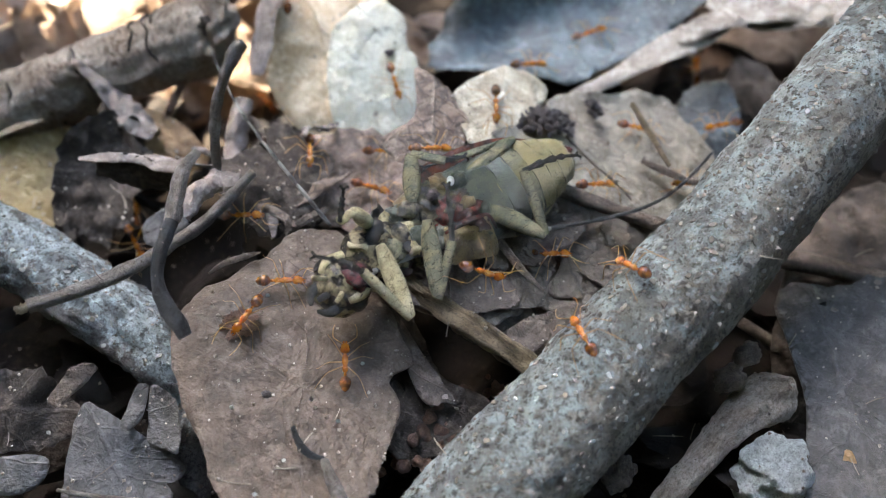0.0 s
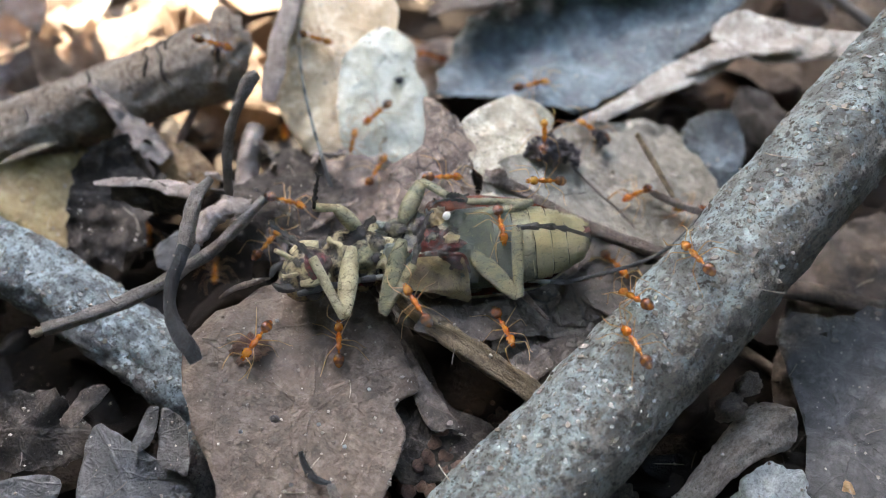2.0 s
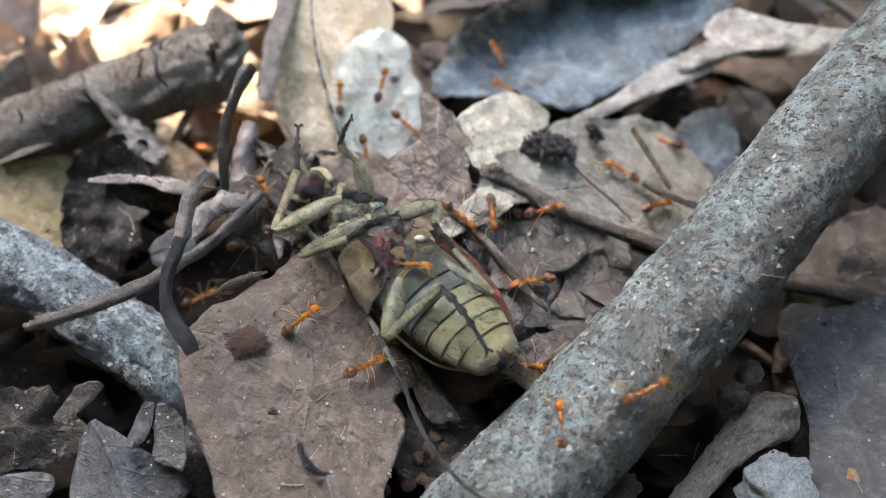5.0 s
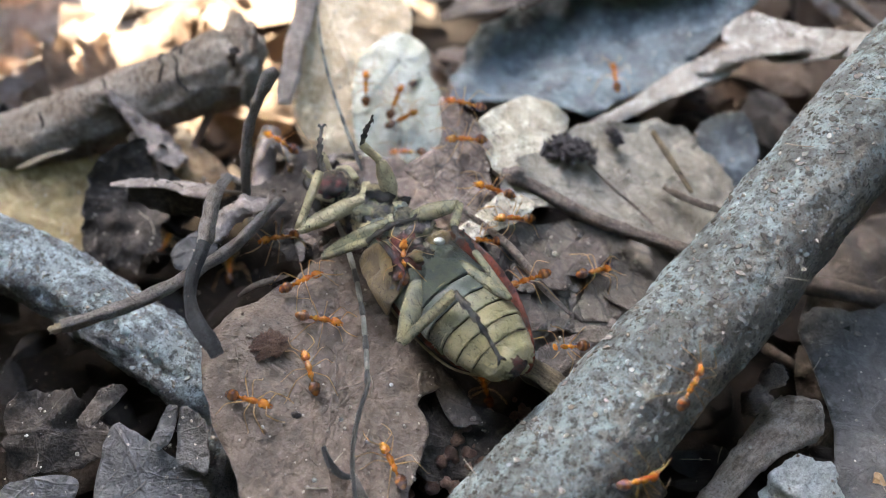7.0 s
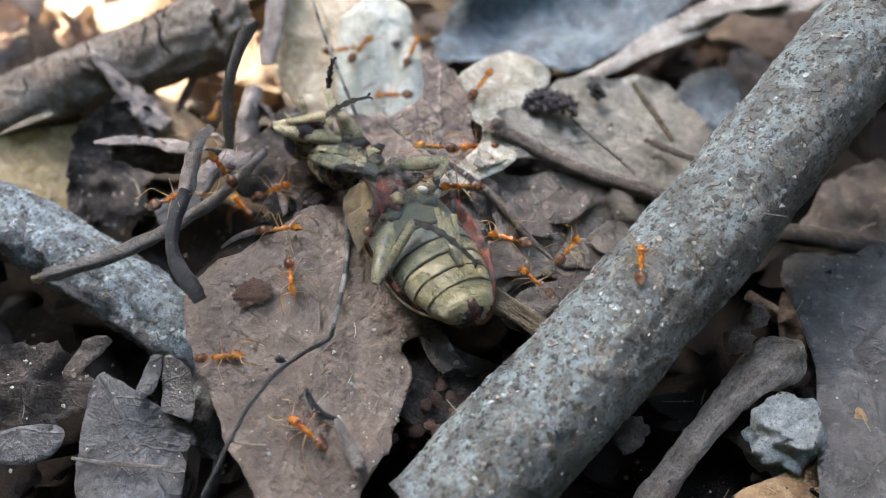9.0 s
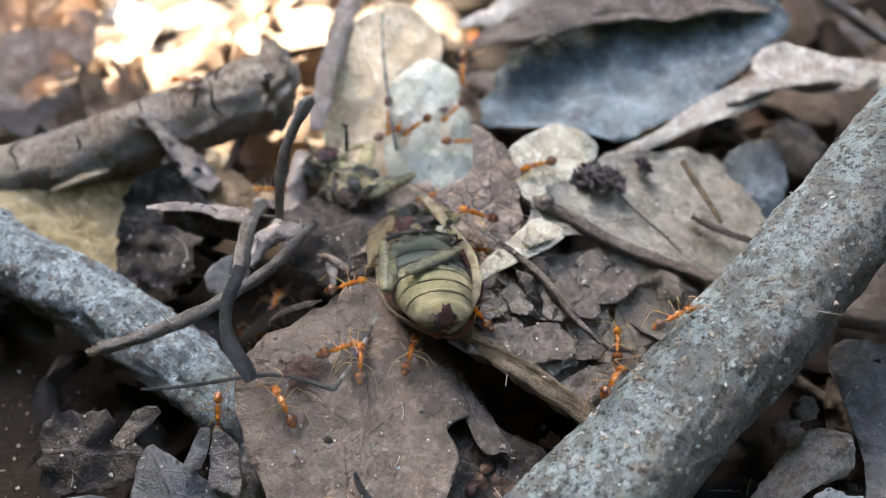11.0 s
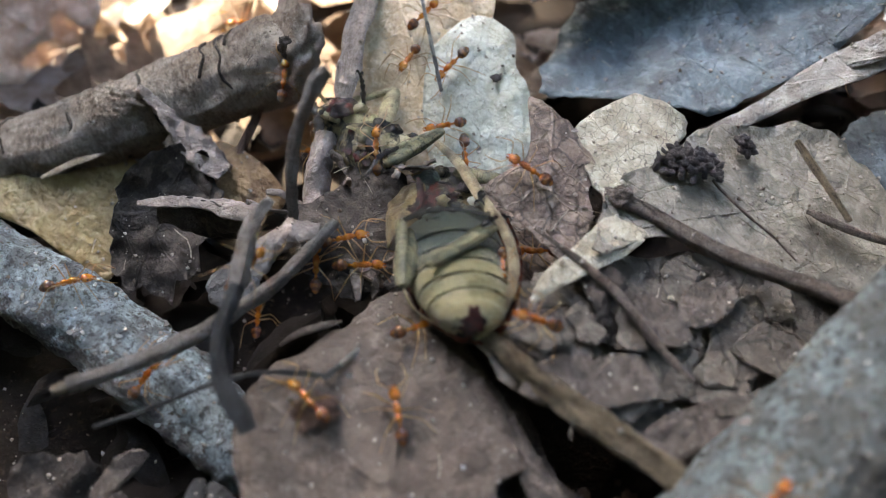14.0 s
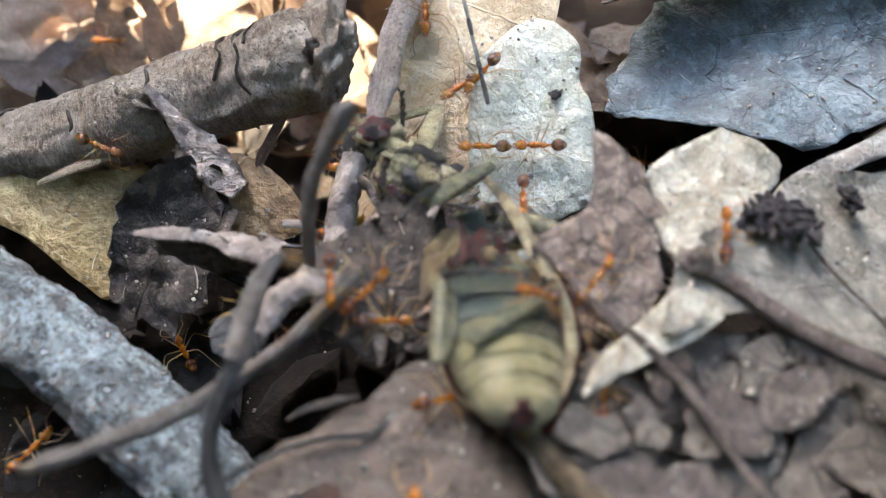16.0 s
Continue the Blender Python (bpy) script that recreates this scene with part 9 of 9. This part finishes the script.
    ant_walk((0, -1.52, 7.3, 0.88, 28, -35, 93), (1.5, -1.52, 7.3, 0.88, 28, -35, 93), (1.75, -1.42, 7.31, 0.79, 51, -18, 33), (2, -1.33, 7.32, 0.7, 49, 8, -16), (2.5, -0.92, 6.82, 0.35, 47, -8, 18), (2.67, -1, 6.85, 0.34, 25, -38, 69), (2.83, -1.08, 6.89, 0.33, -20, -36, 138), (3, -1.15, 6.92, 0.32, -38, -3, -174), (3.17, -0.49, 5.94, 0.33, -17, -32, 136), (3.33, 0.18, 4.97, 0.34, 24, -31, 70), (3.5, 0.84, 3.99, 0.34, 42, 0, 21), (4, 1.18, 4.39, -0.06, 18, 0, 27), (5.25, 0.65, 4.43, -0.63, -1, -9, 62), (6.5, 0.13, 4.47, -1.2, -23, -4, 98), (7, 0.19, 4.45, -1.18, -23, -3, 102), (7.5, 0.12, 4.53, -1.2, -25, -7, 103), (8, 0.12, 4.55, -1.18, -25, -11, 103), (11, -3.05, 6.99, 0.7, -11, 12, 161), (11.5, -2.29, 6.74, 0.63, -30, -57, 138), (11.67, -2.12, 6.65, 0.61, 44, -52, 33), (11.83, -1.95, 6.55, 0.59, 51, -11, -14), (12, -1.79, 6.46, 0.57, 26, 22, -59), (12.25, -1.79, 6.3, 0.52, -15, 35, -129), (12.5, -1.8, 6.15, 0.46, -42, 7, 171), (13, -1.91, 6.38, 0.27, -23, 4, -147), (13.25, -2, 6.6, 0.52, -14, -36, 169), (13.5, -2.09, 6.82, 0.77, 39, -48, 90), (15, -2.63, 6.41, -0.02, 7, -34, 91), (15.5, -2.79, 6.21, -0.12, -9, -31, 86), (15.75, -2.64, 7.02, -0.56, -12, -7, 129), (16, -2.48, 7.83, -1, 2, 12, 171))
    ant_walk((0, -1.48, 3.94, 0.12, -27, 9, -118), (2, -1.48, 3.94, 0.12, -27, 9, -118), (2.25, -1.69, 4.04, 0.12, -20, -1, -176), (2.5, -1.91, 4.14, 0.12, -8, 0, 125), (3, -1.12, 4.24, 0.02, 6, -21, 95), (3.5, -1.41, 4.38, 0.11, 9, -8, 41), (4, -1.1, 4.21, 0.01, 6, -13, 70), (6.5, -1.18, 4.17, 0.01, 14, 15, -2), (7, -1.18, 4.19, 0.02, 12, 18, 1), (7.5, -1.25, 4.2, 0.05, 17, 17, 7), (8, -1.35, 4.19, 0.07, 15, 10, -15), (9.25, -1.2, 4.02, 0, -6, 5, -92), (10.5, -1.04, 3.85, -0.07, -7, -16, -166), (10.75, -1.07, 3.94, -0.03, 3, -17, 144), (11, -1.1, 4.04, 0.01, 10, -11, 95), (11.5, -1.05, 4.21, 0.01, 5, -16, 84), (12, -1.06, 4.4, 0.08, 13, -13, 85), (12.5, -1.15, 4.51, 0.11, 13, -9, 77), (13, -1.15, 4.66, 0.14, 9, -10, 96), (13.5, -1.34, 4.98, 0.17, 17, -10, 54), (14, -1.53, 5.29, 0.2, 24, -4, 13), (14.5, -1.48, 5.15, 0.33, 22, -13, 78), (15, -1.54, 5.27, 0.18, 56, -19, 43), (15.5, -1.55, 5.29, 0.21, 43, -10, 56), (16, -1.5, 5.1, 0.49, 48, -12, 54))
    ant_walk((0, 1.38, 4.03, 0.53, -25, 24, 121), (3, 1.38, 4.03, 0.53, -25, 24, 121), (3.5, 1.48, 3.51, 0.4, 1, -45, 107), (4, 1.56, 3.39, -0.83, -8, 12, 78), (6.5, -0.66, 3.11, -0.28, 6, -8, 93), (7, -0.59, 3.11, -0.3, 7, -14, 119), (7.5, -0.78, 3.13, -0.26, -4, -12, 114), (8, -1.01, 3.05, -0.23, -1, -9, 119), (10.5, -1.04, 2.75, -0.31, -10, -3, 162), (12.5, -0.89, 3.55, -0.16, 5, -12, 116), (13, -1.26, 3.65, -0.05, -2, -24, 102), (13.5, -1.51, 3.68, -0.02, -4, -18, 134), (14, -1.58, 3.95, 0.11, 11, -12, 141), (14.5, -1.79, 4.12, 0.14, 1, -1, 130), (15.25, -1.76, 4.6, 0.31, -24, -7, -153), (16, -1.73, 5.08, 0.49, -36, 15, -78))
    ant_walk((0, -3.13, 6.26, -0.95, 0, -23, 99), (3, -3.13, 6.26, -0.95, 0, -23, 99), (4, -1.75, 5.25, -0.48, 23, 17, 34), (6.5, -1.69, 5.04, 0.09, 7, 10, 12), (6.67, -1.67, 5.05, 0.09, -5, 12, -44), (6.83, -1.65, 5.05, 0.08, -14, 2, -98), (7, -1.63, 5.05, 0.08, -11, -10, -151), (7.5, -1.45, 5.13, 0.11, -21, -1, -171), (7.67, -1.47, 5.14, 0.11, -13, 18, -118), (7.83, -1.49, 5.14, 0.11, 9, 23, -58), (8, -1.5, 5.15, 0.11, 24, 8, -1), (9.25, -1.53, 5.06, 0.09, 25, -2, 38), (10.5, -1.56, 4.97, 0.07, 20, -10, 79), (11, -1.26, 4.13, 0.03, 7, 10, 32), (11.5, -2.48, 4.05, -0.36, -15, -39, 95), (11.75, -2.3, 4.2, -0.12, 9, -23, 37), (12, -2.13, 4.35, 0.11, 8, 3, -10), (12.17, -2.25, 4.41, -0, -1, -7, -61), (12.33, -2.37, 4.46, -0.12, 2, -20, -114), (12.5, -2.49, 4.51, -0.24, 16, -25, -171), (12.75, -2.23, 4.46, 0.24, 31, -25, 128), (13, -1.96, 4.4, 0.72, 39, -13, 72), (13.5, -1.96, 4.39, 0.69, 36, 13, 33), (14.25, -2.08, 4.81, 0.56, 29, -32, 91), (15, -2.21, 5.23, 0.44, -26, -37, -179), (15.25, -2.1, 5.59, 0.2, 42, -38, 97), (15.5, -1.98, 5.94, -0.04, 64, 9, 51), (16, -1.92, 5.99, 0.03, 59, -1, 33))



motions()
